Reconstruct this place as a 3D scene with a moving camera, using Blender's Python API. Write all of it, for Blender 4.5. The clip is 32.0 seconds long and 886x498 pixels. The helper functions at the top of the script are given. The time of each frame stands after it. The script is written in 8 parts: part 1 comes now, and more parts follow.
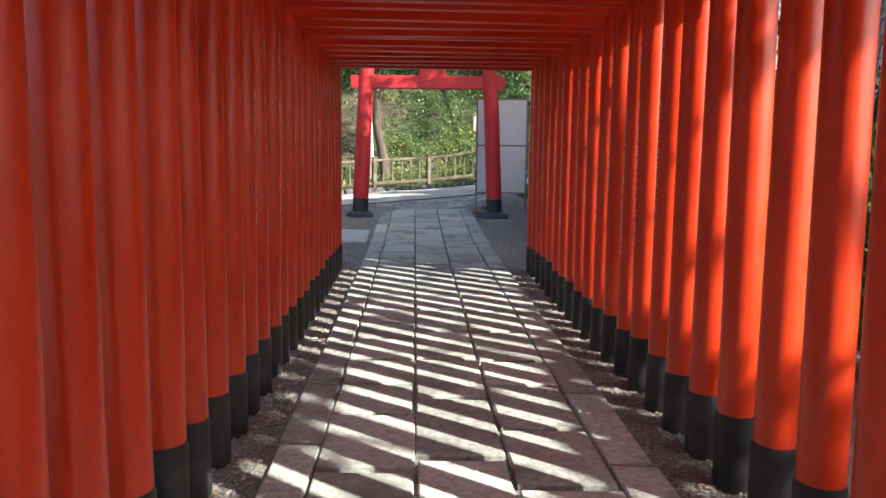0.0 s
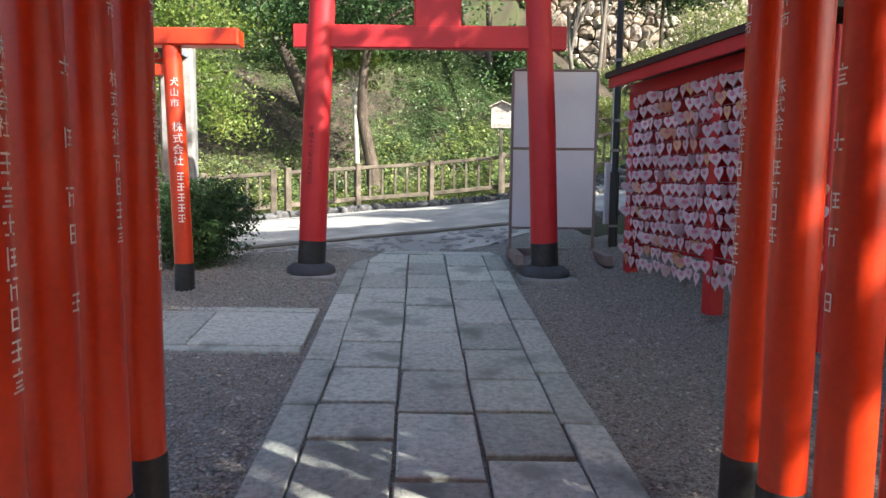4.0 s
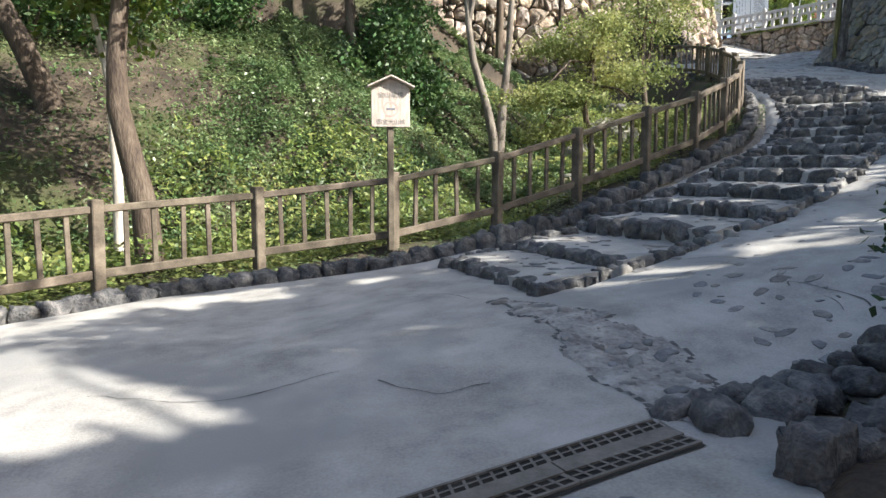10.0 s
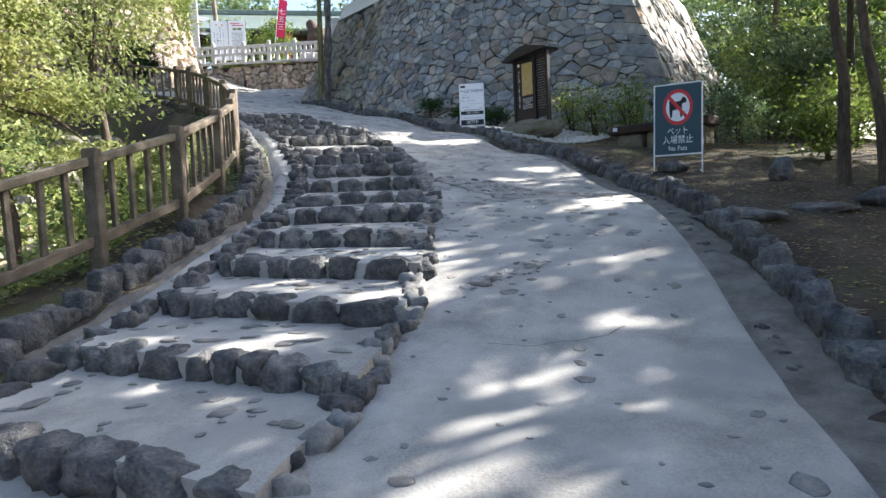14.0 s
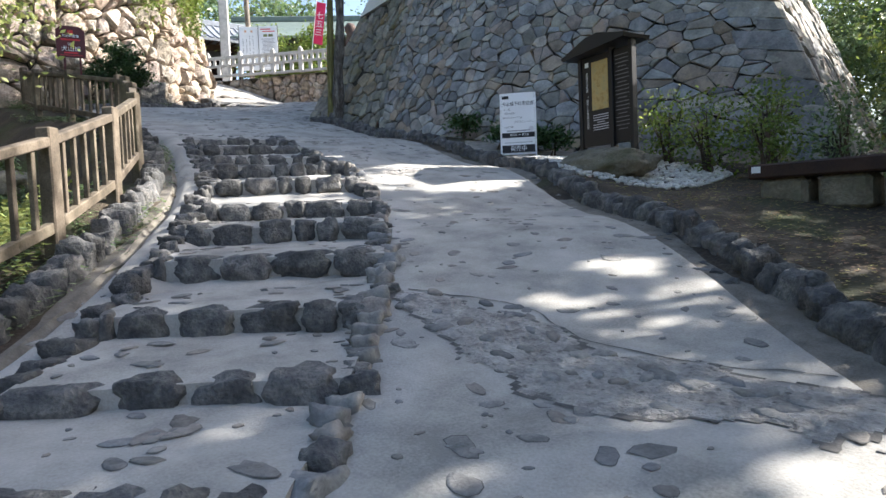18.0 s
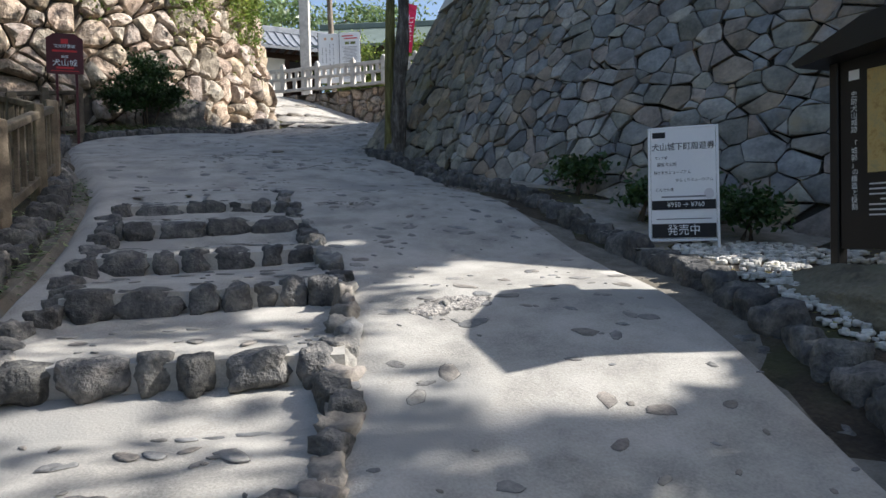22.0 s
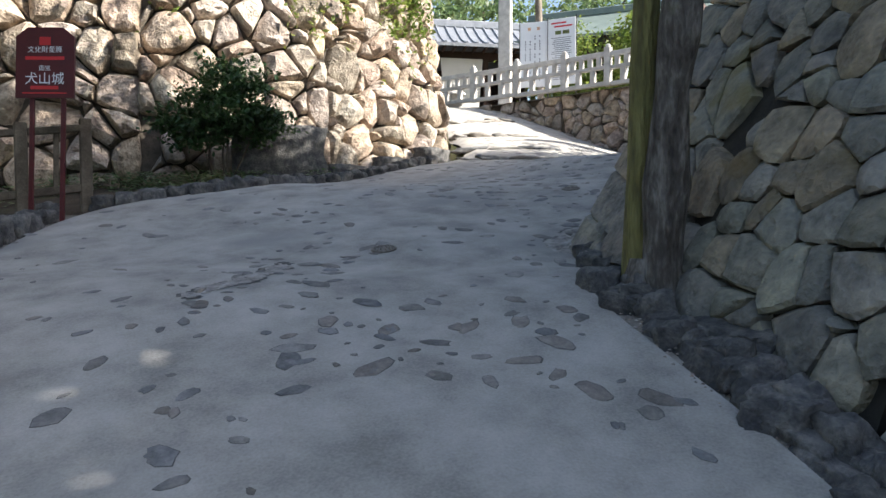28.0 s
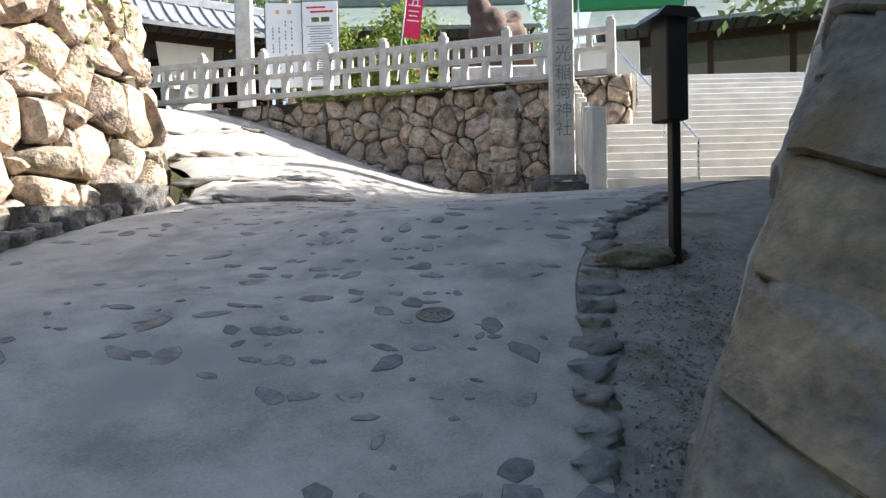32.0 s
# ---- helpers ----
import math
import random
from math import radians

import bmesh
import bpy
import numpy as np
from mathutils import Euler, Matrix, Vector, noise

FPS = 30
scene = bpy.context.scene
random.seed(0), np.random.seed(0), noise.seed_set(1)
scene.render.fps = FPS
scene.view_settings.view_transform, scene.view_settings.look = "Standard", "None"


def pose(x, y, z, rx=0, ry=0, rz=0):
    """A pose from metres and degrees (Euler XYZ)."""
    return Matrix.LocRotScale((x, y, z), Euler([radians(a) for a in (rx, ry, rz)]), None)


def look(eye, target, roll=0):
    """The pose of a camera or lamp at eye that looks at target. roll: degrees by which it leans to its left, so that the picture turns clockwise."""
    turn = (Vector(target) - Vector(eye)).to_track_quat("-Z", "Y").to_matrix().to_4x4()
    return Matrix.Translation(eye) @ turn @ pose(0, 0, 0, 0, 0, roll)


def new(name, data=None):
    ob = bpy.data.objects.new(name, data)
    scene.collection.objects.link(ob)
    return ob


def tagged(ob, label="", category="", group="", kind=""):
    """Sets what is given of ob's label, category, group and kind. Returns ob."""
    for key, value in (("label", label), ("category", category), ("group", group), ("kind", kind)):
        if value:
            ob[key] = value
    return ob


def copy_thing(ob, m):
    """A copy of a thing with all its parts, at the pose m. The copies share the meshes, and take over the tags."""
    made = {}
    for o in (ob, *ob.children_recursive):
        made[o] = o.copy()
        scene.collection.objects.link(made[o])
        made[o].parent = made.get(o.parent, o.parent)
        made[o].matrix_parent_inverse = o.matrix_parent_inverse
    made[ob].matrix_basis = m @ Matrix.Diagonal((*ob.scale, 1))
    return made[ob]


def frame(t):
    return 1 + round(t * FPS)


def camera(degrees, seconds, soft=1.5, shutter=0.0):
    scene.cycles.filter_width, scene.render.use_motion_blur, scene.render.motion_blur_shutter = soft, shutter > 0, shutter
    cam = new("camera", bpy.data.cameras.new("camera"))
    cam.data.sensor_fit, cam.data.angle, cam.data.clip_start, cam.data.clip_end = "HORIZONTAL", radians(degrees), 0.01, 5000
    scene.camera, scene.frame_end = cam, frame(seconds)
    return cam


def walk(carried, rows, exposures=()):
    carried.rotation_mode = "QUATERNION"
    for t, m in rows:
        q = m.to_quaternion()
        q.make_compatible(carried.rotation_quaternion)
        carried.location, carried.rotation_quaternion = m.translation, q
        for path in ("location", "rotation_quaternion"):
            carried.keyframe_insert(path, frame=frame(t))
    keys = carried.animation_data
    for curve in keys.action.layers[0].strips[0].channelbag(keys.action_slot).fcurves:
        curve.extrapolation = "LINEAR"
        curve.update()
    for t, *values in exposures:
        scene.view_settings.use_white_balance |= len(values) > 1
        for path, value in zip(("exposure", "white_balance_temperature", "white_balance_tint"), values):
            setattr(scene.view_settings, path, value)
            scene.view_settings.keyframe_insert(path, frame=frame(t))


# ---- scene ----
cam = camera(67.0, 32.0)
METRES, EYE, TILT, LEAN, TURN = 41.0, 1.5, 0.0, 0.0, 0.0
ROWS = [
    (0.0, 0.0, 0.0, 0.0, 0.06, -5.98, -0.61),
    (0.5, -0.0004, 0.0161, 0.0007, 0.1, -6.05, -0.73),
    (1.0, 0.0005, 0.0329, 0.0015, 0.14, -5.97, -0.64),
    (1.5, 0.0002, 0.0505, 0.0022, 0.16, -5.96, -0.73),
    (2.0, 0.0005, 0.068, 0.0033, 0.18, -5.94, -0.71),
    (2.5, -0.0008, 0.0853, 0.004, 0.19, -5.87, -0.67),
    (3.0, -0.0014, 0.1025, 0.0049, 0.22, -5.91, -0.62),
    (3.5, -0.0022, 0.1189, 0.0061, 0.26, -5.92, -0.61),
    (5.5, -0.0036, 0.1811, 0.0098, 0.34, -5.66, -0.62),
    (6.0, -0.0037, 0.197, 0.0108, 0.38, -5.64, -0.6),
    (6.5, -0.0042, 0.2129, 0.0114, 0.4, -5.6, -0.59),
    (7.0, -0.0039, 0.2292, 0.0123, 0.45, -5.62, -0.57),
    (7.5, -0.0049, 0.245, 0.0135, 0.35, -5.57, -0.57),
    (8.0, -0.0047, 0.2612, 0.0145, -0.11, -5.5, -0.56),
    (8.5, -0.0049, 0.276, 0.0159, -1.04, -5.48, -0.46),
    (9.0, -0.0035, 0.2915, 0.0169, -3.47, -5.44, -0.27),
    (9.5, -0.0024, 0.3068, 0.0179, -6.12, -5.37, -0.13),
    (10.0, -0.0003, 0.3211, 0.0192, -12.26, -5.36, 0.24),
    (10.5, 0.0024, 0.3337, 0.0201, -20.35, -5.4, 0.75),
    (11.0, 0.0072, 0.3462, 0.0208, -27.7, -5.39, 1.29),
    (11.5, 0.0128, 0.3596, 0.0229, -34.19, -5.05, 1.57),
    (12.0, 0.0189, 0.3711, 0.0262, -41.52, -4.54, 1.97),
    (12.5, 0.0257, 0.3817, 0.0287, -45.01, -3.84, 2.21),
    (13.0, 0.0351, 0.3916, 0.0297, -49.83, -3.73, 2.41),
    (13.5, 0.0463, 0.401, 0.0318, -50.99, -3.82, 2.57),
    (14.0, 0.0582, 0.4098, 0.0336, -53.53, -3.81, 2.67),
    (14.5, 0.0709, 0.4167, 0.0364, -54.23, -3.71, 2.76),
    (16.5, 0.1261, 0.4485, 0.0467, -53.6, -3.22, 2.72),
    (17.0, 0.1398, 0.4565, 0.0502, -52.95, -3.14, 2.7),
    (17.5, 0.1538, 0.4643, 0.053, -50.76, -2.99, 2.53),
    (18.0, 0.1684, 0.4722, 0.0553, -47.87, -2.77, 2.39),
    (18.5, 0.182, 0.4805, 0.0589, -47.45, -2.71, 2.28),
    (19.0, 0.1954, 0.489, 0.0618, -46.62, -2.51, 2.23),
    (19.5, 0.2084, 0.4984, 0.0656, -46.18, -2.5, 2.08),
    (20.0, 0.2203, 0.509, 0.07, -44.09, -2.38, 1.95),
    (20.5, 0.2317, 0.5202, 0.0739, -43.06, -2.33, 1.78),
    (21.0, 0.2434, 0.5317, 0.0777, -42.06, -2.07, 1.73),
    (21.5, 0.2531, 0.5433, 0.0808, -41.32, -2.0, 1.6),
    (22.0, 0.2636, 0.5543, 0.0847, -38.89, -1.89, 1.44),
    (22.5, 0.2737, 0.5666, 0.0882, -36.86, -1.86, 1.26),
    (23.0, 0.285, 0.5785, 0.0916, -35.44, -1.81, 1.15),
    (23.5, 0.2937, 0.5914, 0.0953, -33.39, -1.74, 0.95),
    (24.0, 0.3039, 0.6044, 0.0985, -29.67, -1.67, 0.68),
    (24.5, 0.3129, 0.6172, 0.1022, -27.39, -1.62, 0.51),
    (25.0, 0.3224, 0.6296, 0.1061, -26.83, -1.63, 0.43),
    (25.5, 0.3304, 0.6422, 0.1091, -25.99, -1.59, 0.4),
    (26.0, 0.338, 0.6557, 0.1124, -25.18, -1.56, 0.24),
    (26.5, 0.3444, 0.6686, 0.1164, -23.27, -1.53, 0.1),
    (28.5, 0.368, 0.7218, 0.1301, -20.91, -1.68, -0.04),
    (29.0, 0.3728, 0.7362, 0.1337, -21.22, -1.67, -0.07),
    (29.5, 0.3794, 0.7501, 0.1373, -23.33, -1.7, 0.1),
    (30.0, 0.384, 0.7639, 0.1408, -27.18, -1.71, 0.32),
    (30.5, 0.3897, 0.7767, 0.1441, -30.07, -1.71, 0.52),
    (31.0, 0.3954, 0.79, 0.1466, -33.37, -1.73, 0.74),
    (31.5, 0.402, 0.803, 0.1496, -39.15, -1.85, 1.12),
    (32.0, 0.4085, 0.8156, 0.1527, -43.0, -1.96, 1.31),
]
EXPOSURES = [(0.0, 1.62, 6300, 8), (2.0, 1.74, 6300, 8), (4.0, 1.70, 6300, 8), (7.0, 1.54, 6250, 8), (9.0, 1.32, 6350, 10), (10.0, 1.40, 6300, 10), (12.0, 1.72, 6200, 11),
             (14.0, 1.87, 6250, 11), (17.0, 1.74, 6250, 11), (18.0, 1.70, 6250, 11), (20.0, 1.42, 6200, 11), (21.0, 1.16, 6200, 11), (22.0, 0.95, 6250, 11),
             (23.5, 0.8, 6050, 11), (25.0, 1.32, 5900, 10), (26.0, 1.5, 6050, 10), (28.5, 1.45, 6500, 11), (30.0, 1.45, 6650, 12), (32.0, 1.72, 6550, 11)]
walk(cam, [(t, pose(0, 0, EYE, TILT, LEAN, TURN) @ pose(METRES * x, METRES * y, METRES * z, 90 + pitch, roll, yaw)) for t, x, y, z, yaw, pitch, roll in ROWS], EXPOSURES)

# ---- world, sun ----
SUN_TO = Vector((0.829, -0.559, 0.727)).normalized()
sun_el = math.asin(SUN_TO.z)
world = bpy.data.worlds.new("world")
scene.world = world
world.use_nodes = True
wn = world.node_tree
sky = wn.nodes.new("ShaderNodeTexSky")
sky.sky_type, sky.sun_disc = "NISHITA", False
sky.sun_elevation, sky.sun_rotation = sun_el, math.atan2(SUN_TO.x, SUN_TO.y)
sky.air_density, sky.dust_density, sky.ozone_density = 1.0, 2.5, 1.0
wn.nodes["Background"].inputs["Strength"].default_value = 0.115
wn.links.new(sky.outputs[0], wn.nodes["Background"].inputs["Color"])
sun = new("sun", bpy.data.lights.new("sun", "SUN"))
sun.data.energy, sun.data.angle, sun.data.color = 5.0, radians(0.55), (1.0, 0.95, 0.87)
sun.matrix_world = look((60, -40, 60), Vector((60, -40, 60)) - SUN_TO)

# ---- materials ----
def srgb(r, g, b):
    f = lambda c: c / 12.92 if c <= 0.04045 else ((c + 0.055) / 1.055) ** 2.4
    return (f(r / 255), f(g / 255), f(b / 255), 1)


def material(name, colours, scale=6.0, rough=0.8, bump=0.3, fine=60.0, metal=0.0, per_piece=0.0, spec=0.4, island=False,
             blotch=None, transmit=0.0, stretch=(1, 1, 1), depth=0.02, tints=None):
    """A surface of two or more colours mixed by coarse and fine noise, with relief, and a tint of its own for each piece."""
    m = bpy.data.materials.new(name)
    m.use_nodes = True
    t = m.node_tree
    N, L = t.nodes.new, t.links.new
    b = t.nodes["Principled BSDF"]
    geo = N("ShaderNodeNewGeometry")
    tc = N("ShaderNodeMapping")
    L(geo.outputs["Position"], tc.inputs["Vector"])
    tc.inputs["Scale"].default_value = stretch
    n1 = N("ShaderNodeTexNoise")
    n1.inputs["Scale"].default_value, n1.inputs["Detail"].default_value, n1.inputs["Roughness"].default_value = scale, 5, 0.6
    L(tc.outputs[0], n1.inputs["Vector"])
    n2 = N("ShaderNodeTexNoise")
    n2.inputs["Scale"].default_value, n2.inputs["Detail"].default_value = fine, 3
    L(tc.outputs[0], n2.inputs["Vector"])
    ramp = N("ShaderNodeValToRGB")
    e = ramp.color_ramp.elements
    while len(e) < len(colours):
        e.new(0.5)
    for k, c in enumerate(colours):
        e[k].position = 0.3 + 0.4 * k / max(1, len(colours) - 1)
        e[k].color = c
    add = N("ShaderNodeMath")
    add.operation = "MULTIPLY_ADD"
    L(n2.outputs[0], add.inputs[0])
    add.inputs[1].default_value = 0.35
    sub = N("ShaderNodeMath")
    sub.operation = "SUBTRACT"
    L(n1.outputs[0], sub.inputs[0])
    sub.inputs[1].default_value = 0.175
    L(sub.outputs[0], add.inputs[2])
    L(add.outputs[0], ramp.inputs[0])
    col = ramp.outputs[0]
    if blotch:
        n3 = N("ShaderNodeTexNoise")
        n3.inputs["Scale"].default_value, n3.inputs["Detail"].default_value = blotch[0], 4
        L(geo.outputs["Position"], n3.inputs["Vector"])
        r3 = N("ShaderNodeValToRGB")
        r3.color_ramp.elements[0].position, r3.color_ramp.elements[1].position = blotch[1], blotch[1] + 0.12
        L(n3.outputs[0], r3.inputs[0])
        mx = N("ShaderNodeMix")
        mx.data_type = "RGBA"
        L(r3.outputs[0], mx.inputs[0])
        L(col, mx.inputs[6])
        mx.inputs[7].default_value = blotch[2]
        col = mx.outputs[2]
    if per_piece:
        hsv = N("ShaderNodeHueSaturation")
        if island:
            rnd = geo.outputs["Random Per Island"]
        else:
            rnd = N("ShaderNodeObjectInfo").outputs["Random"]
        mr = N("ShaderNodeMapRange")
        mr.inputs["To Min"].default_value, mr.inputs["To Max"].default_value = 1 - per_piece, 1 + per_piece
        L(rnd, mr.inputs["Value"])
        L(mr.outputs[0], hsv.inputs["Value"])
        w = N("ShaderNodeTexWhiteNoise")
        w.noise_dimensions = "1D"
        L(rnd, w.inputs["W"])
        mh = N("ShaderNodeMapRange")
        mh.inputs["To Min"].default_value, mh.inputs["To Max"].default_value = 0.5 - per_piece * 0.06, 0.5 + per_piece * 0.06
        L(w.outputs[0], mh.inputs["Value"])
        L(mh.outputs[0], hsv.inputs["Hue"])
        L(col, hsv.inputs["Color"])
        col = hsv.outputs[0]
        if tints:
            w2 = N("ShaderNodeTexWhiteNoise")
            w2.noise_dimensions = "1D"
            am = N("ShaderNodeMath")
            am.operation = "ADD"
            am.inputs[1].default_value = 3.7
            L(rnd, am.inputs[0])
            L(am.outputs[0], w2.inputs["W"])
            rt = N("ShaderNodeValToRGB")
            rt.color_ramp.interpolation = "CONSTANT"
            el = rt.color_ramp.elements
            while len(el) < len(tints):
                el.new(0.5)
            for k, c in enumerate(tints):
                el[k].position = k / len(tints)
                el[k].color = (*c, 1)
            L(w2.outputs[0], rt.inputs[0])
            mt = N("ShaderNodeMix")
            mt.data_type, mt.blend_type = "RGBA", "MULTIPLY"
            mt.inputs[0].default_value = 1
            L(col, mt.inputs[6])
            L(rt.outputs[0], mt.inputs[7])
            col = mt.outputs[2]
    L(col, b.inputs["Base Color"])
    rr = N("ShaderNodeMapRange")
    rr.inputs["To Min"].default_value, rr.inputs["To Max"].default_value = max(0.05, rough - 0.12), min(1, rough + 0.12)
    L(n1.outputs[0], rr.inputs["Value"])
    L(rr.outputs[0], b.inputs["Roughness"])
    b.inputs["Metallic"].default_value = metal
    b.inputs["Specular IOR Level"].default_value = spec
    if bump:
        bp = N("ShaderNodeBump")
        bp.inputs["Strength"].default_value, bp.inputs["Distance"].default_value = bump, depth
        L(add.outputs[0], bp.inputs["Height"])
        L(bp.outputs[0], b.inputs["Normal"])
    if transmit:
        tr = N("ShaderNodeBsdfTranslucent")
        L(col, tr.inputs["Color"])
        ms = N("ShaderNodeMixShader")
        ms.inputs[0].default_value = transmit
        L(b.outputs[0], ms.inputs[1])
        L(tr.outputs[0], ms.inputs[2])
        L(ms.outputs[0], t.nodes["Material Output"].inputs["Surface"])
    return m


M_CONC = material("worn_concrete", [srgb(134, 131, 125), srgb(164, 160, 152), srgb(182, 178, 170)], 2.2, 0.9, 0.5, 70, blotch=(0.7, 0.55, srgb(148, 146, 141)), depth=0.02)
M_STONE_DARK = material("dark_river_stone", [srgb(63, 63, 65), srgb(92, 91, 89), srgb(126, 122, 116)], 9, 0.85, 0.8, 45, per_piece=0.28, depth=0.05)
M_EMBED = material("embedded_stone", [srgb(104, 102, 99), srgb(126, 124, 120), srgb(146, 143, 137)], 10, 0.85, 0.6, 60, per_piece=0.2, tints=((1, 1, 1), (1.05, 0.98, 0.92), (0.92, 0.95, 1.0), (1.1, 1.08, 1.04)))
M_EMBED_I = material("embedded_stone_rest", [srgb(104, 102, 99), srgb(126, 124, 120), srgb(146, 143, 137)], 10, 0.85, 0.6, 60, per_piece=0.2, island=True, tints=((1, 1, 1), (1.05, 0.98, 0.92), (0.92, 0.95, 1.0), (1.1, 1.08, 1.04)))
M_WALL = material("castle_wall_stone", [srgb(112, 111, 108), srgb(144, 141, 136), srgb(170, 165, 157)], 3.5, 0.88, 0.9, 24, per_piece=0.26, depth=0.03, blotch=(1.6, 0.62, srgb(158, 142, 120)), tints=((0.95, 0.95, 0.95), (0.8, 0.86, 0.92), (1.0, 0.85, 0.7), (1.15, 1.1, 1.02), (0.88, 0.88, 0.8), (1.02, 0.9, 0.82), (0.68, 0.7, 0.74), (0.92, 0.95, 0.96)))
M_WALL_I = material("castle_wall_stone_rest", [srgb(112, 111, 108), srgb(144, 141, 136), srgb(170, 165, 157)], 3.5, 0.88, 0.9, 24, per_piece=0.26, depth=0.03, blotch=(1.6, 0.62, srgb(158, 142, 120)), island=True, tints=((0.95, 0.95, 0.95), (0.8, 0.86, 0.92), (1.0, 0.85, 0.7), (1.15, 1.1, 1.02), (0.88, 0.88, 0.8), (1.02, 0.9, 0.82), (0.68, 0.7, 0.74), (0.92, 0.95, 0.96)))
M_WALL_MOSS = material("mossy_wall_stone", [srgb(100, 98, 92), srgb(132, 128, 118), srgb(160, 152, 136)], 4.5, 0.92, 1.0, 22, per_piece=0.22, depth=0.07, blotch=(1.8, 0.58, srgb(122, 112, 84)), tints=((1, 1, 1), (0.88, 0.9, 0.9), (1.1, 0.98, 0.82), (0.95, 0.97, 0.9)))
M_WALL_WARM = material("rough_wall_stone", [srgb(116, 106, 97), srgb(170, 157, 143), srgb(204, 193, 179)], 6, 0.92, 1.0, 28, per_piece=0.26, depth=0.09, blotch=(3, 0.58, srgb(98, 92, 84)), tints=((1, 1, 1), (0.82, 0.8, 0.78), (1.1, 1.02, 0.92), (1.1, 1.1, 1.1), (0.92, 0.86, 0.8), (1.0, 0.94, 0.86)))
M_WALL_WARM_I = material("rough_wall_stone_rest", [srgb(116, 106, 97), srgb(170, 157, 143), srgb(204, 193, 179)], 6, 0.92, 1.0, 28, per_piece=0.26, island=True, depth=0.09, blotch=(3, 0.58, srgb(98, 92, 84)), tints=((1, 1, 1), (0.82, 0.8, 0.78), (1.1, 1.02, 0.92), (1.1, 1.1, 1.1), (0.92, 0.86, 0.8), (1.0, 0.94, 0.86)))
M_RUBBLE = material("broken_concrete", [srgb(118, 114, 109), srgb(154, 149, 142), srgb(180, 175, 167)], 7, 0.92, 1.0, 40, per_piece=0.05, island=True, depth=0.05, blotch=(16, 0.6, srgb(96, 92, 87)))
M_CRACK = material("dark_crack", [srgb(78, 76, 73), srgb(110, 107, 103)], 9, 0.95, 0.4, 60)
M_LITTER = material("dry_leaf_litter", [srgb(92, 72, 50), srgb(124, 100, 72), srgb(150, 128, 98)], 6, 0.85, 0.2, 40, per_piece=0.4, island=True)
M_JOINT = material("dark_joint_earth", [srgb(40, 38, 34), srgb(62, 58, 50)], 8, 0.95, 0.5, 40)
M_EARTH = material("leaf_strewn_earth", [srgb(44, 38, 31), srgb(66, 57, 46), srgb(88, 78, 64)], 2.0, 0.95, 0.9, 30, depth=0.05, blotch=(0.6, 0.52, srgb(66, 70, 40)))
M_DIRT = material("grey_sandy_dirt", [srgb(124, 118, 108), srgb(148, 141, 131), srgb(164, 158, 148)], 6, 0.95, 0.8, 90, depth=0.02, blotch=(2.2, 0.6, srgb(118, 108, 94)))
M_GRAVEL = material("grey_gravel", [srgb(84, 80, 74), srgb(138, 132, 124), srgb(176, 170, 162)], 52, 0.92, 1.0, 120, depth=0.03)
M_SLAB = material("granite_slab", [srgb(136, 138, 129), srgb(164, 165, 155), srgb(184, 183, 174)], 26, 0.85, 0.9, 90, per_piece=0.24, depth=0.012, blotch=(2.4, 0.56, srgb(126, 130, 120)))
M_RED = material("vermilion_paint", [srgb(182, 45, 15), srgb(196, 54, 18), srgb(206, 61, 21)], 2.5, 0.36, 0.06, 40, spec=0.5, depth=0.005)
M_RED_GATE = material("crimson_paint", [srgb(170, 32, 37), srgb(182, 39, 43), srgb(190, 45, 48)], 2.0, 0.5, 0.06, 40, depth=0.005)
M_BLACK = material("black_paint", [srgb(28, 28, 30), srgb(40, 40, 42), srgb(58, 58, 58)], 6, 0.5, 0.1, 40)
M_BLACKSTONE = material("dark_base_stone", [srgb(52, 54, 58), srgb(68, 70, 74)], 6, 0.75, 0.25, 80)
M_WHITE_TXT = material("white_lettering", [srgb(226, 218, 208), srgb(240, 234, 226)], 20, 0.6, 0)
M_BLACK_TXT = material("black_lettering", [srgb(22, 20, 22), srgb(34, 32, 32)], 20, 0.6, 0)
M_FADED = material("faded_red_print", [srgb(190, 150, 140), srgb(206, 170, 160)], 20, 0.7, 0)
M_WOOD = material("weathered_fence_wood", [srgb(70, 62, 51), srgb(98, 88, 74), srgb(124, 113, 97)], 4, 0.85, 0.4, 60, per_piece=0.14, stretch=(1, 1, 1), depth=0.01)
M_BOARD = material("grey_white_panel", [srgb(206, 204, 208), srgb(216, 214, 218)], 1.2, 0.7, 0.05, 60)
M_STEEL = material("grey_steel_frame", [srgb(120, 120, 124), srgb(142, 142, 146)], 5, 0.45, 0.05, 60, metal=0.6)
M_RUST = material("brown_steel_frame", [srgb(116, 99, 96), srgb(142, 124, 119)], 6, 0.6, 0.1, 60, metal=0.1)
M_PINK = material("pale_pink_plaque", [srgb(196, 172, 175), srgb(212, 190, 192)], 12, 0.75, 0.05, 90, per_piece=0.16)
M_PINKWOOD = material("bare_wood_plaque", [srgb(196, 150, 116), srgb(212, 168, 132)], 12, 0.75, 0.1, 90, per_piece=0.1)
M_LEAF = material("sunny_leaf", [srgb(80, 102, 42), srgb(112, 130, 60), srgb(150, 158, 86)], 0.8, 0.5, 0, per_piece=0.35, island=True, transmit=0.45)
M_LEAF_IVY = material("ivy_leaf", [srgb(76, 98, 62), srgb(108, 128, 84), srgb(146, 158, 112)], 0.7, 0.38, 0, per_piece=0.35, island=True, transmit=0.35)
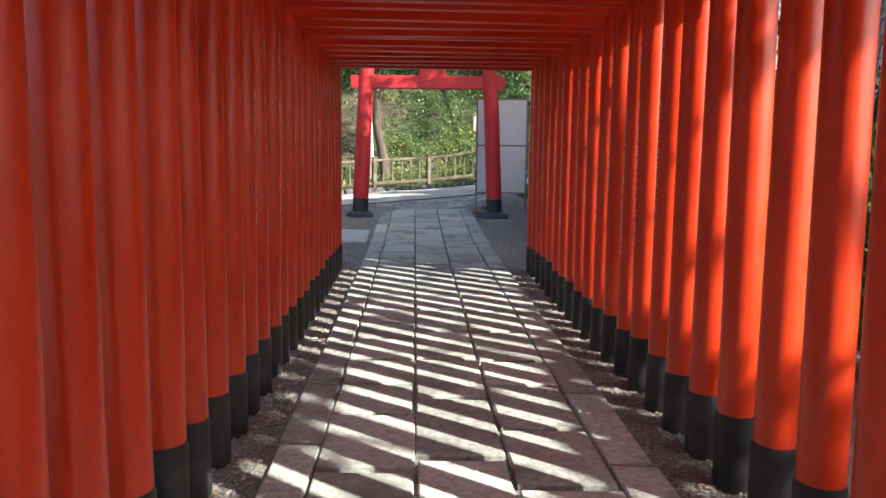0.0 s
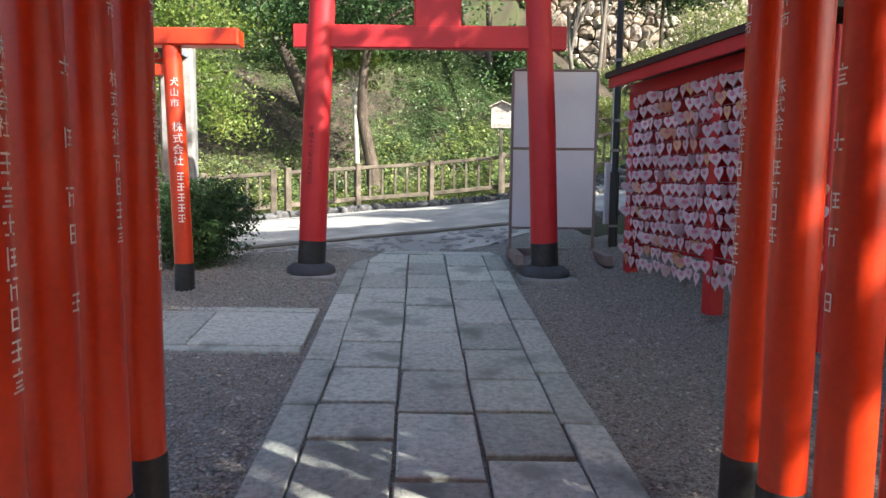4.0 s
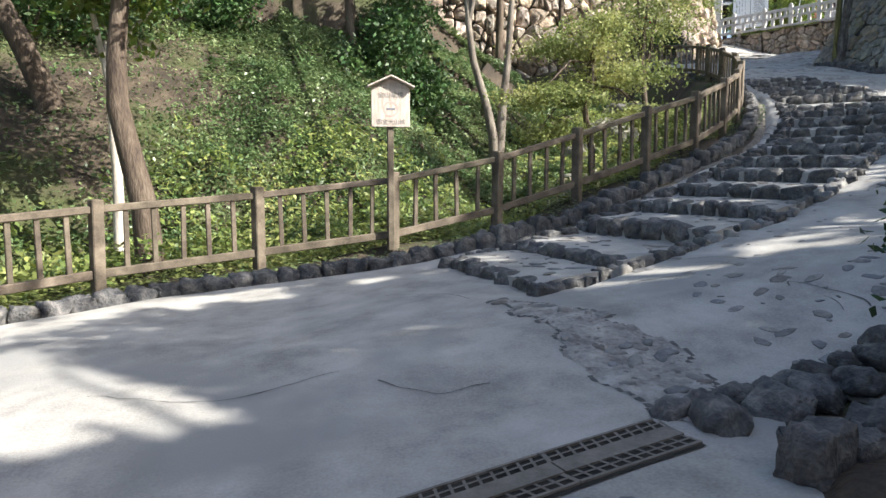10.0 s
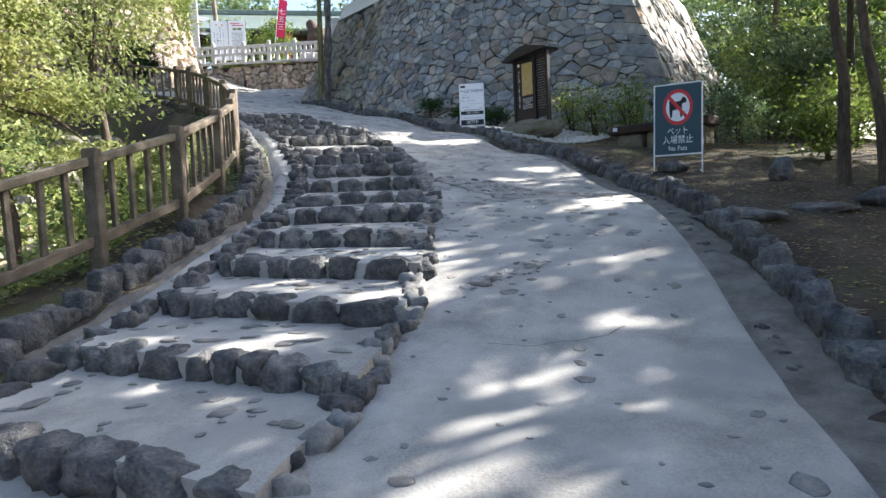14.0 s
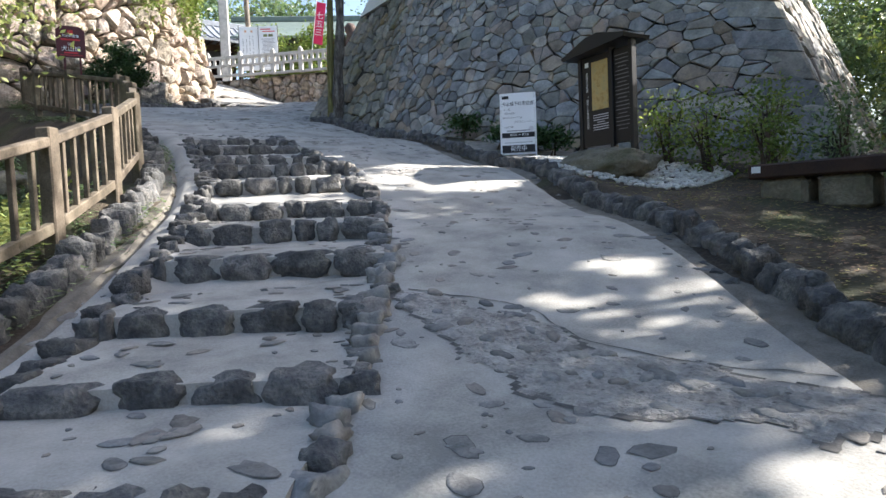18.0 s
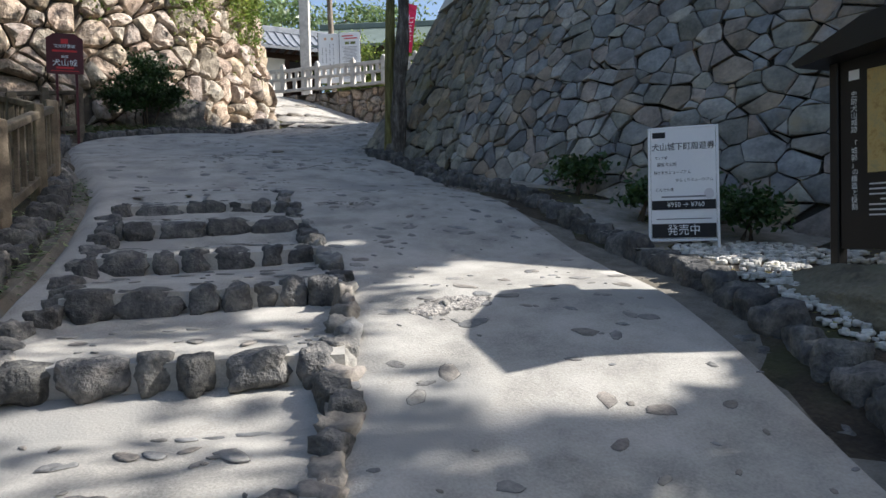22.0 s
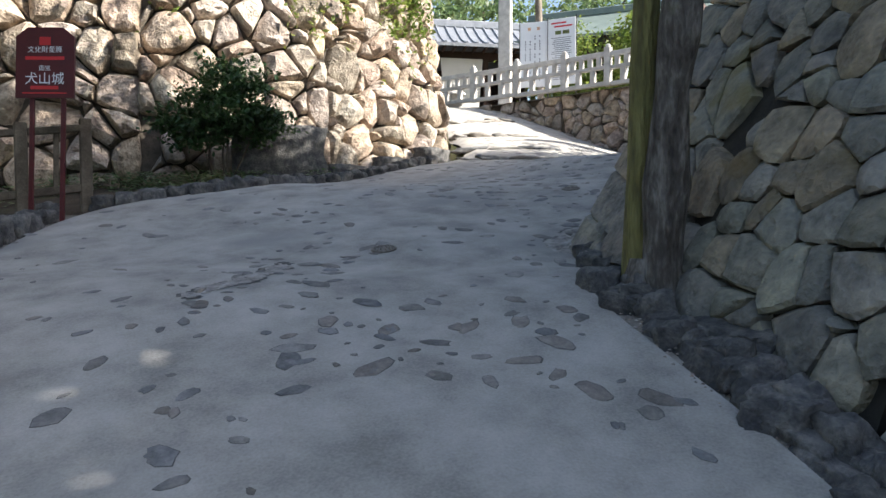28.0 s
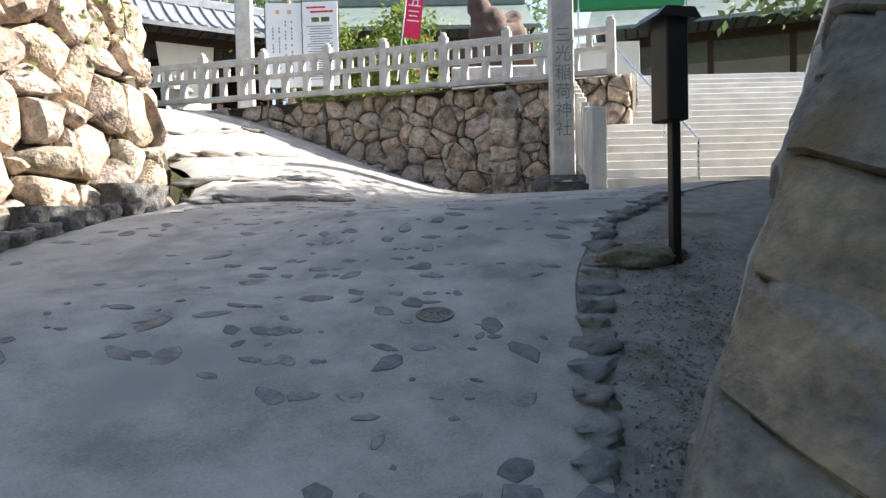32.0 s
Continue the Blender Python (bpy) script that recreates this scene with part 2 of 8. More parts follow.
M_HERB = material("yellow_green_herb", [srgb(104, 120, 62), srgb(136, 148, 82), srgb(170, 172, 110)], 0.8, 0.55, 0, per_piece=0.35, island=True, transmit=0.45)
M_LEAF_DARK = material("dark_leaf", [srgb(44, 66, 36), srgb(62, 88, 48), srgb(86, 110, 60)], 1.0, 0.5, 0, per_piece=0.35, island=True, transmit=0.25)
M_LEAF_MAPLE = material("maple_leaf", [srgb(104, 118, 66), srgb(134, 142, 84), srgb(166, 166, 104)], 0.9, 0.6, 0, per_piece=0.3, island=True, transmit=0.45)
M_GRASS = material("dry_grass", [srgb(120, 122, 60), srgb(156, 148, 84), srgb(176, 164, 104)], 1.5, 0.8, 0, per_piece=0.3, island=True, transmit=0.3)
M_BARK = material("dark_bark", [srgb(56, 46, 38), srgb(84, 72, 60), srgb(110, 98, 84)], 5, 0.92, 0.9, 40, stretch=(1, 1, 0.25), depth=0.03)
M_BARK_PALE = material("pale_bark", [srgb(84, 76, 67), srgb(116, 107, 96), srgb(146, 137, 124)], 5, 0.9, 0.6, 40, stretch=(1, 1, 0.3), depth=0.02)
# pale bark made whiter, with the sun on the trunk put into its colour
M_BARK_SUNLIT = material("sunlit_pale_bark", [srgb(150, 140, 126), srgb(186, 177, 163), srgb(206, 198, 186)], 5, 0.9, 0.6, 40, stretch=(1, 1, 0.3), depth=0.02)
M_BARK_GREY = material("grey_lichen_bark", [srgb(60, 54, 49), srgb(98, 92, 85), srgb(146, 140, 132)], 12, 0.92, 1.0, 45, stretch=(1, 1, 0.3), depth=0.08, blotch=(2.5, 0.62, srgb(92, 92, 62)))
M_BARK_MOSS = material("mossy_bark", [srgb(88, 82, 55), srgb(122, 116, 70), srgb(148, 141, 90)], 14, 0.92, 1.0, 45, stretch=(1, 1, 0.16), depth=0.1)
M_SIGNWHITE = material("white_sign_board", [srgb(226, 228, 230), srgb(236, 237, 238)], 2, 0.5, 0.02, 60)
M_SIGNTEAL = material("dark_teal_sign", [srgb(42, 66, 74), srgb(48, 74, 82)], 2, 0.45, 0.02, 60)
M_SIGNRED = material("sign_red", [srgb(196, 44, 48), srgb(204, 52, 54)], 2, 0.45, 0)
M_DARKSIGN = material("black_metal_sign", [srgb(24, 22, 22), srgb(34, 31, 30)], 3, 0.45, 0.03, 60)
M_MAP = material("ochre_map_print", [srgb(150, 120, 70), srgb(188, 162, 104), srgb(160, 150, 110)], 9, 0.5, 0)
M_MAROON = material("maroon_sign", [srgb(78, 24, 28), srgb(92, 32, 34)], 3, 0.5, 0.03)
M_GRANITE = material("pale_granite", [srgb(164, 160, 154), srgb(186, 182, 176), srgb(204, 200, 194)], 4, 0.8, 0.3, 90, per_piece=0.06, depth=0.01)
M_STAIR = material("pale_stair_stone", [srgb(176, 174, 172), srgb(194, 192, 188), srgb(206, 203, 198)], 2, 0.85, 0.2, 90, per_piece=0.06, depth=0.01)
M_PALEWOOD = material("pale_weathered_wood", [srgb(164, 150, 136), srgb(186, 174, 160), srgb(202, 190, 178)], 8, 0.85, 0.3, 60, stretch=(3, 3, 0.6), depth=0.006)
M_PLASTER = material("white_plaster", [srgb(214, 210, 200), srgb(230, 226, 218)], 1.0, 0.85, 0.1, 40)
M_TILE = material("grey_roof_tile", [srgb(110, 114, 120), srgb(138, 142, 148)], 4, 0.6, 0.2, 40, per_piece=0.1)
M_DARKWOOD = material("dark_brown_timber", [srgb(48, 34, 28), srgb(70, 50, 40)], 4, 0.75, 0.3, 40)
M_GREENROOF = material("green_copper_roof", [srgb(92, 104, 98), srgb(116, 128, 120)], 2, 0.6, 0.15, 30)
M_GREEN_AWN = material("green_canvas", [srgb(20, 110, 60), srgb(26, 124, 70)], 2, 0.6, 0.05)
M_PINKFLAG = material("crimson_pink_banner", [srgb(206, 36, 80), srgb(218, 48, 92)], 2, 0.7, 0.1)
M_IRON = material("cast_iron", [srgb(104, 97, 88), srgb(136, 128, 117)], 12, 0.65, 0.3, 80, metal=0.15)
M_CHROME = material("brushed_steel_rail", [srgb(190, 192, 194), srgb(206, 208, 210)], 20, 0.28, 0.02, metal=0.95)
M_PEBBLE = material("white_pebble", [srgb(196, 192, 184), srgb(218, 214, 206)], 12, 0.8, 0.1, 60, per_piece=0.18, island=True)
M_BOULDER = material("ochre_boulder", [srgb(92, 86, 72), srgb(122, 114, 96), srgb(146, 138, 118)], 4, 0.9, 0.9, 30, depth=0.05, blotch=(2.0, 0.56, srgb(96, 94, 72)))
M_CLAY = material("brown_weathered_stone", [srgb(70, 56, 50), srgb(98, 80, 72)], 5, 0.85, 0.5, 40)
M_SCREEN = material("pale_blue_poster", [srgb(120, 170, 180), srgb(170, 205, 205)], 1.5, 0.4, 0)
M_PEBBLE_MIX = material("mixed_pebbles", [srgb(96, 90, 82), srgb(136, 128, 118), srgb(170, 162, 152)], 20, 0.85, 0.2, 90, per_piece=0.4, island=True, tints=((1, 1, 1), (1.1, 0.98, 0.88), (0.85, 0.87, 0.9), (1.2, 1.2, 1.2)))
M_CARVED = material("carved_groove", [srgb(118, 114, 108), srgb(142, 138, 131)], 12, 0.9, 0.2, 60)
M_WALL_CORE = material("wall_hearting", [srgb(66, 60, 52), srgb(92, 84, 74)], 9, 0.95, 0.8, 30)
M_GUTTER = material("sandy_gutter", [srgb(92, 87, 78), srgb(116, 110, 100), srgb(136, 130, 119)], 5, 0.95, 0.6, 70, depth=0.02, blotch=(1.6, 0.58, srgb(104, 96, 82)))
M_PILLAR = material("weathered_grey_stone", [srgb(112, 110, 106), srgb(136, 133, 128), srgb(154, 151, 145)], 4, 0.88, 0.5, 60, depth=0.02, blotch=(1.5, 0.58, srgb(118, 116, 106)))

# ---- lettering, made once ----
def lettering(table):
    """Flat meshes for words, about one unit high a character, centred; a bar stands for each mark '|'."""
    obs, out = {}, {}
    for key, (body, line) in table.items():
        c = bpy.data.curves.new(key, "FONT")
        c.body, c.align_x, c.align_y, c.space_line, c.resolution_u = body, "CENTER", "CENTER", line, 2
        obs[key] = new(key, c)
    deps = bpy.context.evaluated_depsgraph_get()
    for key, ob in obs.items():
        me = bpy.data.meshes.new_from_object(ob.evaluated_get(deps))
        out[key] = ([tuple(v.co) for v in me.vertices], [tuple(p.vertices) for p in me.polygons])
        bpy.data.meshes.remove(me)
    for ob in obs.values():
        c = ob.data
        bpy.data.objects.remove(ob)
        bpy.data.curves.remove(c)
    return out


TEXT = lettering({
    "city": ("犬\n山\n市", 1.15), "city_two": ("春\n日\n井\n市", 1.15), "city_three": ("小\n牧\n市", 1.15), "company": ("株\n式\n会\n社", 1.05), "date": ("平\n成\n十\n二\n年\n五\n月\n吉\n日", 1.05),
    "pet": ("ペット", 1), "noentry": ("入場禁止", 1), "nopets": ("No Pets", 1), "ticket": ("犬山城下町周遊券", 1), "onsale": ("発売中", 1),
    "price": ("¥950 → ¥760", 1), "castle": ("犬山城", 1), "asset": ("文化財愛護", 1), "treasure": ("国宝", 1), "smoke": ("全山禁煙", 1),
    "treasure_castle": ("国宝犬山城", 1), "site": ("史\n跡\n犬\n山\n城\n跡\n\n「\n城\n郭\n」\n の\n構\n造\n と\n役\n割", 1.0),
    "pillar": ("大\n本\n三\n八", 1.3), "flag": ("七\n五\n三", 1.1), "shrine": ("三\n光\n稲\n荷\n神\n社", 1.1),
    "set": ("セット券", 1), "national": ("国宝犬山城", 1), "museum": ("城とまちミュージアム", 1), "karakuri": ("からくりミュージアム", 1), "dondenkan": ("どんでん館", 1)})


def words(key, size, m, mat, parent, name="lettering", bend=0.0):
    """Lettering as a part, in the x-z plane of m, facing -y; bend wraps it round an upright post of that radius."""
    vs, fs = TEXT[key]
    pts = []
    for x, y, z in vs:
        x, y = x * size, y * size
        if bend:
            pts.append((bend * math.sin(x / bend), -bend * math.cos(x / bend), y))
        else:
            pts.append((x, 0, y))
    me = bpy.data.meshes.new(name)
    me.from_pydata(pts, [], fs)
    me.materials.append(mat)
    ob = new(name, me)
    ob.parent = parent
    ob.matrix_basis = m
    return ob

# ---- mesh helpers ----
rng = random.Random(7)


class Geo:
    """Gathers vertices and faces for one mesh."""

    def __init__(self):
        self.v, self.f = [], []

    def add(self, verts, faces, m=None):
        k = len(self.v)
        self.v += [tuple(m @ Vector(p)) for p in verts] if m else [tuple(p) for p in verts]
        self.f += [tuple(i + k for i in f) for f in faces]
        return self

    def box(self, x, y, z, sx, sy, sz, m=None, c=0.006):
        """A box with bevelled edges, given by its centre and size."""
        c = min(c, sx * 0.3, sy * 0.3, sz * 0.3)
        vs, idx = [], {}
        for ax in range(3):
            for a in (-1, 1):
                for b in (-1, 1):
                    for d in (-1, 1):
                        s = [a, b, d]
                        h = [sx / 2 - c, sy / 2 - c, sz / 2 - c]
                        h[ax] += c
                        idx[(ax, a, b, d)] = len(vs)
                        vs.append((x + s[0] * h[0], y + s[1] * h[1], z + s[2] * h[2]))
        fs = []
        for ax in range(3):
            o = [i for i in range(3) if i != ax]
            for s in (-1, 1):
                q = []
                for p, r in ((-1, -1), (1, -1), (1, 1), (-1, 1)):
                    k = [0, 0, 0]
                    k[ax], k[o[0]], k[o[1]] = s, p, r
                    q.append(idx[(ax, *k)])
                fs.append(q if (s > 0) == (ax != 1) else q[::-1])
        for ax in range(3):
            o = [i for i in range(3) if i != ax]
            for p in (-1, 1):
                for r in (-1, 1):
                    k0, k1 = [0, 0, 0], [0, 0, 0]
                    k0[ax], k1[ax] = -1, 1
                    for k in (k0, k1):
                        k[o[0]], k[o[1]] = p, r
                    fs.append([idx[(o[0], *k0)], idx[(o[0], *k1)], idx[(o[1], *k1)], idx[(o[1], *k0)]])
        for a in (-1, 1):
            for b in (-1, 1):
                for d in (-1, 1):
                    fs.append([idx[(0, a, b, d)], idx[(1, a, b, d)], idx[(2, a, b, d)]])
        return self.add(vs, fs, m)

    def tube(self, pts, radii, n=10, m=None, caps=True):
        """A round bar along pts."""
        pts = [Vector(p) for p in pts]
        vs, fs = [], []
        for i, p in enumerate(pts):
            t = (pts[min(i + 1, len(pts) - 1)] - pts[max(i - 1, 0)]).normalized()
            a = Vector((0, 0, 1)) if abs(t.z) < 0.9 else Vector((1, 0, 0))
            s = t.cross(a).normalized()
            u = s.cross(t)
            r = radii[i] if isinstance(radii, (list, tuple)) else radii
            for k in range(n):
                w = 2 * math.pi * k / n
                vs.append(p + s * math.cos(w) * r + u * math.sin(w) * r)
        for i in range(len(pts) - 1):
            for k in range(n):
                k2 = (k + 1) % n
                fs.append((i * n + k, i * n + k2, (i + 1) * n + k2, (i + 1) * n + k))
        if caps:
            fs += [tuple(range(n))[::-1], tuple(range((len(pts) - 1) * n, len(pts) * n))]
        return self.add(vs, fs, m)

    def lathe(self, prof, n=20, m=None):
        """A turned body from (radius, height) pairs."""
        vs, fs = [], []
        for r, z in prof:
            for k in range(n):
                w = 2 * math.pi * k / n
                vs.append((r * math.cos(w), r * math.sin(w), z))
        for i in range(len(prof) - 1):
            for k in range(n):
                k2 = (k + 1) % n
                fs.append((i * n + k, i * n + k2, (i + 1) * n + k2, (i + 1) * n + k))
        fs += [tuple(range(n))[::-1], tuple(range((len(prof) - 1) * n, len(prof) * n))]
        return self.add(vs, fs, m)

    def prism(self, poly, y0, y1, m=None):
        """A flat outline in x and z, given a thickness along y."""
        n = len(poly)
        vs = [(x, y0, z) for x, z in poly] + [(x, y1, z) for x, z in poly]
        fs = [tuple(range(n)), tuple(range(2 * n - 1, n - 1, -1))] + [(i, i + n, (i + 1) % n + n, (i + 1) % n) for i in range(n)]
        return self.add(vs, fs, m)

    def mesh(self, name, mat, smooth=False, fix=True):
        me = bpy.data.meshes.new(name)
        me.from_pydata(self.v, [], self.f)
        if fix:
            bm = bmesh.new()
            bm.from_mesh(me)
            bmesh.ops.recalc_face_normals(bm, faces=bm.faces)
            bm.to_mesh(me)
            bm.free()
        if smooth:
            me.shade_smooth()
            me.set_sharp_from_angle(angle=radians(40))
        me.materials.append(mat)
        return me


def part(name, g, mat, parent, label="", smooth=False, m=None):
    """Links a mesh as one object under a thing or under a part."""
    me = g if isinstance(g, bpy.types.Mesh) else g.mesh(name, mat, smooth)
    ob = new(name, me)
    ob.parent = parent
    if m is not None:
        ob.matrix_basis = m
    return tagged(ob, label)


def thing(name, label, category, group="", m=None, kind=""):
    """An empty at a thing's base, which holds its parts."""
    ob = tagged(new(name), label, category, group, kind)
    ob.empty_display_size = 0.1
    if m is not None:
        ob.matrix_basis = m
    return ob


def solo(name, g, mat, label, category, group="", m=None, kind="", smooth=False):
    me = g if isinstance(g, bpy.types.Mesh) else g.mesh(name, mat, smooth)
    ob = tagged(new(name, me), label, category, group, kind)
    if m is not None:
        ob.matrix_basis = m
    return ob


def spline(pts, n):
    """n points along a smooth curve through pts, evenly spaced by index."""
    P = [Vector(p) for p in pts]
    out = []
    for k in range(n):
        u = k / (n - 1) * (len(P) - 1)
        i = min(int(u), len(P) - 2)
        f = u - i
        a, b, c, d = P[max(i - 1, 0)], P[i], P[i + 1], P[min(i + 2, len(P) - 1)]
        out.append(0.5 * ((2 * b) + (c - a) * f + (2 * a - 5 * b + 4 * c - d) * f * f + (3 * b - a - 3 * c + d) * f ** 3))
    return out


def along(pts, step):
    """Points at even steps of length along a polyline, with the direction there."""
    P = [Vector(p) for p in pts]
    out, left = [], 0.0
    for a, b in zip(P, P[1:]):
        d = b - a
        l = d.length
        s = left
        while s < l:
            out.append((a + d * (s / l), d.normalized()))
            s += step
        left = s - l
    return out


def dist_line(x, y, pts):
    """Distance from a polyline, which side of it (positive: on its left hand), and the nearest point's height if it has one."""
    best = None
    for a, b in zip(pts, pts[1:]):
        dx, dy = b[0] - a[0], b[1] - a[1]
        u = min(1, max(0, ((x - a[0]) * dx + (y - a[1]) * dy) / (dx * dx + dy * dy)))
        px, py = a[0] + u * dx, a[1] + u * dy
        d = math.hypot(x - px, y - py)
        if best is None or d < best[0] - 1e-9:
            best = (d, dx * (y - a[1]) - dy * (x - a[0]), px, py)
    return best


def inside(x, y, poly):
    r = False
    for (a, b), (c, d) in zip(poly, poly[1:] + poly[:1]):
        if (b > y) != (d > y) and x < (c - a) * (y - b) / (d - b) + a:
            r = not r
    return r


def smooth01(v):
    v = min(1, max(0, v))
    return v * v * (3 - 2 * v)


# ---- the lie of the land ----
APPROACH = [(0, -8, -0.3), (0, 0, 0), (0, 5, 0.2), (0, 10, 0.46), (-0.2, 14, 0.83)]
ROADLINE = [(-16, 14.5, 0.1), (-7, 17.2, 0.7), (-1, 18, 1.12), (2, 18, 1.42), (5, 18.6, 1.92), (9, 21.2, 2.9), (11.7, 24, 3.72),
            (13.7, 27, 4.55), (15.2, 30.5, 5.48), (16.6, 34, 6.35), (18.5, 38, 7.35), (20.8, 41, 8.05), (22, 44.5, 9.0), (22.9, 49.5, 10.7)]
SHELF = [(21, 39.5, 7.95), (26.5, 39.8, 8.33), (31, 39, 8.5)]


DRAINLINE = [(-4.5, 14.25, 0.68), (1.6, 15.72, 1.21)]


def lie(x, y):
    """Height of the walked surface, carried on sideways."""
    W = S = 0.0
    for line in (APPROACH, ROADLINE, SHELF, DRAINLINE):
        for a, b in zip(line, line[1:]):
            dx, dy = b[0] - a[0], b[1] - a[1]
            l2 = dx * dx + dy * dy
            u = min(1, max(0, ((x - a[0]) * dx + (y - a[1]) * dy) / l2))
            d = (x - a[0] - u * dx) ** 2 + (y - a[1] - u * dy) ** 2
            w = math.sqrt(l2) / (d + 0.3) ** 2
            W += w
            S += w * (a[2] + u * (b[2] - a[2]))
    return S / W


FENCE_WEST = [(-15, 16.6), (-9, 18.2), (-5.2, 19.6), (-3.9, 20.2)]
FENCE_MAIN = [(-3.6, 20.25), (-2.2, 21.2), (-0.5, 21.9), (1.23, 22.05), (2.78, 22.4), (4.1, 22.62), (5.4, 22.95), (6.6, 23.5), (7.9, 24.6),
              (8.9, 25.6), (9.95, 26.95), (10.9, 28.5), (11.5, 29.9), (12.0, 31.3), (12.3, 32.3)]
FENCE_TOP = [(12.3, 32.3), (12.1, 34.2), (12.1, 36.1), (12.4, 37.9)]
FENCE_END = [(12.4, 37.9), (13.1, 38.05), (13.75, 38.2)]
HILLFOOT = FENCE_WEST + FENCE_MAIN + FENCE_TOP[1:] + [(9, 41), (4, 42)]
LEFT_WALL = [(20.45, 42.75), (17.3, 40.85), (14.2, 40.5), (8.0, 41.2), (0, 43)]
RAMP_RIGHT = [(1.7, 15.6), (4.4, 16.6), (5.3, 17.05), (7.5, 18.1), (9.2, 19.2), (11.2, 20.7), (12.6, 22.3), (14.0, 24.0), (14.85, 25.2),
              (15.8, 26.6), (16.3, 28.0), (16.75, 29.6), (17.05, 31.0), (17.2, 32.2), (17.45, 33.3)]
CASTLE = [(18.0, 34.5), (17.5, 31), (18.6, 22.2), (30, 23.6), (34, 39.8)]
ROAD_R = [(-16, 12.4), (-8, 13.4), (-3.2, 13.95), (-0.5, 14.12), (1.6, 14.95), (2.2, 15.8), (3.0, 16.1), (4.4, 16.72), (7.4, 18.15), (9.2, 19.2), (11.2, 20.7), (12.9, 22.6),
          (14.85, 25.2), (16.3, 28.0), (17.05, 31.0), (17.45, 33.3), (19.3, 35.15), (21.7, 36.7), (27.6, 37.8), (27.9, 41.5), (24.2, 49.8)]
ROAD_L = [(-15.2, 16.2), (-6.7, 18.6), (-3.4, 19.55), (-1.0, 20.8), (1.6, 20.95), (3.4, 21.3), (5.8, 22.3), (7.2, 23.1), (8.6, 24.4), (9.8, 25.9),
          (10.9, 27.5), (12.0, 29.9), (12.6, 32.0), (12.95, 35.0), (13.7, 38.0), (17.6, 40.3), (20.6, 42.7), (21.2, 46), (21.8, 50.2)]


ROAD_POLY = ROAD_R + ROAD_L[::-1]


def hill(d):
    """Rise of the wooded bank at d metres beyond the fence."""
    return 0.0 if d < 2.2 else (d - 2.2) * 0.62 + 0.35 * smooth01((d - 2.2) / 3) if d < 26 else 15.2 + (d - 26) * 0.2


def land(x, y):
    """Height of the ground sheet."""
    g = lie(x, y)
    d, side, px, py = dist_line(x, y, HILLFOOT)
    if side > 0 and not (x > 9 and y > 40.4):
        gf = lie(px, py)
        east = smooth01((px - 2.0) / 4)
        gully = -(1.1 * east) * smooth01((d - 0.3) / 1.6) - 0.15 * smooth01((d - 0.3) / 1.0)
        h = gf + gully + hill(d - 2.4 * east)
        if y > 38:
            dw, sw, _, _ = dist_line(x, y, LEFT_WALL)
            h = min(h, 8.0) if sw > 0 else h
        return h + 0.25 * noise.noise((x * 0.5, y * 0.5, 3))
    dw, sw, _, _ = dist_line(x, y, LEFT_WALL)
    if sw < 0 and x < 20.6 and y > 38:
        return 7.0 + 4.4 * smooth01((dw - 1.1) / 0.3) + 0.1 * noise.noise((x, y, 1))
    if inside(x, y, CASTLE) and not inside(x, y, ROAD_POLY):
        dc = dist_line(x, y, CASTLE + CASTLE[:1])[0]
        return 3.4 if dc < 3.2 else 9.3
    out = 0.0
    if x > 1.7 and y > 13.5:
        dr, sr, qx, qy = dist_line(x, y, RAMP_RIGHT)
        if sr < 0 and y < 34:
            out = 0.14 * smooth01((dr - 0.3) / 0.25) + 0.05 * noise.noise((x * 0.8, y * 0.8, 5))
            if x > 12:
                out -= max(0, dr - 9) * 0.12
            if x < 9 and dr > 1.2:
                out += 0.25 * smooth01((dr - 1.2) / 2.5)
            out *= smooth01((y - 13.5) / 1.5)
    if inside(x, y, ROAD_POLY):
        out -= 0.4 * smooth01((dist_line(x, y, ROAD_POLY)[0] - 0.0) / 0.2)
    return g + out - 0.05 - max(0, y - 60) * 0.05


def axis(lo, hi, step, far):
    a = list(np.arange(lo, hi + step / 2, step))
    s, p, q, up, dn = step, hi, lo, [], []
    while p < far:
        s *= 1.35
        p, q = p + s, q - s
        up.append(p)
        dn.append(q)
    return dn[::-1] + a + up


gx, gy = axis(-12, 30, 0.3, 900), axis(-3, 50, 0.3, 900)
gv = [(x, y, land(x, y) if -60 < x < 80 and -60 < y < 90 else (14 if y > 40 or x < -20 else -3)) for y in gy for x in gx]
nx = len(gx)
gf = [(j * nx + i, j * nx + i + 1, (j + 1) * nx + i + 1, (j + 1) * nx + i) for j in range(len(gy) - 1) for i in range(nx - 1)]
gm = bpy.data.meshes.new("ground")
gm.from_pydata(gv, [], gf)
gm.shade_smooth()
gm.materials.append(M_EARTH)
ground = tagged(new("ground", gm), "brown earth strewn with leaves, rising to a wooded bank", "ground", kind="structure")

# ---- concrete road and ramp ----
STEP_R = [(1.9, 18.3), (3.9, 18.83), (5.7, 19.6), (7.25, 20.6), (8.95, 21.85), (10.45, 23.2), (11.95, 24.9), (13.3, 27.0), (14.05, 29.1), (14.5, 30.4), (14.8, 31.4)]
STEP_L = [(1.69, 20.3), (3.55, 20.95), (5.2, 21.55), (6.5, 22.05), (7.8, 23.0), (9.2, 24.4), (10.45, 26.0), (11.6, 27.8), (12.35, 29.6), (12.8, 31.0), (13.0, 32.0)]
sr = [p.to_2d() for p in spline([(*p, 0) for p in STEP_R], 21)]
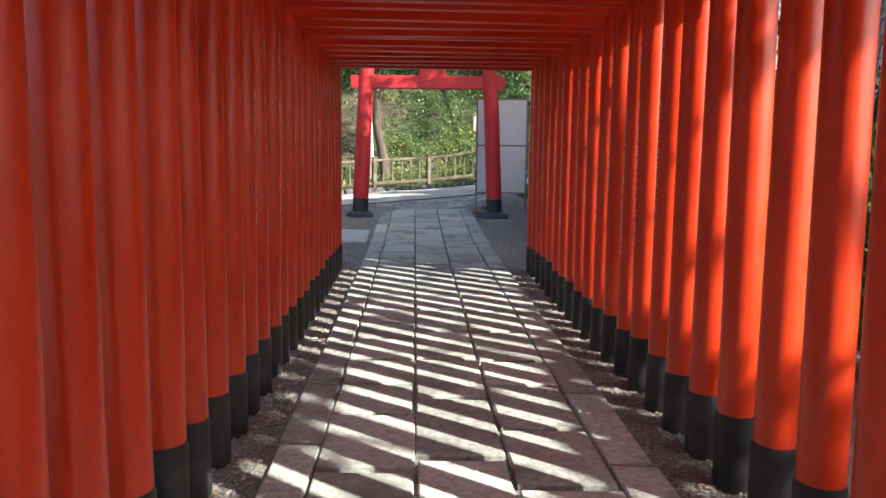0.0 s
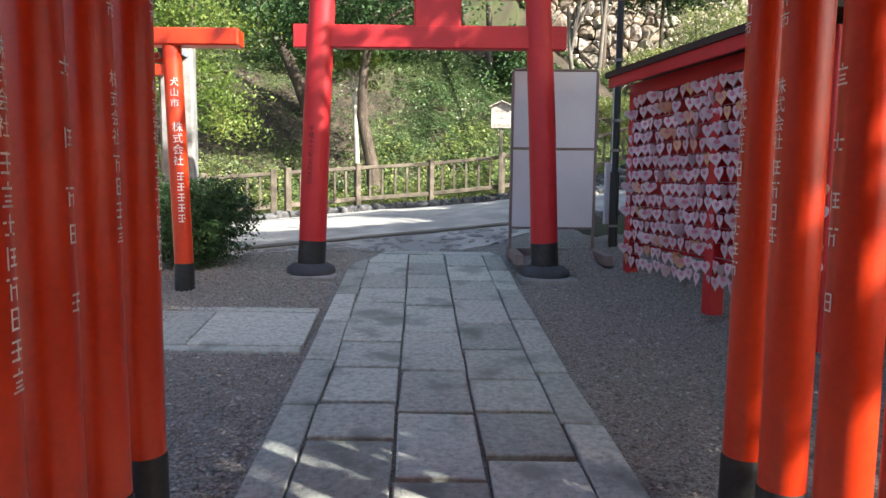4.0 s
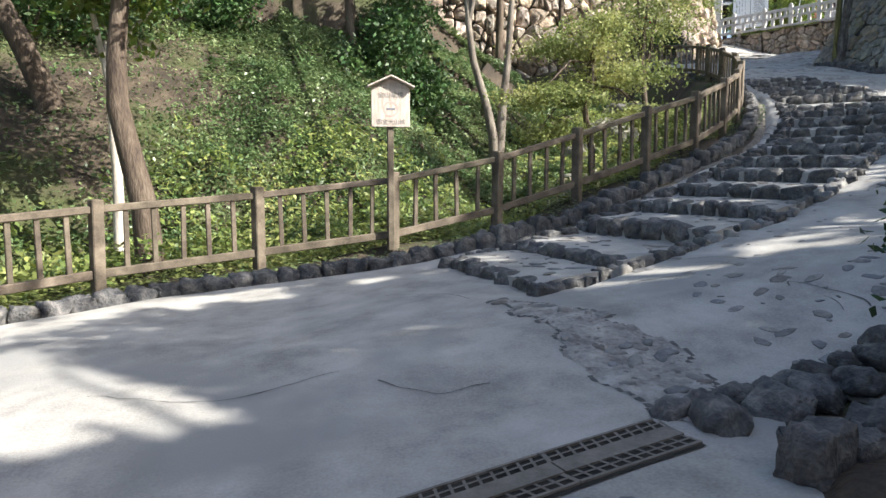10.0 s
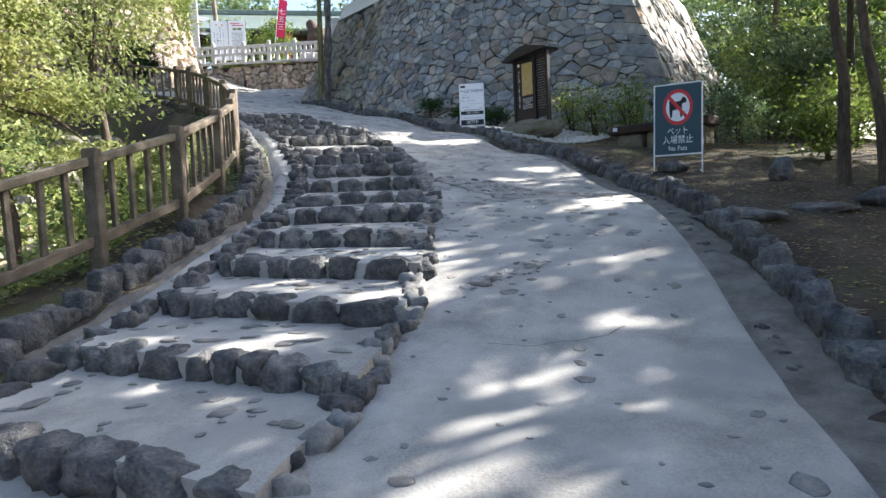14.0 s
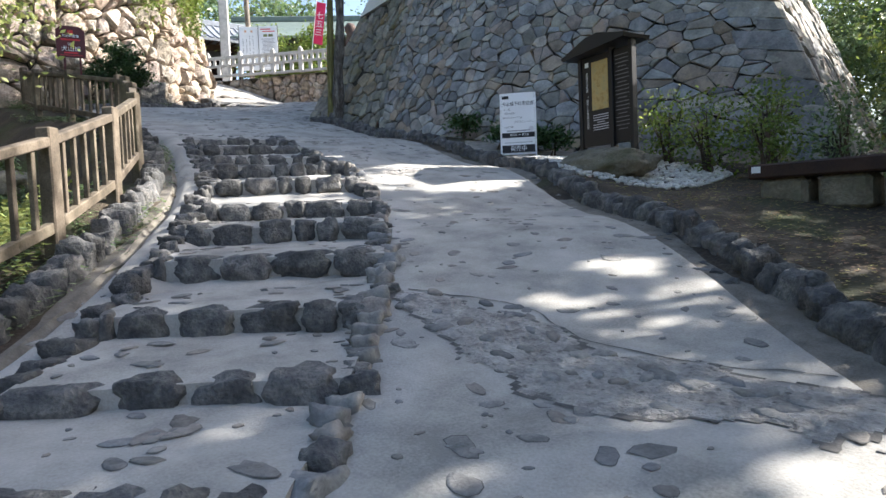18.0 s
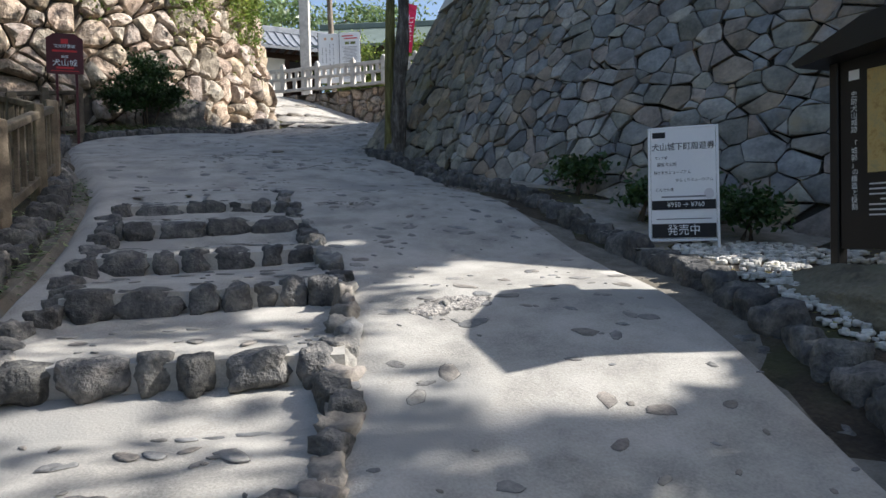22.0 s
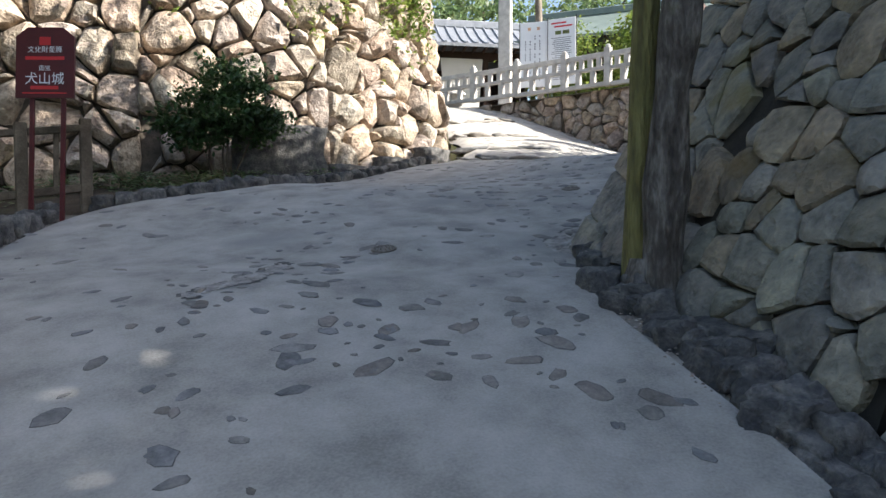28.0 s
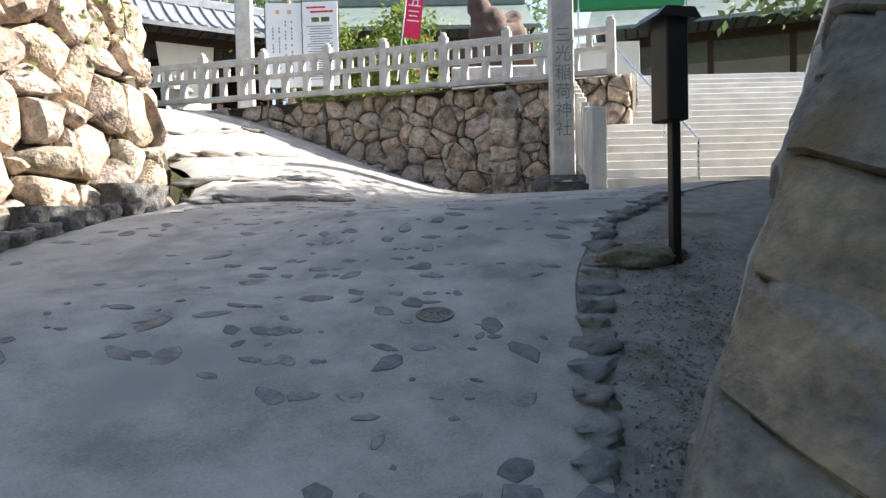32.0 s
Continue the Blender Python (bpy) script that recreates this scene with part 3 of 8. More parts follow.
sl = [p.to_2d() for p in spline([(*p, 0) for p in STEP_L], 21)]
STEPS = 18
step_zone = [tuple(p) for p in sr[:STEPS + 1]] + [tuple(p) for p in sl[:STEPS + 1][::-1]]
NS, NW = 330, 30
rr = spline([(*p, 0) for p in ROAD_R], NS)
rl = spline([(*p, 0) for p in ROAD_L], NS)
rv = []


def swell(x, y):
    return 0.012 * noise.noise((x * 1.3, y * 1.3, 0)) + 0.004 * noise.noise((x * 3, y * 3, 7))


for i, a in enumerate(rr):
    if a.x > 4.0 and a.y < 34:
        rr[i] = a + (a - rl[i]).normalized() * 0.2
for a, b in zip(rr, rl):
    for k in range(NW + 1):
        p = a.lerp(b, k / NW)
        z = lie(p.x, p.y) + swell(p.x, p.y)
        if inside(p.x, p.y, step_zone):
            z -= 0.07
        if k == 0 and p.x > 2.2 and p.y < 30.5 or k == NW and p.x > 2.2:
            z -= 0.14
        rv.append((p.x, p.y, z))
W1 = NW + 1
rf = [(i * W1 + k, i * W1 + k + 1, (i + 1) * W1 + k + 1, (i + 1) * W1 + k) for i in range(NS - 1) for k in range(NW)]
rm = bpy.data.meshes.new("road")
rm.from_pydata(rv, [], [f[::-1] for f in rf])
rm.shade_smooth()
rm.materials.append(M_CONC)
road = tagged(new("road", rm), "worn pale concrete road and ramp with stones set in it", "road", kind="structure")


# ---- rounded stones ----
def block_mesh(name, mat, seed, square=0.55, rough=0.1, cuts=3):
    """A rounded stone about one metre in size, to be scaled."""
    r = random.Random(seed)
    vs, fs, idx = [], [], {}
    off = Vector((r.random() * 9, r.random() * 9, r.random() * 9))

    def vert(p):
        if p not in idx:
            q = Vector(p)
            q = q.lerp(q.normalized() * 1.15, 1 - square) * 0.5
            q *= 1 + rough * 2.2 * noise.noise(q * 2.2 + off) + rough * 0.9 * noise.noise(q * 6 + off) + rough * 0.5 * noise.noise(q * 13 + off)
            idx[p] = len(vs)
            vs.append(q)
        return idx[p]
    for ax in range(3):
        o = [i for i in range(3) if i != ax]
        for s in (-1, 1):
            for a in range(cuts):
                for b in range(cuts):
                    q = []
                    for p, t in ((a, b), (a + 1, b), (a + 1, b + 1), (a, b + 1)):
                        k = [0, 0, 0]
                        k[ax], k[o[0]], k[o[1]] = s, round(2 * p / cuts - 1, 4), round(2 * t / cuts - 1, 4)
                        q.append(vert(tuple(k)))
                    fs.append(tuple(q) if (s > 0) == (ax != 1) else tuple(q[::-1]))
    me = bpy.data.meshes.new(name)
    me.from_pydata(vs, [], fs)
    me.shade_smooth()
    me.materials.append(mat)
    return me


BLOCKS = [block_mesh("stone", M_STONE_DARK, k, 0.5, 0.16, 6) for k in range(14)]


def stone(parent, x, y, z, sx, sy, sz, turn, tilt=0.0, name="stone", meshes=BLOCKS):
    ob = new(name, rng.choice(meshes))
    ob.parent = parent
    ob.matrix_basis = pose(x, y, z, rng.uniform(-tilt, tilt), rng.uniform(-tilt, tilt), turn) @ Matrix.Diagonal((sx, sy, sz, 1))
    return ob


# ---- polygonal stone walls ----
def cells(w, h, size, seed, jitter=0.42, squash=1.0, vary=0.3):
    """Irregular polygons that tile a w by h face."""
    r = random.Random(seed)
    nu, nv = max(2, round(w / size)), max(2, round(h / (size * squash)))
    du, dv = w / nu, h / nv
    S = {}
    for j in range(-2, nv + 2):
        for i in range(-2, nu + 2):
            S[i, j] = ((i + 0.5 + 0.5 * (j % 2) - 0.25 + r.uniform(-jitter, jitter)) * du, (j + 0.5 + r.uniform(-jitter, jitter)) * dv, vary * du * dv * r.uniform(-1, 1))
    out = []
    for j in range(-1, nv + 1):
        for i in range(-1, nu + 1):
            cx, cy, cw = S[i, j]
            poly = [(cx - 2 * size, cy - 2 * size), (cx + 2 * size, cy - 2 * size), (cx + 2 * size, cy + 2 * size), (cx - 2 * size, cy + 2 * size)]
            lims = [(S[i + a, j + b][:2], S[i + a, j + b][2] - cw) for a in (-2, -1, 0, 1, 2) for b in (-2, -1, 0, 1, 2) if (a or b) and (i + a, j + b) in S]
            lims += [((-cx, cy), 0), ((2 * w - cx, cy), 0), ((cx, -cy), 0), ((cx, 2 * h - cy), 0)]
            if not (0 < cx < w and 0 < cy < h):
                continue
            for (ox, oy), dw_ in lims:
                nx_, ny_ = ox - cx, oy - cy
                c = (nx_ * (cx + ox) + ny_ * (cy + oy) - dw_) / 2
                new_poly = []
                for (ax, ay), (bx, by) in zip(poly, poly[1:] + poly[:1]):
                    sa, sb = nx_ * ax + ny_ * ay - c, nx_ * bx + ny_ * by - c
                    if sa <= 0:
                        new_poly.append((ax, ay))
                    if sa * sb < 0:
                        f = sa / (sa - sb)
                        new_poly.append((ax + (bx - ax) * f, ay + (by - ay) * f))
                poly = new_poly
                if len(poly) < 3:
                    break
            if len(poly) >= 3:
                out.append(((cx, cy), poly))
    return out


def stone_face(parent, place, w, h, size, seed, mat, mat_rest, gap=0.014, bulge=0.05, near=None, squash=1.0, jitter=0.42, skew=0.0, vary=0.3, edge=0.07, tilt=0.12, chip=0.012, blunt=0.05):
    """Builds one face of a stone wall; the stones for which near() holds are parts, the others are joined."""
    r = random.Random(seed)
    rest = Geo()
    low = max(0.0, -skew) * w
    for (cx, cy), poly in cells(w, h + abs(skew) * w, size, seed, jitter, squash, vary):
        if skew:
            poly = [(x, y - skew * x - low) for x, y in poly]
            if not -0.2 < cy - skew * cx - low < h - 0.1:
                continue
        clean = []
        for p in poly:
            if not clean or math.hypot(p[0] - clean[-1][0], p[1] - clean[-1][1]) > 0.05:
                clean.append(p)
        if len(clean) > 2 and math.hypot(clean[0][0] - clean[-1][0], clean[0][1] - clean[-1][1]) < 0.05:
            clean.pop()
        n = len(clean)
        if n < 3:
            continue
        mx, my = sum(p[0] for p in clean) / n, sum(p[1] for p in clean) / n
        rad = sum(math.hypot(p[0] - mx, p[1] - my) for p in clean) / n
        full = []
        for (ax, ay), (bx, by) in zip(clean, clean[1:] + clean[:1]):
            ex, ey = bx - ax, by - ay
            el = math.hypot(ex, ey)
            full.append((ax + (mx - ax) * blunt, ay + (my - ay) * blunt))
            if el > 0.09:
                w_ = r.uniform(-blunt, 0.015) * el
                f_ = r.uniform(0.4, 0.6)
                full.append((ax + ex * f_ + ey / el * w_ * -1, ay + ey * f_ + ex / el * w_))
        clean, n = full, len(full)
        k1 = 1 - gap / max(rad, 0.05)
        k2 = k1 - min(0.3, 0.02 / max(rad, 0.05)) - r.uniform(0.3, 1.0) * edge
        b0 = bulge * r.uniform(0.45, 1.2)
        ta, tb = r.uniform(-tilt, tilt), r.uniform(-tilt, tilt)
        rings = []
        sd = r.uniform(0, 50)
        for s, dep in ((k1, -0.12), (k1, b0 * 0.2), (k2, b0 * 0.85), (k2 * 0.6, b0 * 1.12)):
            for px, py in clean:
                qx, qy = mx + (px - mx) * s, my + (py - my) * s
                e = dep + (ta * (qx - mx) + tb * (qy - my) + chip * 2.4 * noise.noise((qx * 5 + sd, qy * 5, sd)) + chip * noise.noise((qx * 13, qy * 13, sd)) if dep > 0 else 0)
                rings.append(place(qx + r.uniform(-0.004, 0.004), qy + r.uniform(-0.004, 0.004), e))
        rings.append(place(mx, my, b0 * 1.2 + chip * 2.4 * noise.noise((mx * 5 + sd, my * 5, sd))))
        fs = [(a * n + i, a * n + (i + 1) % n, (a + 1) * n + (i + 1) % n, (a + 1) * n + i) for a in range(3) for i in range(n)]
        fs += [(i + 3 * n, (i + 1) % n + 3 * n, 4 * n) for i in range(n)]
        c = place(mx, my, 0)
        if near and near(c):
            o = Vector(c)
            me = bpy.data.meshes.new("stone")
            me.from_pydata([Vector(v) - o for v in rings], [], fs)
            me.shade_smooth()
            me.set_sharp_from_angle(angle=radians(32))
            me.materials.append(mat)
            part("stone", me, mat, parent, m=Matrix.Translation(o))
        else:
            rest.add(rings, fs)
    if rest.v:
        me = rest.mesh("stonework", mat_rest, fix=False)
        me.shade_smooth()
        me.set_sharp_from_angle(angle=radians(32))
        part("stonework", me, mat_rest, parent)["kind"] = "stuff"


def facing(a, b, z0, batter, side=1, ends=(0.0, 0.0), h=1.0):
    """A map from a wall's face (along, up, out) to the world; the face leans back by batter (one, or one for each end), its ends by those slopes."""
    a, b = Vector((*a, 0)), Vector((*b, 0))
    d = (b - a).normalized()
    l = (b - a).length
    o = Vector((d.y, -d.x, 0)) * side

    def place(u, v, e):
        f = u / l
        uu = u + ends[0] * v * (1 - f) - ends[1] * v * f
        lean = batter if isinstance(batter, float) else batter[0] + (batter[1] - batter[0]) * f
        return tuple(a + d * uu + o * (e - lean * v) + Vector((0, 0, z0 + v)))
    return place, l


def backing(parent, place, l, h, name="wall_core", thick=0.6, mat=None, lo=0.0):
    g = Geo()
    nu, nv = 6, 6
    for e in (-0.08, -thick):
        g.v += [place(l * i / nu, lo + (h - lo) * j / nv, e) for j in range(nv + 1) for i in range(nu + 1)]
    w, o = nu + 1, (nu + 1) * (nv + 1)
    for j in range(nv):
        for i in range(nu):
            q = (j * w + i, j * w + i + 1, (j + 1) * w + i + 1, (j + 1) * w + i)
            g.f += [q, tuple(k + o for k in q[::-1])]
    rim_ = [i for i in range(nu)] + [j * w + nu for j in range(nv)] + [nv * w + i for i in range(nu, 0, -1)] + [j * w for j in range(nv, 0, -1)]
    g.f += [(a, a + o, b + o, b) for a, b in zip(rim_, rim_[1:] + rim_[:1])]
    part(name, g, mat or M_JOINT, parent)

# ---- the tunnel of small torii ----
STROKES = [[(0, 0.022, 0.04, 0.006), (0, 0.0, 0.046, 0.006), (-0.004, -0.022, 0.036, 0.006), (0.002, 0, 0.006, 0.054)],
           [(-0.014, 0.004, 0.006, 0.05), (0.014, 0.004, 0.006, 0.05), (0, 0.026, 0.034, 0.006), (0, 0.003, 0.034, 0.005), (0, -0.022, 0.034, 0.006)],
           [(0, 0.024, 0.05, 0.006), (-0.012, -0.006, 0.006, 0.04), (0.012, -0.008, 0.006, 0.036), (0, 0.004, 0.03, 0.005)],
           [(-0.016, 0, 0.006, 0.056), (0.008, 0.02, 0.03, 0.006), (0.008, 0.002, 0.026, 0.006), (0.008, -0.018, 0.032, 0.006), (0.008, 0.002, 0.005, 0.04)],
           [(0, 0.01, 0.05, 0.006), (0, 0.008, 0.006, 0.044), (-0.014, -0.018, 0.014, 0.006), (0.014, -0.018, 0.014, 0.006)],
           [(0, 0.026, 0.006, 0.012), (0, 0.016, 0.044, 0.006), (0, -0.002, 0.03, 0.005), (0, -0.014, 0.03, 0.005), (0, -0.026, 0.046, 0.006)]]


def name_bar(x, a, z, post, r=0.0858, s=1.0, kind=0):
    """One character of a name that is not spelled out, as a few plain strokes."""
    g = Geo()
    for u, v, w, h in STROKES[kind % 6]:
        g.add([(r * math.sin((u + p * w / 2) * s / r), -r * math.cos((u + p * w / 2) * s / r), z + (v + q * h / 2) * s) for p, q in ((-1, -1), (1, -1), (1, 1), (-1, 1))], [(0, 1, 2, 3)])
    part("character", g.mesh("character", M_WHITE_TXT, fix=False), M_WHITE_TXT, post, m=pose(x, 0, 0, 0, 0, a))


def small_torii(letter):
    """One torii of the tunnel: two posts with black feet, a tie beam and a lintel."""
    t = thing("torii", "vermilion torii with black feet and white lettering" if letter < 8 else "vermilion torii with black feet", "torii", "torii forming the tunnel")
    for s in (-1, 1):
        x = s * 1.21
        post = part("post", Geo().lathe([(0.082, 0.3), (0.083, 1.2), (0.08, 2.68)], 18, pose(x, 0, 0)), M_RED, t, smooth=True)
        part("foot", Geo().lathe([(0.088, -0.25), (0.088, 0.33), (0.084, 0.345)], 18, pose(x, 0, 0)), M_BLACK, post, "black painted foot", smooth=True)
        a = 94 if s < 0 else -92
        if letter > 7:
            continue
        words(("city", "city_two", "city", "city_three", "city", "city", "city_two", "city")[letter], 0.06, pose(x, 0, 2.1, 0, 0, a), M_WHITE_TXT, post, bend=0.0855)
        firm = letter % 3 != 2
        if firm:
            words("company", 0.06, pose(x, 0, 1.68, 0, 0, a), M_WHITE_TXT, post, bend=0.0855)
        z = 1.5 if firm else 1.78
        for k in range((6, 4, 5, 8, 7, 4, 9, 6)[letter]):
            name_bar(x, a, z, post, s=1.05, kind=letter * 2 + k * 5 + (s > 0))
            z -= 0.078 if firm else (0.17, 0.11, 0.2)[(letter + k) % 3]
    part("tie_beam", Geo().box(0, 0, 2.5, 2.9, 0.07, 0.11), M_RED, t)
    part("lintel", Geo().box(0, 0, 2.715, 3.3, 0.2, 0.1, c=0.012).box(0, 0, 2.778, 3.4, 0.215, 0.026), M_RED, t)
    return t


TUNNEL = []
for k in range(39):
    y = 8.13 - 0.31 * k
    at = pose(-0.042 * (y - 5.7), y + rng.uniform(-0.015, 0.015), lie(0, y) + rng.uniform(-0.02, 0.02), 0, rng.uniform(-0.35, 0.35), 2.4 + rng.uniform(-0.8, 0.8))
    if k < 8 or k == 15:
        TUNNEL.append(small_torii(k))
        TUNNEL[-1].matrix_basis = at
    elif k < 15:
        copy_thing(TUNNEL[(k * 5 + 2) % 8], at)
    else:
        copy_thing(TUNNEL[8], at)

# ---- the large torii at the end of the path ----
gate = thing("torii_gate", "tall crimson torii with black feet on round stone bases", "torii gate", m=pose(-0.31, 12.86, 0.68))
for s in (-1, 1):
    xb, xt = s * 1.295, s * 1.14
    col = part("post", Geo().tube([(xb - s * 0.02, 0, 0.42), (xb * 0.5 + xt * 0.5, 0, 1.75), (xt, 0, 3.08)], [0.148, 0.145, 0.135], 28), M_RED_GATE, gate, smooth=True)
    part("foot", Geo().tube([(xb, 0, 0.1), (xb - s * 0.022, 0, 0.44)], [0.151, 0.149], 28), M_BLACK, gate, "black painted foot", smooth=True)
    part("base_ring", Geo().lathe([(0.265, 0.0), (0.27, 0.03), (0.255, 0.07), (0.21, 0.105), (0.15, 0.115)], 32, pose(xb, 0, 0.075)), M_BLACKSTONE, gate, "dark rounded stone base", smooth=True)
    part("plinth", Geo().box(xb, 0.0, 0.0, 0.62, 0.66, 0.15, c=0.012), M_PILLAR, gate, "square grey concrete plinth")
part("tie_beam", Geo().box(0, 0, 2.62, 2.36, 0.13, 0.24, c=0.012).box(1.3, 0, 2.62, 0.3, 0.13, 0.24).box(-1.3, 0, 2.62, 0.3, 0.13, 0.24), M_RED_GATE, gate)
part("tablet", Geo().box(0.08, 0, 2.88, 0.5, 0.12, 0.34, c=0.02), M_RED_GATE, gate)
part("lintel", Geo().tube([(-2.16, 0, 3.16), (-1, 0, 3.14), (1, 0, 3.14), (2.2, 0, 3.16)], [0.125, 0.122, 0.122, 0.125], 22), M_RED_GATE, gate, "round crimson lintel log", smooth=True)
words("date", 0.066, pose(-1.25, 0, 1.36, 0, 3.2, -4), M_BLACK_TXT, gate, bend=0.1485)

# ---- a further torii post and the small red shrine beside the path ----
side = thing("torii", "vermilion torii with black feet and white lettering", "torii", m=pose(-2.67, 12.0, 0.6))
for x, nm in ((0.0, 1), (-2.1, 0)):
    post = part("post", Geo().tube([(x, 0, 0.33), (x + (0.06 if x == 0 else -0.06) * -1, 0, 2.5)], [0.09, 0.085], 20), M_RED, side, smooth=True)
    part("foot", Geo().tube([(x, 0, -0.2), (x, 0, 0.36)], 0.094, 20), M_BLACK, post, "black painted foot", smooth=True)
    if nm:
        words("city", 0.085, pose(x - 0.035, 0, 1.98, 0, 0, 14), M_WHITE_TXT, post, bend=0.0925)
        words("company", 0.1, pose(x - 0.025, 0, 1.5, 0, 0, 20), M_WHITE_TXT, post, bend=0.0925)
        for k in range(5):
            name_bar(x - 0.015, 24, 1.2 - k * 0.1, post, 0.0935, 1.4)
part("lintel", Geo().box(-1.0, 0, 2.5, 3.2, 0.2, 0.16, c=0.015), M_RED, side)
part("tie_beam", Geo().box(-1.05, 0, 2.2, 2.1, 0.07, 0.1), M_RED, side)

shrine_hut = thing("shrine_hut", "small red timber shrine with a shingled roof on a stone plinth", "shrine", m=pose(-5.15, 13.0, 0.72))
part("plinth", Geo().box(0, 0, 0.05, 2.3, 2.6, 0.3, c=0.02).box(0, 0, -0.1, 2.5, 2.8, 0.2, c=0.02), M_STAIR, shrine_hut, "pale stone plinth")
for x in (-0.85, 0.85):
    for y in (-1.0, 1.0):
        part("pillar", Geo().box(x, y, 1.25, 0.15, 0.15, 2.1), M_RED, shrine_hut)
        part("pillar_shoe", Geo().box(x, y, 0.28, 0.2, 0.2, 0.16), M_RED, shrine_hut)
for y in (-1.0, 1.0):
    part("beam", Geo().box(0, y, 2.22, 2.2, 0.12, 0.18), M_RED, shrine_hut)
for x in (-0.85, 0.85):
    part("beam", Geo().box(x, 0, 2.32, 0.12, 2.5, 0.16), M_RED, shrine_hut)
part("back_wall", Geo().box(-0.8, 0, 1.25, 0.05, 1.9, 2.0), M_PLASTER, shrine_hut)
for s in (-1, 1):
    for k in range(9):
        part("rafter", Geo().box(s * 0.75, -1.2 + k * 0.3, 2.55, 1.5, 0.06, 0.07, pose(0, 0, 0), c=0.004), M_RED, shrine_hut)
    g = Geo()
    for r in range(8):
        x0, x1 = s * (0.02 + r * 0.2), s * (0.27 + r * 0.2)
        z0, z1 = 3.35 - r * 0.085, 3.27 - r * 0.085
        g.add([(x0, -1.55, z0), (x1, -1.55, z1), (x1, 1.55, z1), (x0, 1.55, z0), (x0, -1.55, z0 - 0.06), (x1, -1.55, z1 - 0.06), (x1, 1.55, z1 - 0.06), (x0, 1.55, z0 - 0.06)],
              [(0, 1, 2, 3), (7, 6, 5, 4), (0, 4, 5, 1), (1, 5, 6, 2), (2, 6, 7, 3), (3, 7, 4, 0)])
    part("roof_slope", g, M_TILE, shrine_hut, "dark stepped shingle roof")

# ---- inscribed stone pillar ----
pillar = thing("stone_pillar", "tall grey stone pillar with carved characters", "stone pillar", m=pose(-3.67, 14.5, 0.6, 0, 0, 12))
part("shaft", Geo().box(0, 0, 1.5, 0.42, 0.34, 3.05, c=0.03), M_PILLAR, pillar)
part("footing", Geo().box(0, 0, 0.0, 0.7, 0.6, 0.3, c=0.04), M_PILLAR, pillar)
words("pillar", 0.17, pose(-0.04, -0.173, 2.2), M_BLACKSTONE, pillar)

# ---- blank notice board on a steel stand ----
nb = thing("notice_board", "blank pale grey notice board on a steel stand with timber feet", "notice board", m=pose(1.17, 13.62, 0.86))
part("panel", Geo().box(-0.01, 0, 1.77, 0.98, 0.03, 0.9, c=0.004), M_BOARD, nb)
part("panel", Geo().box(-0.01, 0, 0.84, 0.98, 0.03, 0.92, c=0.004), M_BOARD, nb)
for x in (-0.51, 0.49):
    part("upright", Geo().box(x, 0, 1.11, 0.034, 0.05, 2.24), M_RUST, nb)
for z in (2.24, 1.32, 0.37):
    part("crossbar", Geo().box(-0.01, 0, z, 0.966, 0.044, 0.026), M_RUST, nb)
for x in (-0.47, 0.52):
    part("foot_beam", Geo().box(x, -0.2, 0.06, 0.1, 1.05, 0.11), M_RUST, nb, "brown timber foot")
part("foot_beam", Geo().box(0.02, 0.15, 0.06, 0.9, 0.09, 0.1), M_RUST, nb, "brown timber foot")

# ---- black lamp pole with a pale box beside it ----
pole = thing("lamp_pole", "thin black metal pole with bands and a pale meter box", "pole", m=pose(1.9, 13.6, 0.8))
part("shaft", Geo().tube([(0, 0, -0.1), (0, 0, 1.1), (0, 0, 1.12), (0.0, 0, 4.6)], [0.055, 0.055, 0.04, 0.038], 16), M_DARKSIGN, pole, smooth=True)
for z in (0.45, 1.35, 1.7, 2.4):
    part("band", Geo().tube([(0, 0, z), (0, 0, z + 0.03)], 0.058, 16), M_STEEL, pole, "steel strap")
part("meter_box", Geo().box(-0.02, 0.16, 0.85, 0.12, 0.1, 0.75), M_BOARD, pole, "pale grey box")
part("conduit", Geo().tube([(0.0, 0.14, 1.2), (0.0, 0.14, 2.3)], 0.02, 8), M_BOARD, pole)

# ---- rack of heart plaques ----
RACK = pose(1.9, 12.85, 0.7, 0, 0, -78.5)   # x runs along the rack, -y faces the path
rack = thing("plaque_rack", "red timber rack with a small roof for hanging plaques", "rack", m=RACK)
RL = 2.9
for x in (0.06, 1.58, RL - 0.06):
    part("post", Geo().box(x, 0.0, 1.0, 0.13, 0.13, 2.1), M_RED_GATE, rack)
part("back_panel", Geo().box(RL / 2, 0.05, 1.28, RL - 0.1, 0.02, 1.75), M_RED_GATE, rack)
part("roof", Geo().prism([(-0.12, 2.2), (RL + 0.12, 2.2), (RL + 0.12, 2.26), (-0.12, 2.26)], -0.3, 0.3), M_DARKWOOD, rack, "dark roof board")
part("fascia", Geo().box(RL / 2, -0.26, 2.15, RL + 0.16, 0.03, 0.12), M_RED_GATE, rack)
part("head_rail", Geo().box(RL / 2, -0.02, 2.06, RL, 0.09, 0.14), M_RED_GATE, rack)
heart = []
for k in range(28):
    a = 2 * math.pi * k / 28
    heart.append((0.0042 * 16 * math.sin(a) ** 3, 0.0042 * (13 * math.cos(a) - 5 * math.cos(2 * a) - 2 * math.cos(3 * a) - math.cos(4 * a)) - 0.005))
heart_mesh = Geo().prism(heart, -0.004, 0.004).mesh("heart_plaque", M_PINK)
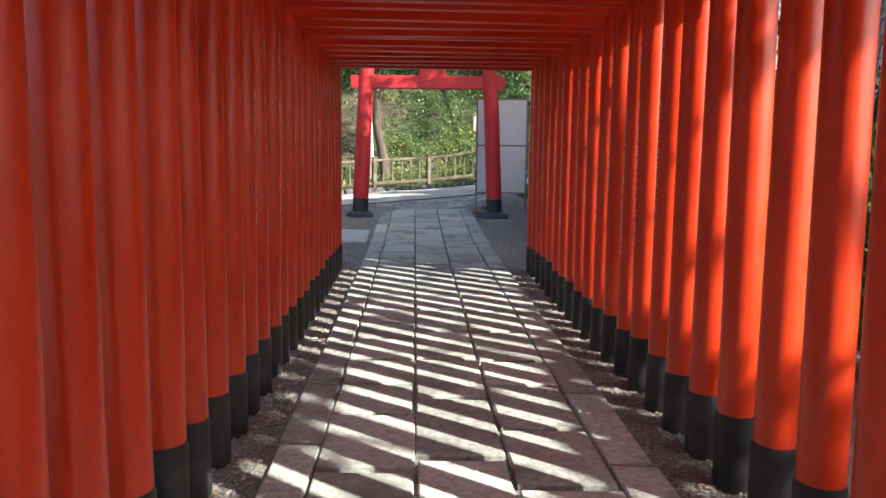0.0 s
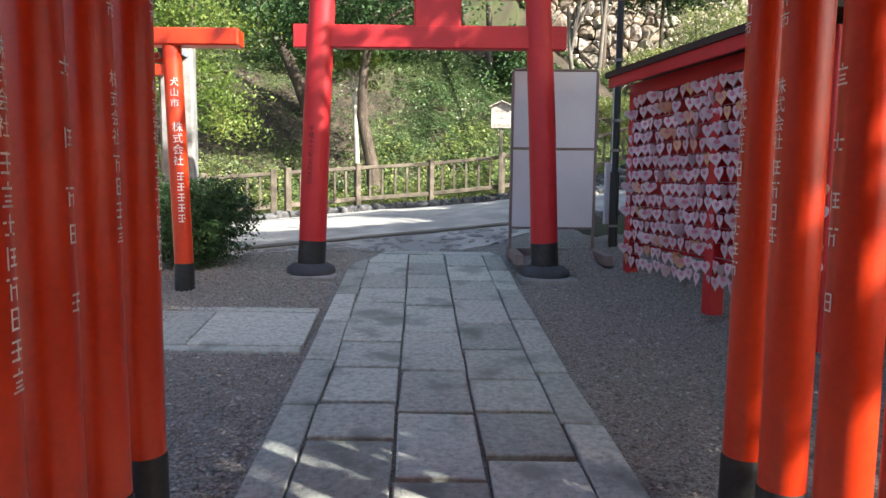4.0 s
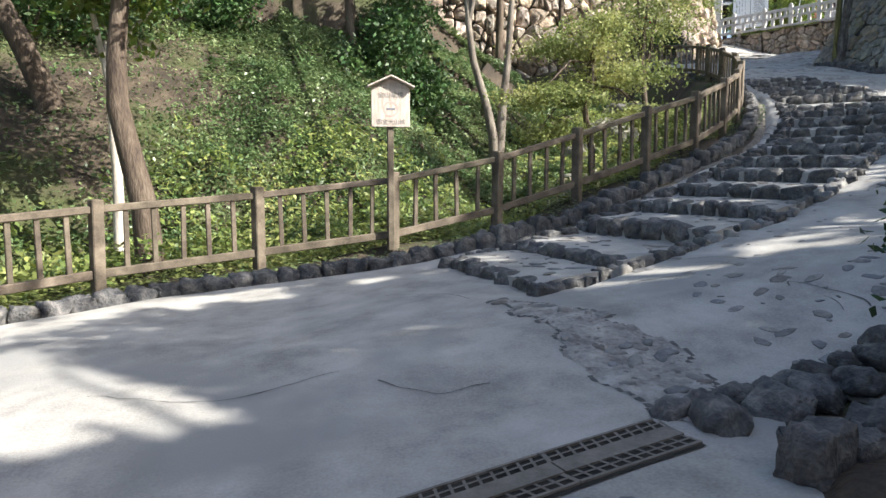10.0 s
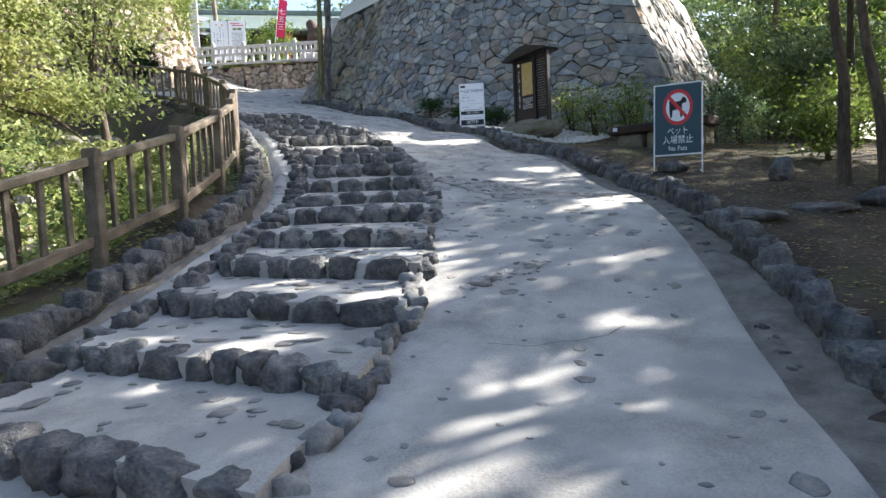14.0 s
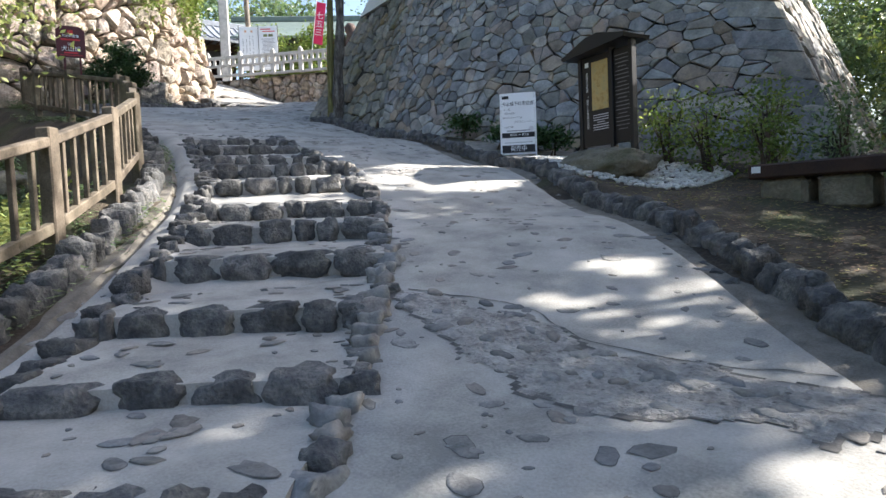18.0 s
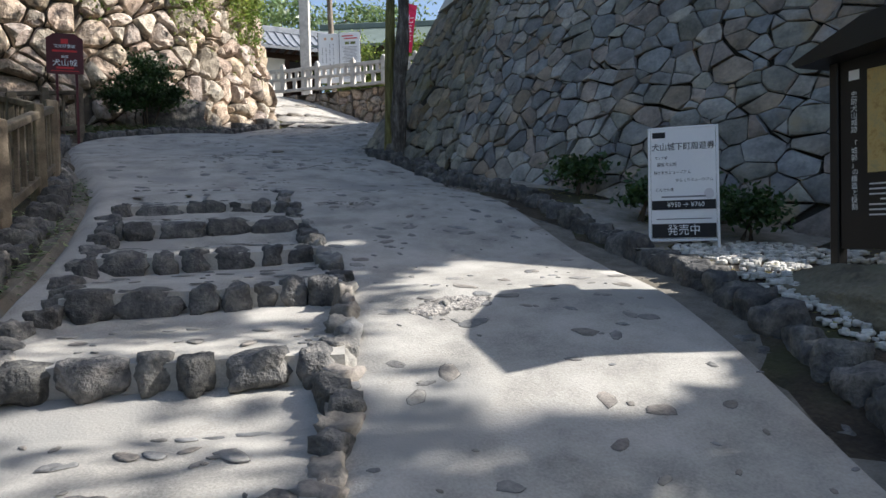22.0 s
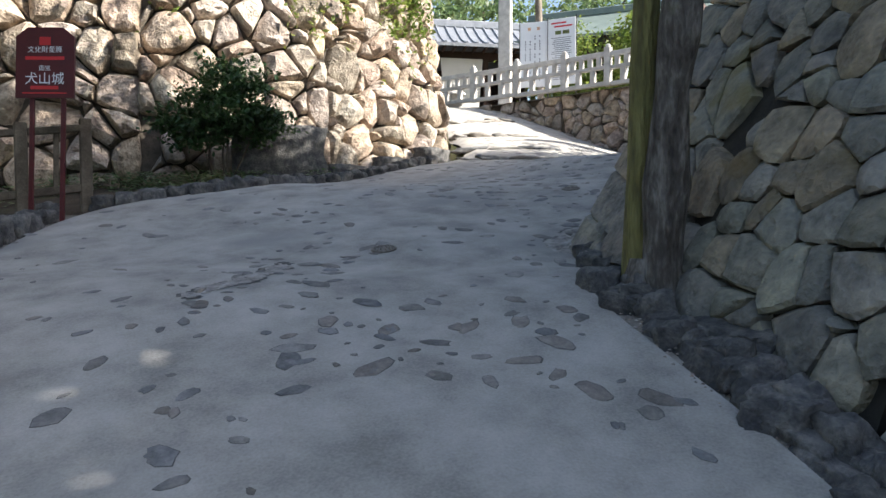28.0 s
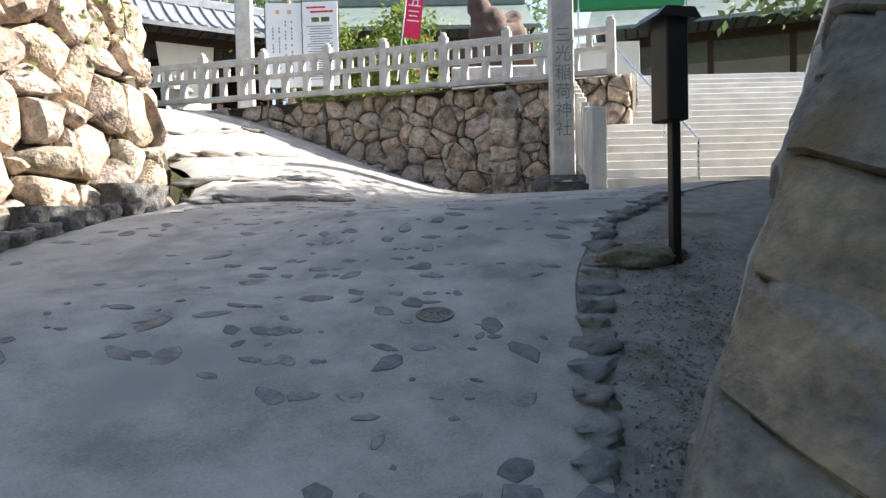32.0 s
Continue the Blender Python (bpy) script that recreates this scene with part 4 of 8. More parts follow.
heart_side = Geo().prism(heart, -0.004, 0.004).mesh("heart_plaque", M_PINKWOOD)
mark_mesh = Geo().prism([(0.028 * math.cos(k * 0.7854), 0.02 * math.sin(k * 0.7854) + 0.005) for k in range(8)], -0.0062, -0.0045).mesh("print", material("rose_print", [srgb(196, 120, 140), srgb(206, 132, 150)], 40, 0.8, 0))
for row in range(14):
    z = 1.94 - row * 0.128
    part("rod", Geo().tube([(0.02, -0.045, z + 0.055), (RL - 0.02, -0.045, z + 0.055)], 0.004, 6), M_STEEL, rack)
    x = 0.06 + rng.uniform(0, 0.06)
    while x < RL - 0.02:
        if rng.random() < 0.08 and row < 12:
            x += rng.uniform(0.05, 0.1)
            continue
        side_on = rng.random() < 0.22
        turn = rng.choice((60, 75, -65)) if side_on else rng.uniform(-14, 14)
        h = solo("heart_plaque", heart_side if rng.random() < 0.12 else heart_mesh, M_PINK, "pale pink wooden heart plaque hanging on the red rack", "plaque", "heart plaques on the rack",
                 m=RACK @ pose(x, -0.055 - rng.uniform(0, 0.022) - (0.03 if side_on else 0), z + rng.uniform(-0.012, 0.012) - (0.03 * (row > 11) * rng.random()), rng.uniform(-4, 8), rng.uniform(-7, 7), turn))
        part("print", mark_mesh, None, h)
        x += 0.075 if side_on else rng.uniform(0.112, 0.15)

# ---- gravel beside the path ----
def sheet(poly, name, mat, lift, label, cat, step=0.35, wave=0.01, kind="structure"):
    """A ground covering over the outline poly, which follows the land."""
    xs, ys = [p[0] for p in poly], [p[1] for p in poly]
    idx, vs, fs = {}, [], []
    nx_, ny_ = int((max(xs) - min(xs)) / step) + 2, int((max(ys) - min(ys)) / step) + 2
    P = lambda i, j: (min(xs) + i * step, min(ys) + j * step)
    for i in range(nx_):
        for j in range(ny_):
            if not inside(*P(i + 0.5, j + 0.5), poly):
                continue
            q = []
            for a, b in ((i, j), (i + 1, j), (i + 1, j + 1), (i, j + 1)):
                if (a, b) not in idx:
                    x, y = P(a, b)
                    idx[a, b] = len(vs)
                    vs.append((x, y, lie(x, y) + lift + wave * noise.noise((x * 2, y * 2, 2))))
                q.append(idx[a, b])
            fs.append(tuple(q))
    me = bpy.data.meshes.new(name)
    me.from_pydata(vs, [], fs)
    me.shade_smooth()
    me.materials.append(mat)
    return tagged(new(name, me), label, cat, kind=kind)


sheet([(-6.5, -6), (3.6, -6), (3.6, 13.6), (1.8, 15.1), (-0.4, 14.1), (-3.2, 13.9), (-6.5, 13.9)], "ground_gravel", M_GRAVEL, 0.0, "grey gravel beside the paved path", "gravel", 0.3)


sheet([(17.6, 34.35), (18.95, 35.4), (19.9, 36.05), (21.5, 36.95), (23.5, 37.3), (27.5, 38.2), (27.5, 36.6), (18.2, 33.5)], "ground_dirt", M_DIRT, -0.012, "bare sandy dirt below the castle wall", "dirt", 0.2)


sheet([(1.5, 14.7), (1.95, 15.9), (2.9, 16.3), (4.5, 16.85), (5.2, 16.4), (4.6, 14.6), (3.4, 13.5)], "ground_verge", M_EARTH, -0.05, "dark earth verge beside the road", "ground", 0.25)

sheet([(16.7, 30.0), (17.2, 32.4), (17.5, 33.5), (18.2, 34.4), (18.9, 34.6), (18.9, 33.4), (18.3, 30.0)], "ground_wall_foot", M_DIRT, -0.02, "gritty dirt at the foot of the castle wall", "dirt", 0.15)

sheet([(0.2, 14.0), (1.1, 15.2), (2.3, 15.8), (2.6, 14.6), (1.2, 13.8)], "ground_gravel_edge", M_GRAVEL, -0.03, "grey gravel at the road's edge", "gravel", 0.12)

sheet([(15.6, 25.4), (16.3, 26.7), (16.85, 28.0), (17.2, 29.5), (17.35, 30.4), (18.4, 30.4), (18.7, 25.4)], "ground_wall_strip", M_DIRT, 0.1, "gritty strip between the kerb and the castle wall", "dirt", 0.15, 0.03)

# ---- drain grate across the plaza's edge ----
grate = thing("drain_grate", "cast iron drain grate with two rows of slots", "drain grate", m=pose(-0.2, 15.37, 1.0))
ga, gb = Vector((-4.5, 14.25, 0)), Vector((1.58, 15.72, 0))
gd = (gb - ga).normalized()
gn = Vector((-gd.y, gd.x, 0))
org = Vector((-0.2, 15.37, 1.0))
gl = (gb - ga).length


def on_grate(u, w, z=0.0):
    p = ga + gd * u + gn * w
    return Vector((p.x, p.y, lie(p.x, p.y) + swell(p.x, p.y) + 0.02 + z)) - org


n_seg = 10
for k in range(n_seg):
    g = Geo()
    u0, u1 = gl * k / n_seg + 0.004, gl * (k + 1) / n_seg - 0.004
    for w0, w1 in ((-0.15, -0.135), (0.135, 0.15), (-0.05, 0.05)):
        g.add([on_grate(u0, w0, -0.01), on_grate(u1, w0, -0.01), on_grate(u1, w1, -0.01), on_grate(u0, w1, -0.01), on_grate(u0, w0), on_grate(u1, w0), on_grate(u1, w1), on_grate(u0, w1)],
              [(4, 5, 6, 7), (0, 1, 5, 4), (2, 3, 7, 6), (1, 2, 6, 5), (3, 0, 4, 7)])
    for s in (-1, 1):
        m_ = int((u1 - u0) / 0.06)
        for i in range(m_ + 1):
            u = u0 + (u1 - u0) * i / m_
            a, b = (0.05, 0.135) if s > 0 else (-0.135, -0.05)
            sk = 0.02 * s
            g.add([on_grate(u - 0.007, a, -0.004), on_grate(u + 0.007, a, -0.004), on_grate(u + 0.007 + sk, b, -0.004), on_grate(u - 0.007 + sk, b, -0.004)], [(0, 1, 2, 3)])
        c = (0.092 if s > 0 else -0.092)
        g.add([on_grate(u0, c - 0.006, -0.003), on_grate(u1, c - 0.006, -0.003), on_grate(u1, c + 0.006, -0.003), on_grate(u0, c + 0.006, -0.003)], [(0, 1, 2, 3)])
    part("grate_section", g, M_IRON, grate)
g = Geo()
for i in range(41):
    g.v += [on_grate(gl * i / 40, -0.17, -0.012), on_grate(gl * i / 40, 0.17, -0.012)]
g.f = [(2 * i, 2 * i + 2, 2 * i + 3, 2 * i + 1) for i in range(40)]
part("channel", g, M_JOINT, grate, "dark drain channel")

# ---- pebbles of the gravel strips ----
peb_strip = Geo()
rs_ = random.Random(12)
for _ in range(30000):
    side_x = rs_.choice((-1, 1))
    y = rs_.uniform(-1.5, 8.2) if rs_.random() < 0.45 else rs_.uniform(8.2, 13.9)
    x = side_x * rs_.uniform(0.96, 1.75 if y < 8.2 else 3.2) - 0.0425 * (y - 5.7)
    c = rs_.uniform(0.008, 0.016)
    z = lie(x, y) + 0.01 * noise.noise((x * 2, y * 2, 2)) + 0.004
    sx_, sy_, ca_ = c * rs_.uniform(0.8, 1.5), c, rs_.uniform(0, 6.28)
    k0 = len(peb_strip.v)
    for px, py, pz in ((1, 0, 0.2), (0.2, 1, 0.1), (-1, 0.1, 0.2), (-0.1, -1, 0.15), (0.1, 0.1, 0.9)):
        ux, uy = px * sx_, py * sy_
        peb_strip.v.append((x + ux * math.cos(ca_) - uy * math.sin(ca_), y + ux * math.sin(ca_) + uy * math.cos(ca_), z + pz * c))
    peb_strip.f += [(k0 + q, k0 + (q + 1) % 4, k0 + 4) for q in range(4)]
me = peb_strip.mesh("gravel_pebbles", M_PEBBLE_MIX, fix=False)
me.shade_smooth()
tagged(new("gravel_pebbles", me), "grey and brown pebbles beside the paved path", "gravel", kind="stuff")

# ---- timber fence along the road ----
def fence_run(line, label, gap=4):
    """A timber fence with posts at the given places, two rails and upright bars between them."""
    z0 = lie(*line[0])
    f = thing("timber_fence", label, "fence", "fences along the road", m=pose(line[0][0], line[0][1], z0))
    o = Vector((line[0][0], line[0][1], z0))
    for p in line:
        z = lie(*p) - z0
        x, y = p[0] - o.x, p[1] - o.y
        a = math.degrees(math.atan2(line[-1][1] - line[0][1], line[-1][0] - line[0][0]))
        post = part("post", Geo().box(0, 0, 0.42, 0.13, 0.13, 1.3, c=0.012), M_WOOD, f, m=pose(x, y, z, rng.uniform(-1, 1), rng.uniform(-1, 1), a + rng.uniform(-4, 4)))
    for a, b in zip(line, line[1:]):
        A, B = Vector((*a, lie(*a))) - o, Vector((*b, lie(*b))) - o
        d = B - A
        ang = math.degrees(math.atan2(d.y, d.x))
        l = d.to_2d().length
        s = d.z / l
        m = Matrix.Translation(A) @ pose(0, 0, 0, 0, 0, ang)
        sh = Matrix.Identity(4)
        sh[2][0] = s
        part("top_rail", Geo().box(l / 2, 0, 0.96, l - 0.11, 0.1, 0.085, m @ sh, c=0.012), M_WOOD, f)
        part("lower_rail", Geo().box(l / 2, 0, 0.24, l - 0.12, 0.075, 0.1, m @ sh, c=0.01), M_WOOD, f)
        n = max(2, round(l / 0.29)) - 1
        for k in range(n):
            u = l * (k + 1) / (n + 1)
            part("bar", Geo().box(0, 0, 0.6, 0.055, 0.045, 0.64, c=0.006), M_WOOD, f, m=m @ pose(u, 0, s * u, 0, rng.uniform(-1.5, 1.5), 0))
    return f


fence_run(FENCE_WEST, "weathered brown timber fence with upright bars")
fence_run(FENCE_MAIN, "weathered brown timber fence climbing beside the steps")
fence_run(FENCE_TOP, "weathered brown timber fence above the gully")
fence_run(FENCE_END, "short weathered timber fence in front of a red sign")

# ---- little roofed notice on a post ----
nt = thing("roofed_notice", "pale wooden notice with a small gabled roof on the fence", "notice", m=pose(1.19, 21.92, 1.5))
part("post", Geo().box(0, 0, 0.9, 0.08, 0.08, 1.9), M_WOOD, nt)
part("board", Geo().box(0, -0.06, 1.8, 0.5, 0.03, 0.5), M_PALEWOOD, nt, "pale weathered board")
part("gable", Geo().prism([(-0.25, 2.05), (0.25, 2.05), (0, 2.17)], -0.075, -0.045), M_PALEWOOD, nt)
for s in (-1, 1):
    part("roof_board", Geo().box(s * 0.15, -0.06, 2.12, 0.34, 0.22, 0.022, Matrix.Translation((0, 0, 0)) @ Matrix.Translation((s * 0.15, 0, 2.12)) @ pose(0, 0, 0, 0, s * 25, 0) @ Matrix.Translation((-s * 0.15, 0, -2.12))), M_PALEWOOD, nt)
ring = [(0.1 * math.cos(k * 0.2618), 0.1 * math.sin(k * 0.2618)) for k in range(24)]
g = Geo()
g.add([(x * r, -0.078, 1.78 + z * r) for r in (1, 0.78) for x, z in ring], [(k, (k + 1) % 24, (k + 1) % 24 + 24, k + 24) for k in range(24)])
part("ban_ring", g.mesh("ban_ring", M_FADED, fix=False), M_FADED, nt)
part("cigarette", Geo().box(0, -0.078, 1.78, 0.11, 0.003, 0.025, c=0.001), M_STEEL, nt)
words("smoke", 0.085, pose(0, -0.079, 1.95), M_CARVED, nt)
words("treasure_castle", 0.075, pose(0, -0.079, 1.61), M_CARVED, nt)


# ---- signs on the verge ----
def stand_sign(m, w, h, legs, face, name, label, weight=True):
    s = thing(name, label, "sign", m=m)
    part("panel", Geo().box(0, 0, legs + h / 2, w - 0.03, 0.02, h - 0.03, c=0.003), face, s)
    for x in (-w / 2, w / 2):
        part("leg", Geo().box(x, 0, (legs + h) / 2, 0.025, 0.025, legs + h), M_SIGNWHITE, s)
        part("foot", Geo().box(x, 0, 0.012, 0.025, 0.42, 0.025), M_SIGNWHITE, s)
    for z in (legs, legs + h - 0.01):
        part("crossbar", Geo().box(0, 0, z, w - 0.02, 0.028, 0.022), M_SIGNWHITE, s)
    if weight:
        part("weight", Geo().box(0.0, -0.02, 0.1, w * 0.55, 0.2, 0.16, c=0.03).box(0, -0.02, 0.2, 0.1, 0.06, 0.05, c=0.01), M_BLACKSTONE, s, "dark plastic weight")
    return s


ps = stand_sign(pose(11.85, 19.72, land(11.85, 19.72) - 0.03, -8, 0, -82) @ Matrix.Diagonal((0.76, 0.85, 0.97, 1)), 0.84, 1.04, 0.28, M_SIGNTEAL, "no_pets_sign", "dark teal sign banning pets in a white frame", False)
zc = 0.28 + 0.69
ring = [(math.cos(k * math.pi / 24), math.sin(k * math.pi / 24)) for k in range(48)]
part("disc", Geo().prism([(0.25 * x, zc + 0.25 * z) for x, z in ring], -0.0125, -0.011), M_SIGNWHITE, ps)
g = Geo()
g.add([(x * r, -0.0145, zc + z * r) for r in (0.262, 0.208) for x, z in ring], [(k, (k + 1) % 48, (k + 1) % 48 + 48, k + 48) for k in range(48)])
g.box(0, -0.0145, zc, 0.46, 0.001, 0.055, Matrix.Translation((0, 0, zc)) @ pose(0, 0, 0, 0, 45, 0) @ Matrix.Translation((0, 0, -zc)), c=0.0003)
part("ban_mark", g.mesh("ban_mark", M_SIGNRED, fix=False), M_SIGNRED, ps)
part("dog_shape", Geo().prism([(x * 1.5, zc + z * 1.5) for x, z in ((-0.09, -0.1), (-0.07, -0.1), (-0.06, -0.03), (0.02, -0.02), (0.03, -0.1), (0.05, -0.1), (0.05, 0.03), (0.1, 0.04), (0.1, 0.075), (0.06, 0.1), (0.03, 0.06), (-0.07, 0.05), (-0.1, 0.07), (-0.1, -0.02))], -0.0138, -0.0128), M_BLACK_TXT, ps)
words("pet", 0.125, pose(0, -0.013, 0.28 + 0.34), M_SIGNWHITE, ps)
words("noentry", 0.135, pose(0, -0.013, 0.28 + 0.21), M_SIGNWHITE, ps)
words("nopets", 0.1, pose(0, -0.013, 0.28 + 0.09), M_SIGNWHITE, ps)

ts = stand_sign(pose(16.4, 26.13, 4.5, -8, 0, -58) @ Matrix.Diagonal((0.97, 1, 1.1, 1)), 0.62, 0.98, 0.27, M_SIGNWHITE, "ticket_sign", "white sign for a castle town ticket on thin legs")
part("heading_tab", Geo().box(-0.22, -0.013, 1.18, 0.12, 0.002, 0.05, c=0.0005), M_BLACK_TXT, ts)
words("ticket", 0.072, pose(0, -0.014, 1.07), M_BLACK_TXT, ts)
part("price_band", Geo().box(0, -0.013, 0.57, 0.58, 0.002, 0.08, c=0.0005), M_BLACK_TXT, ts)
words("price", 0.06, pose(0.02, -0.0155, 0.57), M_SIGNWHITE, ts)
part("sale_band", Geo().box(0, -0.013, 0.35, 0.58, 0.002, 0.12, c=0.0005), M_BLACK_TXT, ts)
words("onsale", 0.1, pose(0, -0.0155, 0.35), M_SIGNWHITE, ts)
for key, x, z, s in (("set", -0.2, 0.98, 0.03), ("national", -0.15, 0.92, 0.036), ("museum", -0.1, 0.85, 0.034), ("karakuri", 0.1, 0.78, 0.034), ("dondenkan", -0.17, 0.7, 0.034)):
    words(key, s, pose(x, -0.014, z), M_BLACK_TXT, ts)
part("offer_ring", Geo().prism([(0.23 + 0.045 * math.cos(k * 0.2618), 0.66 + 0.045 * math.sin(k * 0.2618)) for k in range(24)], -0.0125, -0.011), M_BOARD, ts)
part("rule", Geo().box(0, -0.013, 0.45, 0.5, 0.002, 0.008, c=0.0005), M_STEEL, ts)
part("rule", Geo().box(0, -0.013, 0.64, 0.4, 0.002, 0.014, c=0.0005), M_STEEL, ts)

# ---- roofed information board ----
ib = thing("information_board", "black roofed information board with an old ochre map", "information board", m=pose(16.05, 24.25, 4.62, 0, 0, -107))
for x in (-0.52, 0.13, 0.52):
    part("post", Geo().box(x, 0.0, 0.76, 0.07, 0.1, 1.62, c=0.008), M_DARKSIGN, ib)
part("panel", Geo().box(-0.19, 0.0, 0.8, 0.58, 0.06, 1.36, c=0.004), M_DARKSIGN, ib)
part("side_panel", Geo().box(0.325, 0.02, 0.8, 0.33, 0.06, 1.36, c=0.004), M_DARKSIGN, ib)
part("map", Geo().box(-0.1, -0.034, 1.02, 0.34, 0.006, 0.72, c=0.001), M_MAP, ib, "ochre map of the castle grounds")
for k in range(7):
    part("caption_line", Geo().box(-0.1, -0.033, 0.58 - k * 0.036, 0.32 if k != 3 else 0.16, 0.002, 0.011, c=0.0005), M_BOARD, ib)
words("site", 0.05, pose(-0.37, -0.034, 0.82), M_SIGNWHITE, ib)
part("emblem", Geo().box(-0.37, -0.033, 1.36, 0.08, 0.003, 0.07, c=0.02), M_SIGNWHITE, ib)
for k in range(20):
    part("caption_line", Geo().box(0.325, -0.013, 1.38 - k * 0.056, 0.26 - 0.08 * (k % 4 == 3), 0.002, 0.011, c=0.0004), M_STEEL, ib)
part("roof", Geo().prism([(-0.7, 1.5), (-0.66, 1.46), (0.6, 1.55), (0.62, 1.6), (0.1, 1.72), (-0.15, 1.7)], -0.26, 0.26), M_DARKSIGN, ib, "low black metal roof")


def boulder(name, m, size, mat, label, cat, seed, sub=4, rough=0.25):
    bm = bmesh.new()
    bmesh.ops.create_icosphere(bm, subdivisions=sub, radius=1)
    off = Vector((seed * 3.1, seed * 1.7, seed))
    for v in bm.verts:
        n = v.co.normalized()
        v.co = n * (1 + rough * noise.noise(n * 1.6 + off) + rough * 0.5 * noise.noise(n * 4 + off) + rough * 0.25 * noise.noise(n * 9 + off))
        v.co.z = min(v.co.z, 0.62 + 0.1 * noise.noise(n * 3 + off)) if size[0] > 0.5 else v.co.z
        v.co = Vector((v.co.x * size[0], v.co.y * size[1], v.co.z * size[2]))
    me = bpy.data.meshes.new(name)
    bm.to_mesh(me)
    bm.free()
    me.shade_smooth()
    me.materials.append(mat)
    return solo(name, me, mat, label, cat, m=m)


boulder("boulder", pose(15.62, 24.2, 4.38, 0, 0, -17), (0.36, 0.98, 0.26), M_BOULDER, "flat ochre boulder in front of the information board", "boulder", 4)

# ---- bench of dark planks on stone feet ----
bn = thing("bench", "dark timber bench on brown stone feet", "bench", m=pose(14.73, 20.85, land(14.73, 20.85) - 0.03, 0, 0, -100))
part("seat", Geo().box(0, 0, 0.42, 1.9, 0.5, 0.16, c=0.02), M_DARKWOOD, bn)
for x in (-0.6, 0.0, 0.62):
    part("stone_foot", Geo().box(x, 0, 0.16, 0.5, 0.4, 0.36, c=0.05), M_BOULDER, bn, "brown stone block")
part("number_tag", Geo().box(-0.85, -0.252, 0.44, 0.1, 0.004, 0.07, c=0.001), M_SIGNWHITE, bn)

# ---- rocks on the verge ----
for k, (x, y, dz, sx, sy, sz, label) in enumerate(((11.81, 19.78, 0.06, 0.2, 0.12, 0.11, "dark rock weighing down the feet of a sign"), (8.85, 18.25, -0.02, 0.42, 0.2, 0.07, "flat grey slab of rock in the dirt"), (9.5, 17.75, -0.02, 0.36, 0.24, 0.06, "flat grey slab of rock in the dirt"),
                                                (10.2, 17.15, 0.03, 0.45, 0.22, 0.12, "long grey block of stone beside a tree"), (10.6, 16.6, 0.05, 0.4, 0.22, 0.12, "long grey block of stone beside a tree"), (6.75, 16.75, 0.1, 0.26, 0.2, 0.16, "dark squarish rock in the undergrowth"),
                                                (6.95, 16.6, 0.24, 0.12, 0.1, 0.09, "pale rounded rock on a darker one"), (6.68, 16.84, 0.27, 0.1, 0.08, 0.08, "pale rounded rock on a darker one"), (7.2, 16.4, 0.08, 0.24, 0.2, 0.15, "dark squarish rock in the undergrowth"), (10.9, 18.25, 0.1, 0.14, 0.13, 0.16, "dark broken tree stump in the dirt"))):
    boulder("rock" if k < 9 else "stump", pose(x, y, land(x, y) + dz, 0, 0, 97 if k == 0 else 40 + 37 * k), (sx, sy, sz), M_WALL_MOSS if k in (6, 7) else M_STONE_DARK, label, "rock" if k < 9 else "stump", 70 + k, sub=3, rough=0.34)

# dark stones edging the road below the gutter
er_ = random.Random(31)
for k in range(15):
    f, back = (k / 9, 0) if k < 10 else ((k - 10) / 4, 1)
    x, y = 1.72 + 1.75 * f + er_.uniform(-0.04, 0.04), 15.95 + 0.42 * f + er_.uniform(-0.03, 0.03)
    if back:
        x, y = x * 0.75 + 0.55, y - 0.22
    w = er_.uniform(0.07, 0.1) + 0.03 * back
    boulder("kerb_stone", pose(x, y, lie(x, y) + 0.02, er_.uniform(-12, 12), er_.uniform(-12, 12), er_.uniform(0, 180)), (w * 1.25, w, w * 0.85), M_STONE_DARK, "dark rounded stone edging the concrete road", "stone", 90 + k, sub=3, rough=0.3)

# ---- narrow board on a leaning pole ----
nb2 = thing("pole_sign", "narrow pale board on a dark leaning pole", "sign", m=pose(10.82, 17.2, land(10.82, 17.2) - 0.1, 0, 7, -65))
part("pole", Geo().box(0.0, 0, 1.1, 0.07, 0.07, 2.3, c=0.01), M_DARKSIGN, nb2)
part("board", Geo().box(-0.06, -0.045, 1.78, 0.17, 0.02, 0.86, c=0.01), M_BOARD, nb2, "pale weathered board")
part("frame", Geo().box(-0.15, -0.045, 1.78, 0.02, 0.04, 0.9).box(-0.06, -0.045, 2.23, 0.2, 0.06, 0.04), M_DARKSIGN, nb2)

# ---- maroon castle sign behind the short fence ----
cs = thing("castle_sign", "maroon sign with white lettering on two posts", "sign", m=pose(13.4, 37.6, 7.2, -3, 0, -20) @ Matrix.Diagonal((0.77, 0.77, 0.77, 1)))
part("panel", Geo().prism([(-0.42, 1.25), (0.42, 1.25), (0.42, 2.15), (0.25, 2.28), (-0.25, 2.28), (-0.42, 2.15)], -0.02, 0.02), M_MAROON, cs)
for x in (-0.2, 0.25):
    part("post", Geo().box(x, 0.03, 0.42, 0.06, 0.05, 2.0), M_MAROON, cs)
part("emblem", Geo().box(0, -0.024, 2.08, 0.16, 0.004, 0.12, c=0.03), M_SIGNRED, cs)
words("asset", 0.1, pose(0, -0.024, 1.95), M_SIGNWHITE, cs)
part("red_line", Geo().box(0, -0.024, 1.83, 0.56, 0.003, 0.05, c=0.001), M_SIGNRED, cs)
